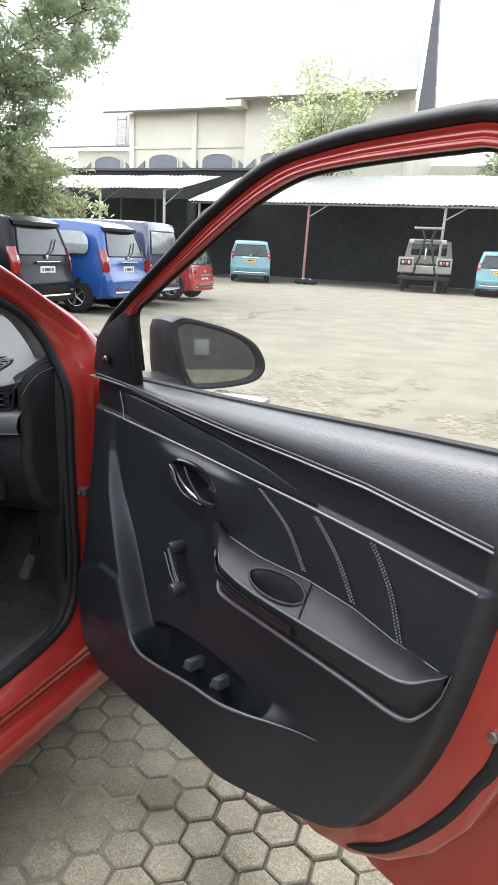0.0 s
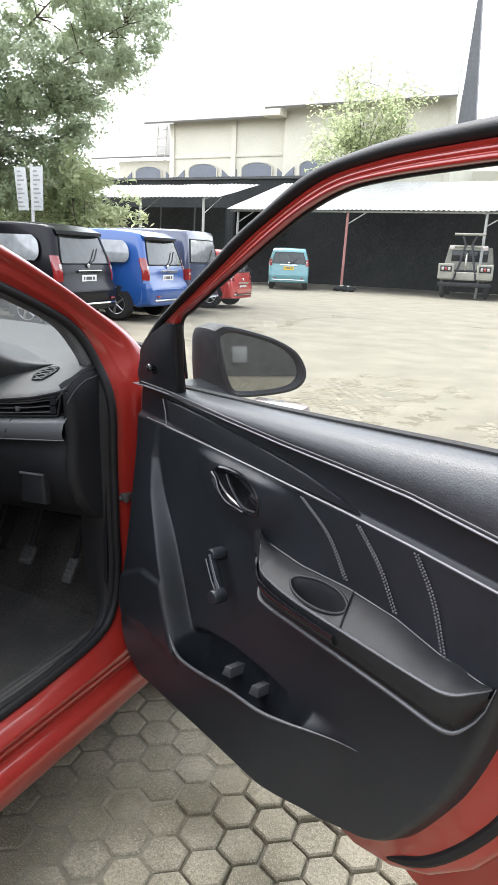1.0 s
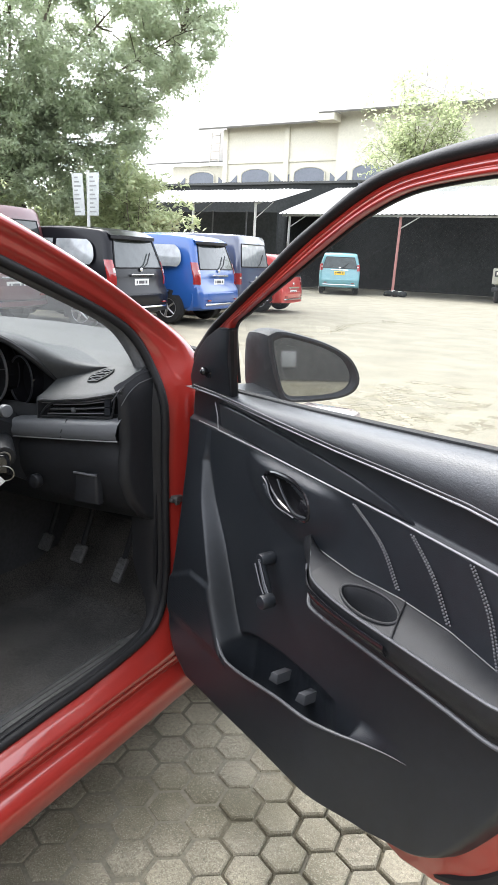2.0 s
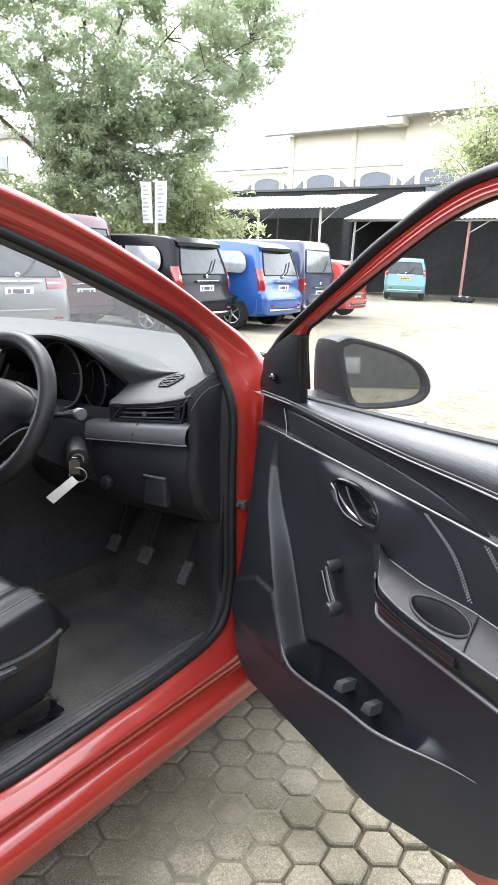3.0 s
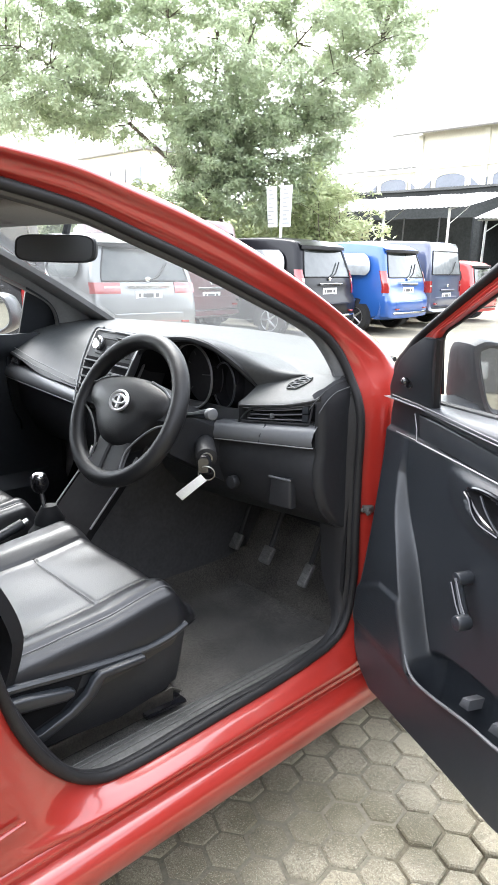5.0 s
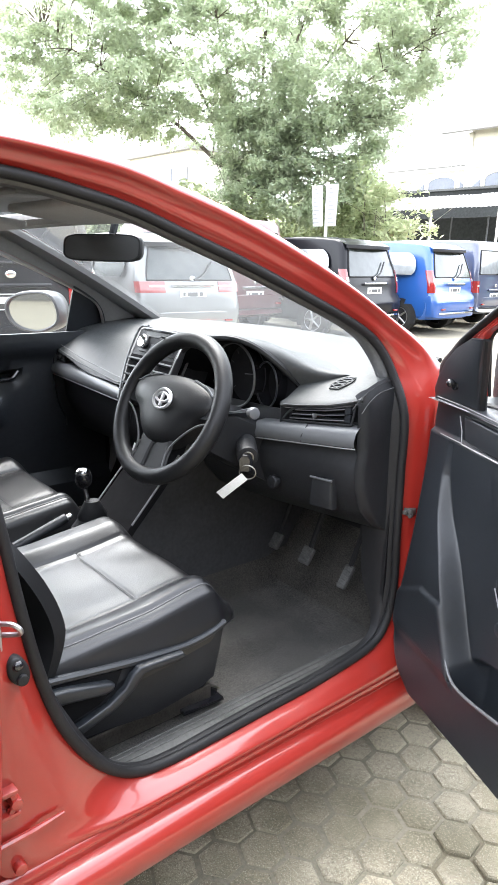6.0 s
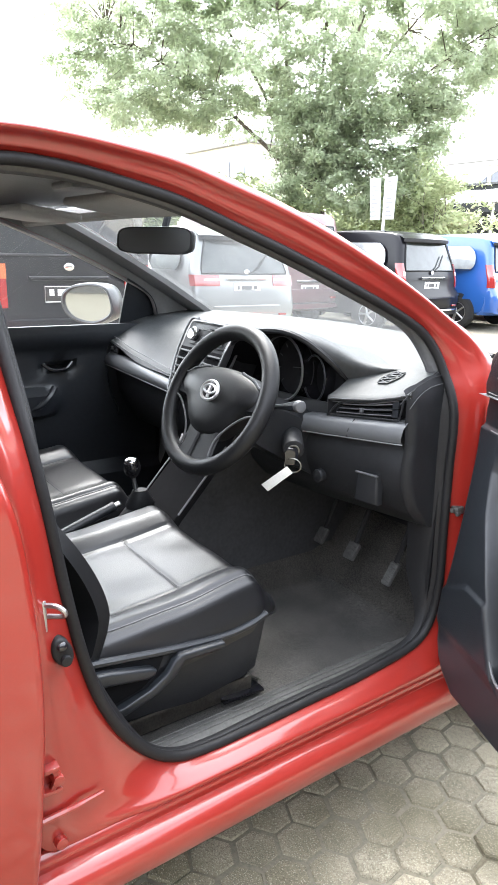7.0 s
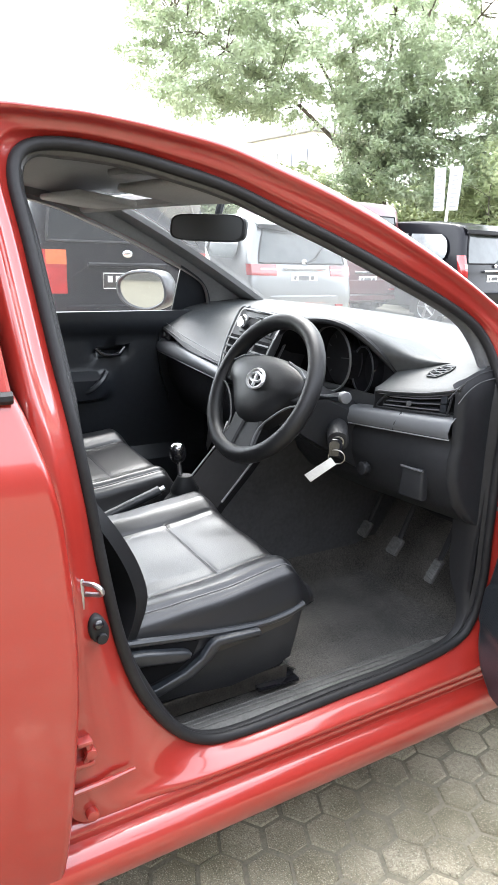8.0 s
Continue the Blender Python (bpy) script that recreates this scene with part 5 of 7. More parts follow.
# console between the seats
con = [[V(x, y, z) for x, z in ((-0.12, 0.30), (-0.115, zt - 0.02), (-0.10, zt), (0.10, zt), (0.115, zt - 0.02), (0.12, 0.30))] for y, zt in ((0.44, 0.88), (-0.20, 0.84), (-0.245, 0.735), (-0.31, 0.658), (-0.395, 0.566), (-0.425, 0.525), (-0.60, 0.50), (-0.95, 0.50))]
console = part("centre_console", loft(con, closed=False, caps=False), CONSIDE, sedan, "black centre console", 30)
console.data.materials.append(SHADEBLACK)
# shading by facing: lightened sides, sky-facing tops painted black
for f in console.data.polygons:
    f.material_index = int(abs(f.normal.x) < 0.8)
for sx in (-1, 1):
    part("console_line", tube([V(sx * 0.107, -0.242, 0.742), V(sx * 0.107, -0.312, 0.661), V(sx * 0.107, -0.400, 0.564)], 0.0030, 6), LINE, console, "chrome edge line")
part("tray_handle", tube(spline([(-0.049, -0.399, 0.552), (-0.025, -0.386, 0.552), (0.024, -0.394, 0.552), (0.058, -0.388, 0.552)], 16), [0.003, 0.004, 0.005, 0.006] + [0.006] * 8 + [0.006, 0.005, 0.004, 0.003], 8, flat=0.6), LINE, console, "pale edge of the console tray")
gear = part("gear_lever", merge(tube([V(0, -0.46, 0.50), V(0, -0.475, 0.60), V(0, -0.485, 0.66)], 0.007, 8)), CHROME, sedan, "gear lever with a black knob")
part("knob", ball((0, -0.488, 0.69), 0.024, 1, 1, 1.25, 20), GLOSSY, gear, "glossy black gear knob")
part("knob_cap", ball((0, -0.490, 0.708), 0.0215, 1, 1, 0.62, 18), CHROME, gear, "chrome cap")
part("boot", loft([[V(0.0 + r * math.cos(t), -0.465 + r * 1.2 * math.sin(t), z) for t in [2 * math.pi * k / 20 for k in range(20)]] for r, z in ((0.06, 0.505), (0.05, 0.535), (0.052, 0.545), (0.035, 0.57), (0.036, 0.58), (0.018, 0.62))]), LOWTRIM, gear, "black gear boot")
brake = part("parking_brake", tube(spline([(0.035, -0.80, 0.52), (0.035, -0.68, 0.56), (0.035, -0.56, 0.60)], 12), 0.014, 10), TRIM, sedan, "black parking brake lever")
part("button", disc_rod((0.035, -0.565, 0.598), (0.035, -0.545, 0.605), 0.008, 10), CHROME, brake)

# ---------------------------------------------------------------- steering wheel
BADGE = material("satin_silver", (0.62, 0.62, 0.63), 0.32, 0.6, 0.05, 10, 90)
WT = radians(27)
WC = V(0.354, -0.435, 0.951)
WYAW = radians(4)
WX = V(math.cos(WYAW), math.sin(WYAW), 0)
WN = V(math.sin(WYAW) * math.cos(WT), -math.cos(WYAW) * math.cos(WT), math.sin(WT))
WY = WN.cross(WX)


def sw(a, b, d=0.0):
    """A point of the steering wheel: a across, b up its face, d towards the driver."""
    return WC + WX * a + WY * b + WN * d


rim_path = [sw(0.169 * math.cos(t), 0.169 * math.sin(t)) for t in [2 * math.pi * k / 80 for k in range(80)]]
steer = part("steering_wheel", tube(rim_path, 0.0200, 16, True, up=tuple(WN)), GRIP, sedan, "black leather steering wheel with three spokes")
HUB = [(a * 1.14, b * 1.04) for a, b in [(-0.128, 0.040), (-0.10, 0.058), (-0.05, 0.070), (0.0, 0.074), (0.05, 0.070), (0.10, 0.058), (0.128, 0.040), (0.125, 0.008), (0.095, -0.018), (0.065, -0.058), (0.035, -0.082), (0.0, -0.088), (-0.035, -0.082), (-0.065, -0.058), (-0.095, -0.018), (-0.125, 0.008)]]
hs = spline([(a, b, 0) for a, b in HUB], 64, True)
part("airbag_cover", sheet([[sw(p.x * k, p.y * k, d) for p in hs] for k, d in ((1.03, -0.035), (1.01, -0.008), (0.98, 0.004), (0.9, 0.012), (0.6, 0.020), (0.3, 0.023), (0.02, 0.024))], wrap=True), GRIP, steer, "black hub pad")
for sx in (-1, 1):
    part("spoke", loft([[sw(sx * a, b + h, d + e) for h, e in ((0.026, 0.0), (0.021, 0.010), (-0.032, 0.008), (-0.038, 0.0), (-0.028, -0.012), (0.018, -0.012))] for a, b, d in ((0.10, 0.022, -0.006), (0.135, 0.024, -0.004), (0.155, 0.025, -0.002), (0.172, 0.026, 0.0))]), LOWTRIM, steer, "black spoke")
    part("spoke_trim", tube(spline([sw(sx * 0.158, -0.014, 0.004), sw(sx * 0.125, -0.026, 0.006), sw(sx * 0.088, -0.056, 0.006), sw(sx * 0.058, -0.098, 0.006), sw(sx * 0.060, -0.150, 0.006)], 20), 0.0026, 6), EDGE, steer, "satin spoke edge")
    part("spoke_trim", tube(spline([sw(sx * 0.06, 0.072, 0.004), sw(sx * 0.11, 0.060, 0.006), sw(sx * 0.135, 0.046, 0.006), sw(sx * 0.155, 0.046, 0.006)], 16), 0.0034, 6), SATIN, steer, "satin spoke edge")
    part("spoke", loft([[sw(sx * a + h, b, d + e) for h, e in ((-wd, 0.0), (-wd * 0.7, 0.009), (wd * 0.7, 0.009), (wd, 0.0), (0.0, -0.01))] for a, b, d, wd in ((0.030, -0.075, -0.004, 0.030), (0.032, -0.115, -0.004, 0.026), (0.036, -0.165, 0.0, 0.030))]), GRIP, steer, "black lower spoke")
part("spoke", loft([[sw(a + h, b, d + e) for h, e in ((-wd, 0.0), (-wd * 0.8, 0.006), (wd * 0.8, 0.006), (wd, 0.0), (0.0, -0.01))] for a, b, d, wd in ((0, -0.07, -0.006, 0.052), (0, -0.12, -0.005, 0.042), (0, -0.166, -0.002, 0.052))]), GRIP, steer, "black lower spoke bridge")
part("sticker", prism([(-0.088, -0.128), (-0.074, -0.128), (-0.077, -0.108), (-0.090, -0.106)], lambda u, v, w: sw(u, v, -0.012 + w), 0.002, 0.0005), WHITE, steer, "small white sticker")
part("badge", tube([sw(0.031 * math.cos(t), 0.010 + 0.023 * math.sin(t), 0.0285) for t in [2 * math.pi * k / 36 for k in range(36)]], 0.0036, 6, True), BADGE, steer, "plain chrome oval badge")
part("badge", tube([sw(0.022 * math.cos(t), 0.013 + 0.010 * math.sin(t), 0.0290) for t in [2 * math.pi * k / 30 for k in range(30)]], 0.0032, 6, True), BADGE, steer)
part("badge", prism([(-0.0035, -0.008), (0.0035, -0.008), (0.0035, 0.028), (-0.0035, 0.028)], lambda u, v, w: sw(u, v, 0.0265 + w), 0.005, 0.001), BADGE, steer)
part("column", loft([[WC + WN * d + V(hx, 0, hz) for hx, hz in ((-hw, -hh), (hw, -hh), (hw, hh * 0.6), (hw * 0.6, hh), (-hw * 0.6, hh), (-hw, hh * 0.6))] for d, hw, hh in ((-0.05, 0.045, 0.05), (-0.10, 0.06, 0.07), (-0.25, 0.07, 0.08), (-0.35, 0.075, 0.09))]), LOWTRIM, steer, "black steering column shroud")
for sx in (-1, 1):
    a = WC - WN * 0.085 + V(sx * 0.055, 0, 0.02)
    tip = V(0.145, 0.014, 0.028) if sx > 0 else V(-0.125, -0.02, 0.012)
    part("stalk", tube(spline([a, a + tip * 0.5 - V(0, 0.004, 0), a + tip], 12), [0.006] * 8 + [0.008, 0.010, 0.012, 0.012], 8), GLOSSY if sx < 0 else TRIM, steer, "black control stalk")
part("stalk_end", disc_rod(WC - WN * 0.085 + V(0.196, 0.014, 0.048), WC - WN * 0.085 + V(0.214, 0.010, 0.050), 0.0135, 16, 0.003), SATIN, steer, "grey end of the light stalk")
part("ignition", disc_rod((0.40, -0.24, 0.845), (0.472, -0.291, 0.832), 0.026, 24, 0.005), LOWTRIM, steer, "black ignition lock barrel")
part("lock_ring", tube([V(0.474, -0.293, 0.8315) + V(0.578, 0.816, 0) * 0.013 * math.cos(t) + V(0, 0, 0.013 * math.sin(t)) for t in [2 * math.pi * k / 24 for k in range(24)]], 0.0022, 6, True), STEEL, steer, "steel ring round the key slot")
keys = thing("car_key", (0.483, -0.301, 0.82), "car key in the ignition with a white paper tag", "key")
part("key_head", prism([(-0.012, -0.03), (0.012, -0.03), (0.014, 0.0), (0.006, 0.012), (-0.006, 0.012), (-0.014, 0.0)], lambda u, v, w: V(0.485 + u * 0.6, -0.304 + u * 0.8 - w, 0.832 + v), 0.008, 0.003), GLOSSY, keys, "black key head")
part("ring", tube([V(0.491 + 0.016 * math.cos(t), -0.307 + 0.012 * math.cos(t), 0.802 + 0.017 * math.sin(t)) for t in [2 * math.pi * k / 28 for k in range(28)]], 0.0016, 6, True), STEEL, keys, "steel key ring")
tag_a, tag_b = V(0.489, -0.313, 0.792), V(0.435, -0.349, 0.735)
td = (tag_b - tag_a).normalized()
ts = td.cross(V(0.83, -0.51, 0.2)).normalized()
part("paper_tag", prism([(0.0, -0.010), (0.082, -0.012), (0.084, 0.011), (0.0, 0.011)], lambda u, v, w: tag_a + td * u + ts * v + V(0.83, -0.51, 0.2) * w, 0.0015, 0.0004), WHITE, keys, "white paper tag")

# pedals
RUBPAD = material("dusty_pedal_rubber", (0.082, 0.082, 0.080), 0.6, 0, 0.5, 60, 260)
for nm, px, py, pz, w, h in (("clutch_pedal", 0.212, 0.052, 0.44, 0.019, 0.026), ("brake_pedal", 0.348, 0.052, 0.44, 0.021, 0.027), ("accelerator_pedal", 0.503, 0.055, 0.43, 0.015, 0.036)):
    m = Matrix.Translation((px, py, pz)) @ Matrix.Rotation(radians(-35), 4, "X")
    ped = part(nm, box(-w, w, -0.008, 0.008, -h, h, 0.006, m=m), RUBPAD, sedan, "black rubber " + nm.replace("_", " "))
    for k in range(5):
        z = lerp(-h * 0.75, h * 0.75, k / 4)
        part("rib", tube([m @ V(-w * 0.8, -0.009, z), m @ V(0, -0.010, z + 0.004), m @ V(w * 0.8, -0.009, z)], 0.0018, 6), RUBPAD, ped)
    part("arm", tube([V(px, py + 0.01, pz + 0.01), V(px, py + 0.06, pz + 0.12), V(px, py + 0.05, pz + 0.25)], 0.008, 6), DARK, ped)


# ---------------------------------------------------------------- seats
def cushion(cx, fy=-0.418, by=-0.98, half=0.262, top=0.590):
    """Seat cushion: flat centre with a cross seam, raised side rolls, rounded front."""
    rows = []
    for j in range(121):
        f = j / 120
        y = lerp(fy, by, f)
        nose = smooth(0.16, 0.0, f)
        row = []
        for i in range(121):
            s = lerp(-1, 1, i / 120)
            a = abs(s)
            x = cx + half * s * (1 - (0.10 if s > 0 else 0.12) * nose ** 2)
            seam_at = 0.62 if s > 0 else 0.50
            roll = (0.020 if s > 0 else 0.030) * smooth(seam_at - 0.08, seam_at + 0.18, a) * (1 - 0.8 * nose) - (0.020 * smooth(0.82, 0.94, a) + 0.050 * smooth(0.92, 1.0, a) ** 2) * (1 - 0.85 * nose)
            z = top - 0.050 * f + roll + 0.008 * smooth(0.5, 0.1, f) - 0.070 * nose ** 1.8
            z -= 0.004 * math.exp(-((a - seam_at) / 0.010) ** 2) * (1 - nose)
            z -= 0.005 * math.exp(-((a - 0.86) / 0.012) ** 2)
            z -= 0.003 * math.exp(-((f - 0.36) / 0.005) ** 2) * smooth(seam_at + 0.02, seam_at - 0.02, a)
            puff = math.sin(math.pi * (f / 0.36 if f < 0.36 else (f - 0.36) / 0.64))
            z += 0.004 * max(0.0, puff) ** 0.6 * smooth(seam_at + 0.02, seam_at - 0.2, a)
            z += 0.004 * noise.noise(V(x * 8, y * 8, 2.0)) + 0.0015 * noise.noise(V(x * 40, y * 15, 5.0)) * smooth(0.5, 0.9, a)
            row.append(V(x, y, z))
        lead, tail_ = row[0], row[-1]
        right = [V(cx + half * k * (1 - 0.10 * nose ** 2), y, tail_.z - d * (1 - 0.75 * nose)) for k, d in ((1.02, 0.018), (1.03, 0.045), (1.02, 0.085))]
        left = [V(cx - half * k * (1 - 0.12 * nose ** 2), y, lead.z - d * (1 - 0.75 * nose)) for k, d in ((1.02, 0.085), (1.03, 0.045), (1.02, 0.018))]
        rows.append(left + row + right)
    front = [[V(lerp(p.x, cx, 0.02), p.y + d, min(p.z, lerp(p.z, 0.482, g))) for p in rows[0]] for d, g in ((-0.08, 1.0), (-0.025, 0.9), (0.004, 0.5), (0.005, 0.2))]
    return sheet(front + rows), rows


def seat(cx, sgn, name):
    pad, lines = cushion(cx)
    base = part(name, pad, LEATHER, sedan, "black leather front seat with grey seams", 70)
    half = 0.262
    ridge = 3 + (112 if sgn > 0 else 8)
    part("seam", tube([row[ridge] + V(0, 0, 0.001) for row in lines[6::3]], 0.0018, 6), SEAM, base, "grey seat seam")
    for column in (100, 33):
        part("seam", tube([row[column] - V(0, 0, 0.0005) for row in lines[14::3]], 0.0016, 6), DARK, base, "black stitched seam")
    part("seam", tube([lines[43][k] - V(0, 0, 0.0005) for k in range(34, 101, 3)], 0.0016, 6), DARK, base, "black stitched seam")
    rows = []
    for i in range(41):
        f = i / 40
        y0, z = lerp(-0.90, -1.12, f), lerp(0.53, 1.14, f)
        row = []
        for j in range(33):
            s = lerp(-1, 1, j / 32)
            wd = half * lerp(1.04, 0.80, smooth(0.35, 1.0, f))
            fore = -0.825 - 1.1 * max(0.0, z - 0.62, 0.62 - z) ** 1.55
            y = lerp(y0, max(fore, y0), smooth(0.50, 0.80, abs(s))) - 0.03 * smooth(0.92, 1.0, abs(s)) ** 2
            row.append(V(cx + wd * s, y, z))
        rows.append(row)
    part("backrest", sheet(rows, 0.09), GRIP, base, "black leather backrest")
    part("headrest", box(cx - 0.12, cx + 0.12, -1.20, -1.12, 1.15, 1.32, 0.035, 4), LEATHER, base, "black leather headrest")
    return base


driver = seat(0.345, 1, "driver_seat")
passenger = seat(-0.345, 1, "passenger_seat")
# side cover of the driver's seat
cover = [(-0.462, 0.515), (-0.52, 0.503), (-0.581, 0.498), (-0.71, 0.511), (-0.86, 0.534), (-0.97, 0.545), (-0.97, 0.42), (-0.86, 0.385), (-0.797, 0.380), (-0.64, 0.362), (-0.535, 0.375), (-0.488, 0.391), (-0.475, 0.446)]
sc = part("seat_cover", prism(cover, lambda u, v, w: V(0.592 + w, u, v), 0.022, 0.008), LOWTRIM, driver, "black plastic seat side cover")
part("cover_rim", tube(spline([(0.611, -0.462, 0.517), (0.616, -0.51, 0.506), (0.616, -0.581, 0.500), (0.616, -0.71, 0.512), (0.616, -0.86, 0.534), (0.613, -0.96, 0.545)], 30), 0.008, 8, flat=1.0), TRIM, sc)
lever = [(-0.690, 0.506), (-0.587, 0.500), (-0.582, 0.491), (-0.587, 0.485), (-0.680, 0.488), (-0.703, 0.461), (-0.744, 0.435), (-0.811, 0.414), (-0.840, 0.410), (-0.842, 0.428), (-0.818, 0.434), (-0.760, 0.449), (-0.723, 0.472), (-0.706, 0.496)]
part("height_lever", prism(lever, lambda u, v, w: V(0.622 + w, u, v), 0.016, 0.005, 3), TRIM, driver, "black L-shaped seat height lever")
plate = [(-0.90, 0.527), (-0.844, 0.520), (-0.757, 0.499), (-0.746, 0.491), (-0.750, 0.481), (-0.766, 0.477), (-0.841, 0.490), (-0.90, 0.498)]
part("recline_lever", prism(plate, lambda u, v, w: V(0.622 + w, u, v), 0.018, 0.006, 3), TRIM, driver, "black flat recline lever")
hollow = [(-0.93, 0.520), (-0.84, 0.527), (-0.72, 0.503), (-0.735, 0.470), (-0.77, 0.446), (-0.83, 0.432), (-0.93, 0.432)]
# thin black plate on the cover, painting shade behind the lever
part("lever_shade", prism(hollow, lambda u, v, w: V(0.6125 + w, u, v), 0.004, 0.001), SHADEBLACK, driver, "flat black plate for the shade behind the lever")
for sx in (0.16, 0.545):
    part("seat_rail", box(sx - 0.02, sx + 0.02, -0.95, -0.46, 0.29, 0.335, 0.006), STEEL, driver, "steel seat rail")
    part("seat_rail", box(sx - 0.69 - 0.02, sx - 0.69 + 0.02, -0.95, -0.46, 0.29, 0.335, 0.006), STEEL, passenger)
part("seat_base", box(0.12, 0.575, -0.93, -0.47, 0.335, 0.46, 0.02), DARK, driver, "black seat base")
part("seat_base", box(-0.575, -0.12, -0.93, -0.47, 0.335, 0.46, 0.02), DARK, passenger)
part("adjust_bar", tube(spline([(0.20, -0.46, 0.315), (0.22, -0.41, 0.32), (0.48, -0.41, 0.32), (0.50, -0.46, 0.315)], 20), 0.006, 8), STEEL, driver, "steel seat adjusting bar")
part("rail_cap", merge(prism([(-0.555, 0.300), (-0.435, 0.292), (-0.430, 0.303), (-0.470, 0.330), (-0.505, 0.337)], lambda u, v, w: V(0.545 + w, u, v), 0.006, 0.002), prism([(-0.548, 0.296), (-0.435, 0.290), (-0.437, 0.298), (-0.548, 0.306)], lambda u, v, w: V(0.520 + w, u, v), 0.062, 0.003)), GLOSSY, driver, "black bracket at the end of the seat rail")
part("bracket_edge", tube([V(0.552, -0.556, 0.303), V(0.553, -0.507, 0.3385), V(0.553, -0.470, 0.3315), V(0.553, -0.430, 0.304)], 0.0024, 6), STEEL, driver, "worn steel edge of the bracket")
part("rail_bolt", disc_rod((0.556, -0.468, 0.300), (0.556, -0.468, 0.318), 0.008, 8, 0.002), STEEL, driver, "worn steel bolt")
part("rear_bench", box(-0.62, 0.62, -2.0, -1.5, 0.33, 0.60, 0.06, 4), LEATHER, sedan, "black rear bench")
part("rear_backrest", box(-0.62, 0.62, -2.12, -1.95, 0.55, 1.12, 0.06, 4), LEATHER, sedan)

# mirror, visors, striker and belt hardware
mm = Matrix.Translation((0.0, -0.405, 1.307)) @ Matrix.Rotation(radians(24), 4, "Z") @ Matrix.Rotation(radians(-6), 4, "X")
oblong = [(0.128 * math.copysign(abs(math.cos(t)) ** 0.38, math.cos(t)), 0.035 * math.copysign(abs(math.sin(t)) ** 0.5, math.sin(t))) for t in [2 * math.pi * k / 56 for k in range(56)]]
rv = part("rearview_mirror", sheet([[mm @ V(a * k, d, b * k) for a, b in oblong] for k, d in ((0.90, -0.012), (0.97, -0.014), (1.0, -0.010), (0.99, 0.0), (0.90, 0.016), (0.70, 0.028), (0.3, 0.034), (0.02, 0.035))], wrap=True), LOWTRIM, sedan, "black rear-view mirror")
bm = bmesh.new()
bm.faces.new([bm.verts.new(mm @ V(a * 0.93, -0.0128, b * 0.90)) for a, b in oblong])
part("mirror_glass", bm, SMOKE, rv, "dark mirror glass")
part("mirror_stem", tube([V(0, -0.385, 1.32), V(0, -0.37, 1.37), V(0, -0.37, 1.43)], 0.010, 8), TRIM, rv)
for sx in (-1, 1):
    part("sun_visor", box(-0.19, 0.19, -0.085, 0.085, -0.009, 0.009, 0.008, 3, m=Matrix.Translation((sx * 0.34, -0.63, 1.372)) @ Matrix.Rotation(radians(-7), 4, "X")), LINER, sedan, "grey folded sun visor")
part("roof_lamp", box(-0.07, 0.07, -0.66, -0.56, 1.418, 1.44, 0.008), PILLAR, sedan, "grey roof lamp")
part("striker", merge(tube(spline([(0.764, -1.000, 0.768), (0.780, -0.986, 0.769), (0.787, -0.977, 0.761), (0.781, -0.977, 0.751), (0.764, -0.995, 0.748)], 20), 0.0042, 8), box(0.762, 0.768, -1.007, -0.997, 0.722, 0.776, 0.003)), ALLOY, sedan, "worn steel door striker")
oval = [(-0.976 + 0.017 * math.cos(t) - 0.006 * math.sin(t), 0.680 + 0.026 * math.sin(t)) for t in [2 * math.pi * k / 24 for k in range(24)]]
sw_ = part("door_switch", prism(oval, lambda u, v, w: V(0.752 + w, u, v), 0.018, 0.006, 3), RUBBER, sedan, "black oval door light switch")
part("plunger", disc_rod((0.766, -0.973, 0.668), (0.777, -0.973, 0.668), 0.009, 14, 0.002), RUBBER, sw_)
part("plunger", ball((0.768, -0.978, 0.692), 0.010, 0.8, 1, 0.9, 12), GLOSSY, sw_)
# rear door hinge and pressed line on the lower pillar
part("door_hinge", merge(box(0.752, 0.786, -1.022, -0.996, 0.484, 0.493, 0.003), disc_rod((0.75, -1.0, 0.468), (0.790, -1.0, 0.468), 0.010, 8, 0.002), box(0.752, 0.788, -1.03, -0.994, 0.444, 0.454, 0.003), tube([V(0.778, -1.005, 0.49), V(0.782, -1.0, 0.47), V(0.780, -1.01, 0.448)], 0.006, 6)), RED, sedan, "red painted door hinge")
part("pressed_line", tube([V(0.776, -1.032, 0.392), V(0.774, -0.97, 0.392), V(0.768, -0.918, 0.392)], [0.006, 0.006, 0.003], 8), RED, sedan)
part("body_plug", disc_rod((0.76, -0.998, 0.335), (0.782, -0.998, 0.335), 0.011, 16, 0.003), RED, sedan, "round red body plug")
# scuff ribs on the sill cover
for x, z in ((0.653, 0.3455), (0.668, 0.3485), (0.684, 0.3500)):
    part("sill_rib", tube([V(x, lerp(-0.13, -0.84, k / 12), z) for k in range(13)], 0.0018, 6), SCUFF, sedan)

# ---------------------------------------------------------------- ground


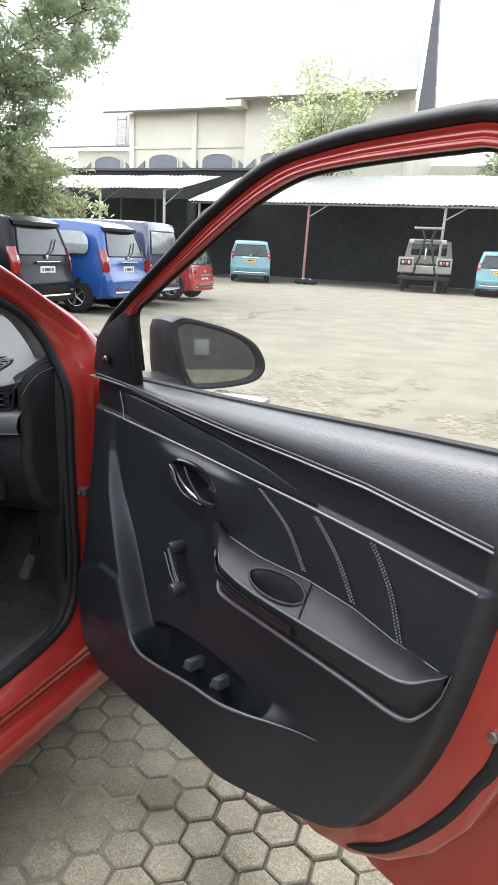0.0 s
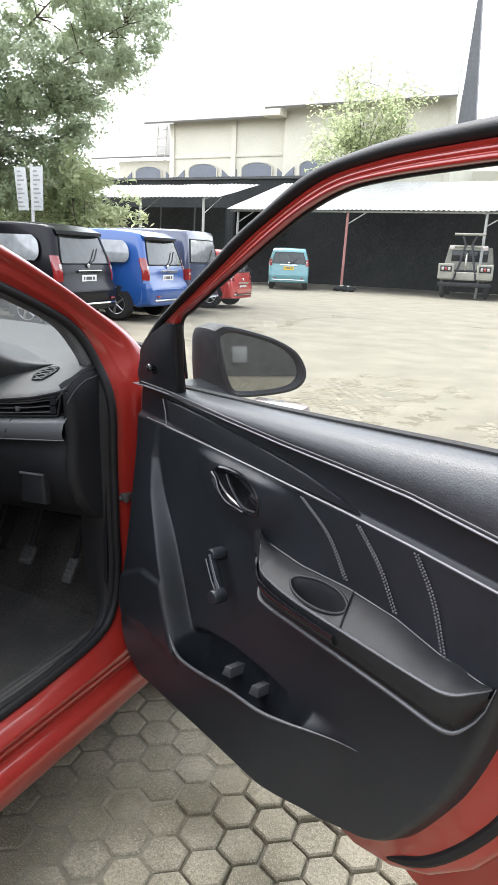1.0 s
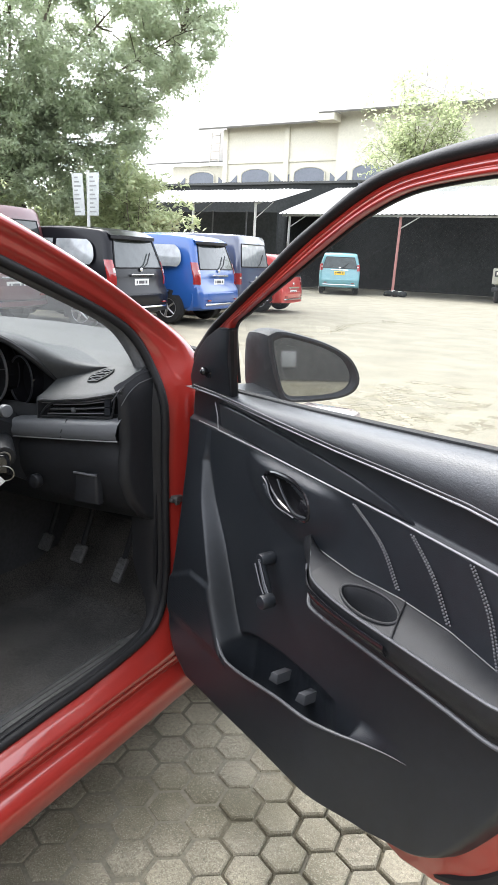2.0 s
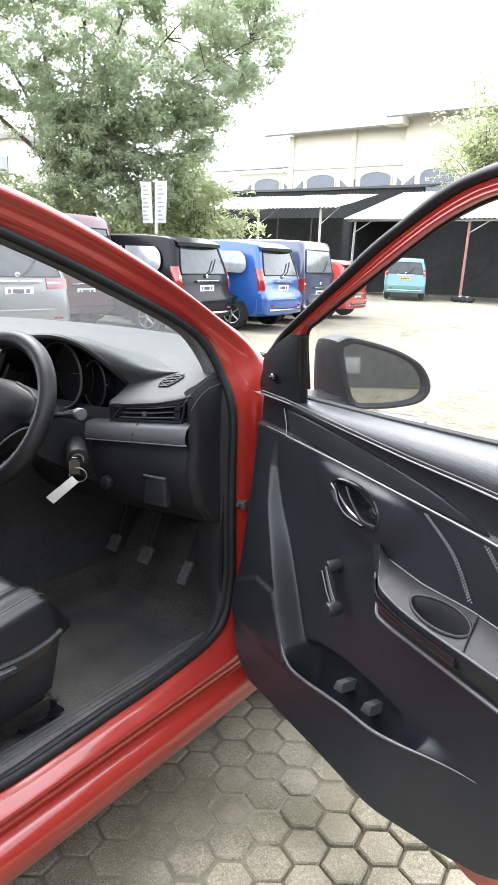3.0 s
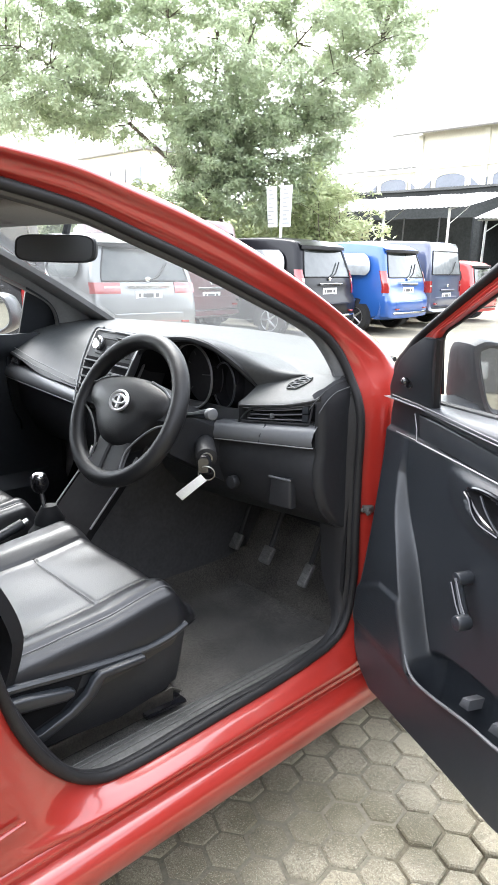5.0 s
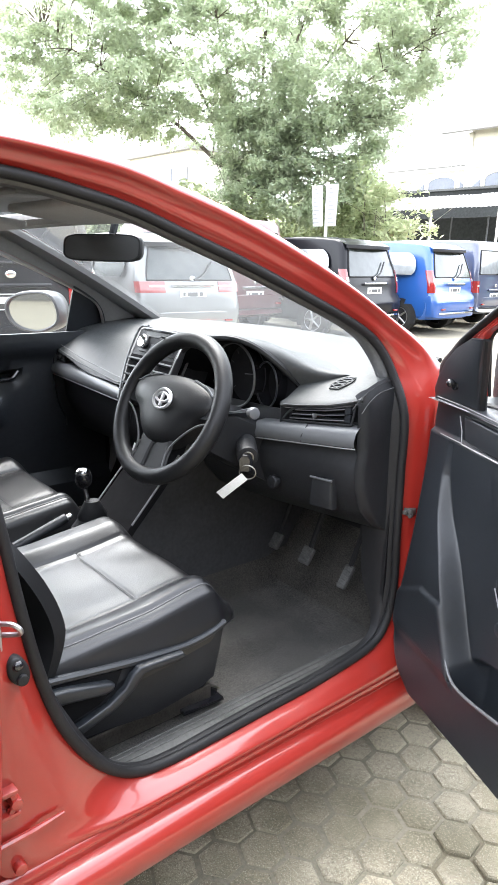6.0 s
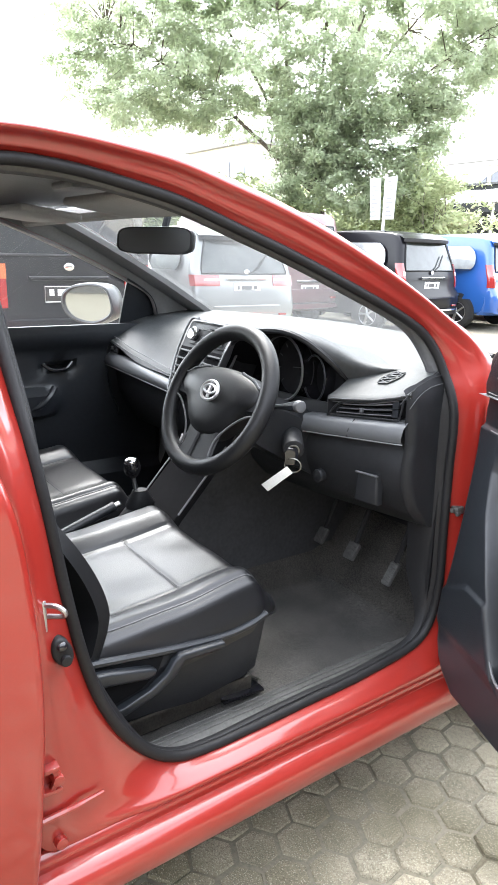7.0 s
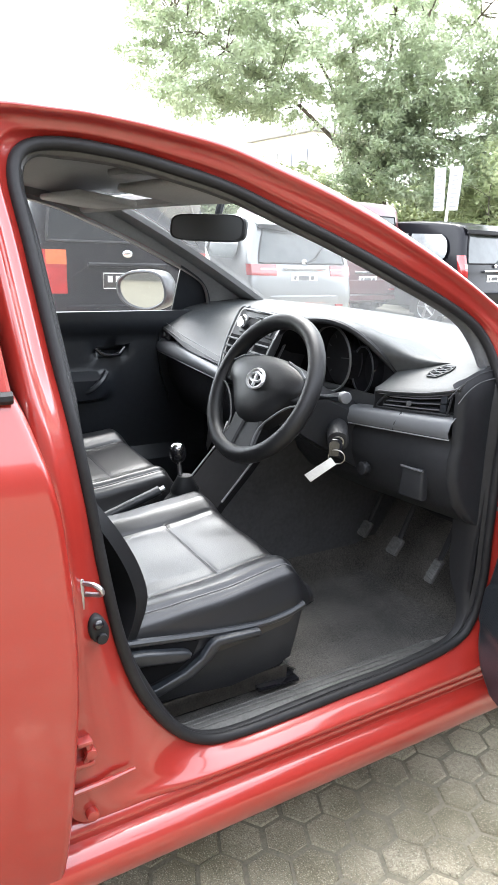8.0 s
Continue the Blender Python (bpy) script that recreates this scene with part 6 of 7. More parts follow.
def paver_material(name, islands):
    """Grey-brown concrete with pale and dark aggregate, stained by dirt and moss."""
    m = material(name, (0.178, 0.161, 0.118) if islands else (0.250, 0.225, 0.163), 0.9, 0, 0.42, 5, 110, bump=0.0, objvar=0 if islands else 0.10, island=0.22 if islands else 0, spread=0.26)
    nt = m.node_tree
    b = nt.nodes["Principled BSDF"]
    at = nt.nodes.new("ShaderNodeNewGeometry").outputs["Position"]
    base = b.inputs["Base Color"].links[0].from_socket

    def over(factor, tone, low, high, amount):
        fac, mix = nt.nodes.new("ShaderNodeMapRange"), nt.nodes.new("ShaderNodeMix")
        fac.inputs["From Min"].default_value, fac.inputs["From Max"].default_value = low, high
        fac.inputs["To Max"].default_value = amount
        mix.data_type = "RGBA"
        mix.inputs[7].default_value = (*tone, 1)
        nt.links.new(factor, fac.inputs["Value"])
        nt.links.new(fac.outputs[0], mix.inputs[0])
        nt.links.new(base, mix.inputs[6])
        return mix.outputs[2]

    def grain(scale, detail):
        n = nt.nodes.new("ShaderNodeTexNoise")
        n.inputs["Scale"].default_value, n.inputs["Detail"].default_value = scale, detail
        nt.links.new(at, n.inputs["Vector"])
        return n.outputs["Fac"]

    stain, chips = grain(3.4, 6.0), grain(330.0, 2.0)
    base = over(stain, (0.118, 0.104, 0.060), 0.44, 0.66, 0.80)
    base = over(chips, (0.46, 0.43, 0.33), 0.58, 0.66, 0.25 if islands else 0.6)
    base = over(chips, (0.085, 0.078, 0.055), 0.42, 0.34, 0.6)
    nt.links.new(base, b.inputs["Base Color"])
    bp = nt.nodes.new("ShaderNodeBump")
    bp.inputs["Strength"].default_value, bp.inputs["Distance"].default_value = 0.9, 0.0025
    nt.links.new(chips, bp.inputs["Height"])
    nt.links.new(bp.outputs[0], b.inputs["Normal"])
    return m


PAVE = paver_material("grey_concrete_paver", False)
PAVE_FAR = paver_material("grey_concrete_pavers", True)
EARTH = material("dusty_sandy_ground", (0.166, 0.151, 0.112), 0.95, 0, 0.34, 1.6, 120, bump=0.7, bump_scale=170)

bm = bmesh.new()
bmesh.ops.create_grid(bm, x_segments=4, y_segments=4, size=400)
for v in bm.verts:
    v.co.z = -0.017
ground = structure("ground", bm, EARTH, "dusty grey yard of worn pavers")
PITCH, PANG, PORIG = 0.0998, radians(7.1), V(1.1007, -0.0552, 0)


# ---------------------------------------------------------------- parked cars
def paint(name, color, metal=0.0, coat=1.0, spec=0.5):
    return material(name, color, 0.28, metal, 0.05, 2, 300, coat=coat, spec=spec)


MPV_SIDE = [(-0.10, 0.30), (0.0, 0.38), (0.03, 0.50), (0.01, 0.66), (-0.05, 0.72), (-0.05, 0.86), (-0.09, 1.02), (-0.20, 1.38), (-0.27, 1.58), (-0.42, 1.65), (-1.2, 1.69), (-2.2, 1.64), (-2.6, 1.52),
            (-3.15, 1.10), (-3.8, 0.93), (-4.08, 0.76), (-4.14, 0.50), (-4.05, 0.30), (-3.0, 0.26), (-1.5, 0.26)]


def parked_car(name, label, at, rz, col, L=4.14, W=1.66, H=1.69, side=MPV_SIDE, glass=TINT, sideglass=PALEGLASS, lamp=(0.725, 0.80, 0.77, 1.17),
               plate=PLATE, plate_z=0.80, spoiler=True, chrome=True, boxy=0.0, wheel_r=0.30, tall_lamp=True, stripe=None, wiper=True):
    """A parked car in its own frame: the tail at x = 0, the nose towards -x."""
    kz, kx = H / 1.69, L / 4.14
    prof = spline([(x * kx, 0, z * kz) for x, z in side], 80, True)
    beltz, half = 1.02 * kz, W / 2
    m = Matrix.Translation(at) @ Matrix.Rotation(radians(rz), 4, "Z")
    root = thing(name, (0, 0, 0), label, "car", "cars parked in the yard")

    def hw(z):
        lo = 1 - 0.05 * smooth(0.55 * kz, 0.25 * kz, z)
        return half * lo * (1 - (0.17 - 0.10 * boxy) * smooth(beltz, H, z))

    def tail_x(z):
        rows = [(p.z, p.x) for p in prof if p.x > -0.6 * kx and p.z > 0.34 * kz]
        rows.sort()
        return table(z, rows)

    rings = []
    for k, inset in ((-1, 0.10), (-0.985, 0.045), (-0.95, 0.015), (-0.85, 0.0), (-0.45, -0.015), (0, -0.02), (0.45, -0.015), (0.85, 0.0), (0.95, 0.015), (0.985, 0.045), (1, 0.10)):
        ring = []
        for p in prof:
            cx, cz = lerp(-0.1, -L + 0.1, 0.5), 0.75 * kz
            x, z = p.x + (inset if p.x < cx else -inset), p.z + (inset if p.z < cz else -inset) * 0.6
            ring.append(V(x, k * hw(p.z), z))
        rings.append(ring)
    body = part("body", loft(rings), col, root, angle=45)
    sgn_tail = lambda y, z, d: V(tail_x(z) - table(abs(y) / hw(z), ((0, -0.02), (0.45, -0.015), (0.85, 0.0), (0.95, 0.015), (0.985, 0.045), (1.0, 0.10))) + d, y, z)
    # tailgate glass
    z0, z1 = 1.05 * kz, 1.50 * kz
    gl = []
    for i in range(9):
        z = lerp(z0, z1, i / 8)
        w = hw(z) * lerp(0.84, 0.80, i / 8)
        gl.append([sgn_tail(lerp(-w, w, j / 12), z, 0.010) for j in range(13)])
    part("rear_window", sheet(gl, 0.008), glass, body, "tailgate window")
    gasket = [r[0] for r in gl] + gl[-1][1:-1] + [r[-1] for r in gl[::-1]] + gl[0][1:-1][::-1]
    part("window_gasket", tube(gasket, 0.012, 6, True), RUBBER, body)
    # side glass
    for sg in (-1, 1):
        for xa, xb, xc, xd in ((-0.40, -1.25, -1.25, -0.52), (-1.33, -2.12, -2.05, -1.33), (-2.2, -3.0, -2.55, -2.15)):
            rows = []
            for i in range(9):
                z = lerp(1.08 * kz, 1.48 * kz, i / 8)
                bow = 0.9 * abs(i / 8 - 0.5) ** 3 * (1 - boxy)
                xl, xr = (lerp(xa, xd, i / 8) - bow * (xa > -0.5)) * kx, lerp(xb, xc, i / 8) * kx
                rows.append([V(lerp(xl, xr, j / 5), sg * (hw(z) + 0.006), z) for j in range(6)])
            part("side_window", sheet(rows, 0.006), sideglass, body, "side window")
        part("side_moulding", tube([V(x * kx, sg * (hw(0.62 * kz) + 0.004), 0.62 * kz) for x in (-0.7, -2.0, -3.2)], 0.018, 6), col, body)
    # lamps
    ya, yb, za, zb = lamp
    for sg in (-1, 1):
        rows = []
        for i in range(7):
            z = lerp(za, zb, i / 6) * kz
            outer = hw(z) + 0.004
            rows.append([sgn_tail(sg * lerp(ya, 0.80, j / 3) * half / 0.83, z, 0.014) for j in range(4)] + [V(tail_x(z) - 0.07, sg * outer, z), V(tail_x(z) - 0.10, sg * outer, z)])
        lm = part("tail_lamp", sheet(rows, 0.02), LAMPRED, root, "red tail lamp")
        zc = lerp(za, zb, 0.4) * kz
        part("clear_lens", sheet([[p + V(0.006, 0, 0) for p in r[:3]] for r in (rows[4:7] if name == "black_van" else rows[3:5])], 0.004), LAMPAMBER if name == "black_van" else LAMPCLEAR, lm)
    # plate, garnish, bumper, wiper
    pz = plate_z * kz
    pl = part("number_plate", prism([(-0.215, pz - 0.07), (0.215, pz - 0.07), (0.215, pz + 0.07), (-0.215, pz + 0.07)], lambda u, v, w: V(tail_x(pz) + 0.012 + w, u, v), 0.012, 0.003), plate, root, "rear number plate")
    if plate is PLATEBLACK:
        part("plate_border", tube([V(tail_x(pz) + 0.026, u, v) for u, v in ((-0.207, pz - 0.062), (0.207, pz - 0.062), (0.207, pz + 0.062), (-0.207, pz + 0.062))], 0.004, 4, True), WHITE, pl)
    for k, (a, b) in enumerate(((-0.17, -0.13), (-0.10, 0.07), (0.10, 0.16))):
        part("plate_mark", prism([(a, pz - 0.012), (b, pz - 0.012), (b, pz + 0.040), (a, pz + 0.040)], lambda u, v, w: V(tail_x(pz) + 0.0245 + w, u, v), 0.001, 0.0), WHITE if plate is PLATEBLACK else EDGE, pl)
    part("garnish", tube([sgn_tail(y, pz + 0.13, 0.03) for y in (-0.34, -0.15, 0.15, 0.34)], 0.02, 8), CHROME if chrome else col, root, "strip above the plate")
    part("badge", ball(sgn_tail(0, pz + 0.22, 0.03), 0.045, 0.3, 1.0, 0.75, 14), CHROME, root, "plain silver badge")
    bump = [[V(tail_x(0.5 * kz) - 0.06 - 0.25 * (abs(y) / half) ** 6 + d, y, z) for y in [lerp(-half * 0.99, half * 0.99, j / 16) for j in range(17)]] for z, d in ((0.28 * kz, -0.02), (0.36 * kz, 0.06), (0.50 * kz, 0.10), (0.60 * kz, 0.09), (0.645 * kz, 0.02))]
    part("rear_bumper", sheet(bump, 0.02), col, root, "rear bumper")
    part("bumper_insert", tube([V(tail_x(0.5 * kz) + 0.035 - 0.1 * (abs(y) / half) ** 6, y, 0.40 * kz) for y in [lerp(-half * 0.8, half * 0.8, j / 12) for j in range(13)]], 0.02, 6), CHROME if chrome else DARK, root)
    for sg in (-1, 1):
        part("reflector", box(-0.01, 0.02, sg * half * 0.68 - 0.06, sg * half * 0.68 + 0.06, 0.46 * kz, 0.49 * kz, 0.004, m=Matrix.Translation((tail_x(0.5 * kz) + 0.035, 0, 0))), LAMPRED, root)
    if spoiler:
        sp = [[V(-0.11 * kx - 0.40 * f - 0.10 * abs(s) ** 3, s * hw(1.58 * kz) * 0.93, (1.555 + 0.075 * f + t) * kz) for f, t in ((0.0, -0.030), (0.0, 0.006), (0.4, 0.040), (1.0, 0.040))] for s in [lerp(-1, 1, j / 12) for j in range(13)]]
        lid = part("roof_spoiler", sheet(sp, 0.02), col, root, "roof spoiler")
        part("spoiler_underside", sheet([[r[0] + V(0.004, 0, -0.02), r[0] + V(0.006, 0, 0.012), r[1] + V(0.004, 0, -0.004)] for r in sp], 0.01), DARK, lid, "black spoiler edge")
    if wiper:
        part("wiper", tube([sgn_tail(0.02, 1.05 * kz, 0.05), sgn_tail(0.18, 1.12 * kz, 0.05), sgn_tail(0.36, 1.30 * kz, 0.045)], 0.012, 6), RUBBER, root, "black rear wiper")
    for wx in (-0.72 * kx, -3.30 * kx):
        for sg in (-1, 1):
            w = wheel_local(wx, sg * (half - 0.11), sg, wheel_r, 0.19, root)
            arch = [V(wx + (wheel_r + 0.05) * math.cos(t), sg * (hw(0.5 * kz) + 0.002), wheel_r + (wheel_r + 0.05) * math.sin(t)) for t in [math.pi * k / 16 for k in range(17)]]
            part("arch_gap", prism([(wx + (wheel_r + 0.055) * math.cos(t), wheel_r + (wheel_r + 0.055) * math.sin(t)) for t in [math.pi * (k - 1.5) / 15 for k in range(19)]], lambda u, v, d: V(u, sg * (hw(0.4 * kz) - 0.02 + d), v), 0.024, 0.0), DARK, root, "dark wheel arch")
    root.matrix_basis = m
    return root


def wheel_local(x, y, sgn, r, w, root):
    prof = [(-0.5, 0.62), (-0.5, 0.9), (-0.38, 0.99), (0, 1.0), (0.38, 0.99), (0.5, 0.9), (0.5, 0.62), (0.3, 0.6), (-0.3, 0.6)]
    rings = [[V(x + r * b * math.cos(t), y + a * w, r + r * b * math.sin(t)) for a, b in prof] for t in [2 * math.pi * k / 28 for k in range(29)]]
    tyre = part("wheel", sheet(rings, wrap=True), TYRE, root, "black tyre on a silver rim")
    bits = [tube([V(x + r * 0.6 * math.cos(t), y + sgn * w * 0.45, r + r * 0.6 * math.sin(t)) for t in [2 * math.pi * k / 24 for k in range(24)]], r * 0.04, 6, True)]
    for k in range(5):
        t = 2 * math.pi * k / 5 + 0.6
        bits.append(tube([V(x, y + sgn * w * 0.46, r), V(x + r * 0.6 * math.cos(t), y + sgn * w * 0.46, r + r * 0.6 * math.sin(t))], [r * 0.12, r * 0.09], 6, flat=0.6))
    part("rim", merge(*bits), ALLOY, tyre, "silver spoked rim")
    part("brake_drum", disc_rod((x, y + sgn * w * 0.1, r), (x, y + sgn * w * 0.3, r), r * 0.58, 20), DARK, tyre)
    return tyre


BLACKP, BLUEP = paint("black_car_paint", (0.006, 0.006, 0.008), 0, 0.12, 0.16), paint("blue_car_paint", (0.016, 0.075, 0.27), 0, 0.7)
SILVERP, WHITEP = paint("silver_car_paint", (0.17, 0.175, 0.175), 0.3), paint("white_car_paint", (0.75, 0.75, 0.74))
SLATEP, MAROONP = paint("slate_blue_car_paint", (0.045, 0.055, 0.10)), paint("maroon_car_paint", (0.095, 0.032, 0.036), 0, 0.5)
REDP, TEALP = paint("faded_red_car_paint", (0.45, 0.035, 0.03)), paint("teal_car_paint", (0.105, 0.27, 0.30))
HATCH = [(-0.10, 0.28), (0.0, 0.38), (0.02, 0.55), (-0.02, 0.80), (-0.06, 1.0), (-0.16, 1.30), (-0.26, 1.56), (-0.5, 1.66), (-1.3, 1.69), (-2.1, 1.60), (-2.9, 1.12), (-3.7, 0.98), (-4.08, 0.80), (-4.14, 0.5), (-4.05, 0.30), (-3.0, 0.26), (-1.5, 0.26)]
BOXY = [(-0.06, 0.30), (0.0, 0.40), (0.03, 0.55), (0.0, 0.72), (-0.01, 1.02), (-0.06, 1.40), (-0.10, 1.60), (-0.20, 1.67), (-1.2, 1.69), (-2.4, 1.66), (-2.65, 1.58), (-3.1, 1.08), (-3.9, 0.98), (-4.10, 0.85), (-4.14, 0.5), (-4.05, 0.30), (-3.0, 0.26), (-1.5, 0.26)]

parked_car("black_van", "black boxy van with tall red tail lamps and a black plate", (-4.0, 0.86, 0), 0, BLACKP, 4.4, 1.58, 1.95, BOXY, TINT, TINT, (0.54, 0.80, 0.69, 0.99), PLATEBLACK, 0.78, False, False, 0.8)
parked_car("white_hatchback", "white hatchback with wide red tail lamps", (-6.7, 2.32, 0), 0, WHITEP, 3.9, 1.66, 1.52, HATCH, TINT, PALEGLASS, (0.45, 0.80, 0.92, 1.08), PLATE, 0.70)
parked_car("silver_wagon", "silver wagon with a white rear plate", (-6.1, 4.18, 0), 0, SILVERP, 4.2, 1.66, 1.60, HATCH, GREYGLASS, GREYGLASS, (0.44, 0.80, 0.88, 1.03), PLATE, 0.84)
parked_car("maroon_van", "dull maroon van with small orange lamps", (-7.5, 6.42, 0), 7, MAROONP, 4.2, 1.70, 1.95, BOXY, GREYGLASS, TINT, (0.68, 0.80, 0.60, 0.82), PLATE, 0.60, False, True, 0.7)
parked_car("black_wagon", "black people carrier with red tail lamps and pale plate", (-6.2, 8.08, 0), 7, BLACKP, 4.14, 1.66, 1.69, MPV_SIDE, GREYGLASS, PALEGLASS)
parked_car("blue_wagon", "bright blue people carrier with silver bumper tubes", (-6.05, 10.23, 0), 7, BLUEP, 4.14, 1.66, 1.69, MPV_SIDE, GREYGLASS)
parked_car("slate_van", "slate blue boxy van with a tall rear window", (-6.5, 12.25, 0), 7, SLATEP, 4.3, 1.67, 1.78, BOXY, PALEGLASS, PALEGLASS, (0.70, 0.80, 0.70, 0.92), PLATE, 0.62, False, False, 0.7)
parked_car("red_hatchback", "small faded red hatchback with dark windows", (-6.75, 14.55, 0), 7, REDP, 3.4, 1.50, 1.42, HATCH, TINT, TINT, (0.62, 0.80, 0.80, 1.0), PLATE, 0.58)
parked_car("teal_taxi", "teal taxi wagon with a yellow plate under the carport", (-10.4, 25.4, 0), -66, TEALP, 4.14, 1.66, 1.69, MPV_SIDE, GREYGLASS, PALEGLASS, (0.70, 0.80, 0.96, 1.22), PLATEYELLOW, 0.86, False)
parked_car("teal_taxi", "teal taxi wagon with a yellow plate under the carport", (-0.7, 26.6, 0), -84, TEALP, 4.14, 1.66, 1.69, MPV_SIDE, GREYGLASS, PALEGLASS, (0.70, 0.80, 0.96, 1.22), PLATEYELLOW, 0.86, False)

# old tow truck under the carport
TRUCKP = material("chalky_cream_paint", (0.27, 0.26, 0.215), 0.6, 0, 0.3, 3, 40)
truck = thing("tow_truck", (0, 0, 0), "old cream tow truck with a small crane frame", "truck")
part("rear_body", box(-0.95, 0.95, 0.05, 2.3, 0.70, 1.02, 0.05, 3), TRUCKP, truck, "cream rear body")
part("deck", box(-0.9, 0.9, 0.1, 2.28, 1.02, 1.10, 0.02), DARK, truck, "dark deck")
part("cab", loft([[V(x * s, y, z) for x, z in ((-0.95, 0.7), (0.95, 0.7), (0.98, 1.3), (0.85, 2.0), (-0.85, 2.0), (-0.98, 1.3))] for y, s in ((2.3, 1), (2.4, 1.0), (3.7, 1.0), (3.9, 0.96))]), TRUCKP, truck, "cream cab")
part("cab_window", box(-0.72, 0.72, 2.285, 2.31, 1.42, 1.88, 0.02), TINT, truck, "dark cab window")
part("rear_bumper", box(-1.0, 1.0, -0.12, 0.0, 0.46, 0.62, 0.03), DARK, truck, "dark bumper bar")
for sg in (-1, 1):
    pod = part("lamp_box", box(sg * 0.72 - 0.30, sg * 0.72 + 0.30, -0.06, 0.34, 0.74, 1.32, 0.03, 3), TRUCKP, truck, "cream lamp housing")
    part("lamp_panel", box(sg * 0.72 - 0.22, sg * 0.72 + 0.22, -0.085, -0.062, 1.02, 1.24, 0.01), DARK, pod, "dark lamp panel")
    for q in (-0.12, 0.0, 0.12):
        part("lens", box(sg * 0.72 + q - 0.045, sg * 0.72 + q + 0.045, -0.098, -0.087, 1.07, 1.19, 0.008), LAMPRED if q == 0 else LAMPCLEAR, pod)
    part("crane_leg", tube([V(sg * 0.42, -0.05, 0.72), V(sg * 0.26, 0.3, 1.35), V(sg * 0.12, 0.6, 2.05), V(sg * 0.28, 0.7, 2.42)], 0.045, 8), DARK, truck, "steel crane leg")
    part("side_lamp", box(sg * 0.62 - 0.10, sg * 0.62 + 0.10, 0.55, 0.66, 1.85, 2.02, 0.02), LAMPCLEAR, truck)
    for wy in (0.6, 3.3):
        bits = part("wheel", tube([V(sg * 0.82, wy + 0.27 * math.cos(t), 0.38 + 0.27 * math.sin(t)) for t in [2 * math.pi * k / 24 for k in range(24)]], 0.11, 8, True), TYRE, truck, "black tyre")
        part("rim", disc_rod((sg * 0.78, wy, 0.38), (sg * 0.86, wy, 0.38), 0.19, 18, 0.01), STEEL, bits)
for z, w in ((1.98, 0.60), (2.44, 0.58)):
    part("crane_bar", tube([V(-w, 0.7, z), V(w, 0.7, z)], 0.05, 8), TRUCKP, truck, "pale cross bar")
part("tow_hook", tube(spline([(0, 0.3, 1.7), (0, -0.2, 1.6), (0, -0.3, 1.3), (0.0, -0.25, 1.1)], 16), 0.035, 8), STEEL, truck, "steel tow boom")
truck.matrix_basis = Matrix.Translation((-3.5, 26.6, 0)) @ Matrix.Rotation(radians(8), 4, "Z")

# ---------------------------------------------------------------- carports
SHEET = material("weathered_corrugated_steel", (0.27, 0.27, 0.258), 0.5, 0.15, 0.3, 0.8, 14, bump=0.2, bump_scale=60)
POSTW = material("pale_grey_post_paint", (0.42, 0.42, 0.40), 0.6, 0, 0.3, 4, 60)
POSTR = material("faded_red_post_paint", (0.43, 0.19, 0.17), 0.55, 0, 0.4, 4, 60)
SLATE = material("dark_roof_edge", (0.075, 0.078, 0.082), 0.6, 0, 0.2, 0.5, 8)
NET = material("black_shade_net", (0.030, 0.032, 0.032), 0.95, 0, 0.35, 0.4, 9, spec=0.1)


def corrugated(x0, x1, y0, y1, z0, z1, pitch=0.20, amp=0.02):
    n = int((x1 - x0) / pitch * 4)
    rows = []
    for j in range(7):
        f = j / 6
        rows.append([V(lerp(x0, x1, i / n), lerp(y0, y1, f), lerp(z0, z1, f) + amp * math.sin(i * math.pi / 2) + 0.03 * noise.noise(V(i * 0.05, f * 3, z0))) for i in range(n + 1)])
    return sheet(rows, 0.006)


big = thing("carport", (-5, 30, 0), "open steel carport with a pale corrugated roof", "carport")
part("roof", corrugated(-14.6, 12.0, 27.4, 33.5, 3.32, 5.05), SHEET, big, "pale corrugated steel roof")
for px in (-14.2, -8.9, -3.2, 2.4, 8.0):
    part("post", tube([V(px + 0.08, 27.7, 3.3), V(px, 27.7, 0)], 0.055, 10), POSTR if px == -8.9 else POSTW, big, "slim steel post")
    part("brace", tube([V(px + 0.06, 27.7, 2.75), V(px + 0.95, 27.7, 3.28)], 0.025, 6), POSTW, big)
    part("rafter", tube([V(px, 27.5, 3.24), V(px, 33.4, 4.95)], 0.05, 6), POSTW, big)
part("beam", tube([V(-14.5, 27.65, 3.27), V(12, 27.65, 3.27)], 0.045, 6), POSTW, big)
part("back_wall", box(-14.6, 12.0, 33.5, 33.7, 0, 5.0, 0.01), NET, big, "black netting wall")
part("side_wall", box(-14.75, -14.6, 28.3, 33.5, 0, 3.6, 0.01), NET, big, "black netting wall")
small = thing("carport", (-16, 24, 0), "older carport with a corrugated roof and black netting", "carport")
part("roof", corrugated(-21.0, -12.2, 22.6, 26.0, 3.41, 4.22), SHEET, small, "weathered corrugated steel roof")
part("upper_roof", corrugated(-30.9, -13.6, 34.2, 36.6, 5.38, 5.78), NET, small, "dark rusty roof behind")
part("upper_wall", box(-30.9, -13.8, 34.3, 34.4, 0, 5.4, 0.0), NET, small, "black netting wall")
for px in (-20.8, -18.6, -16.0, -13.0):
    part("post", tube([V(px, 22.8, 3.4), V(px, 22.8, 0)], 0.05, 8), POSTW, small, "slim steel post")
    part("truss", merge(tube([V(px, 22.8, 3.35), V(px, 26, 4.12)], 0.03, 6), tube([V(px, 22.8, 2.8), V(px, 24.2, 3.55)], 0.02, 6)), POSTW, small)
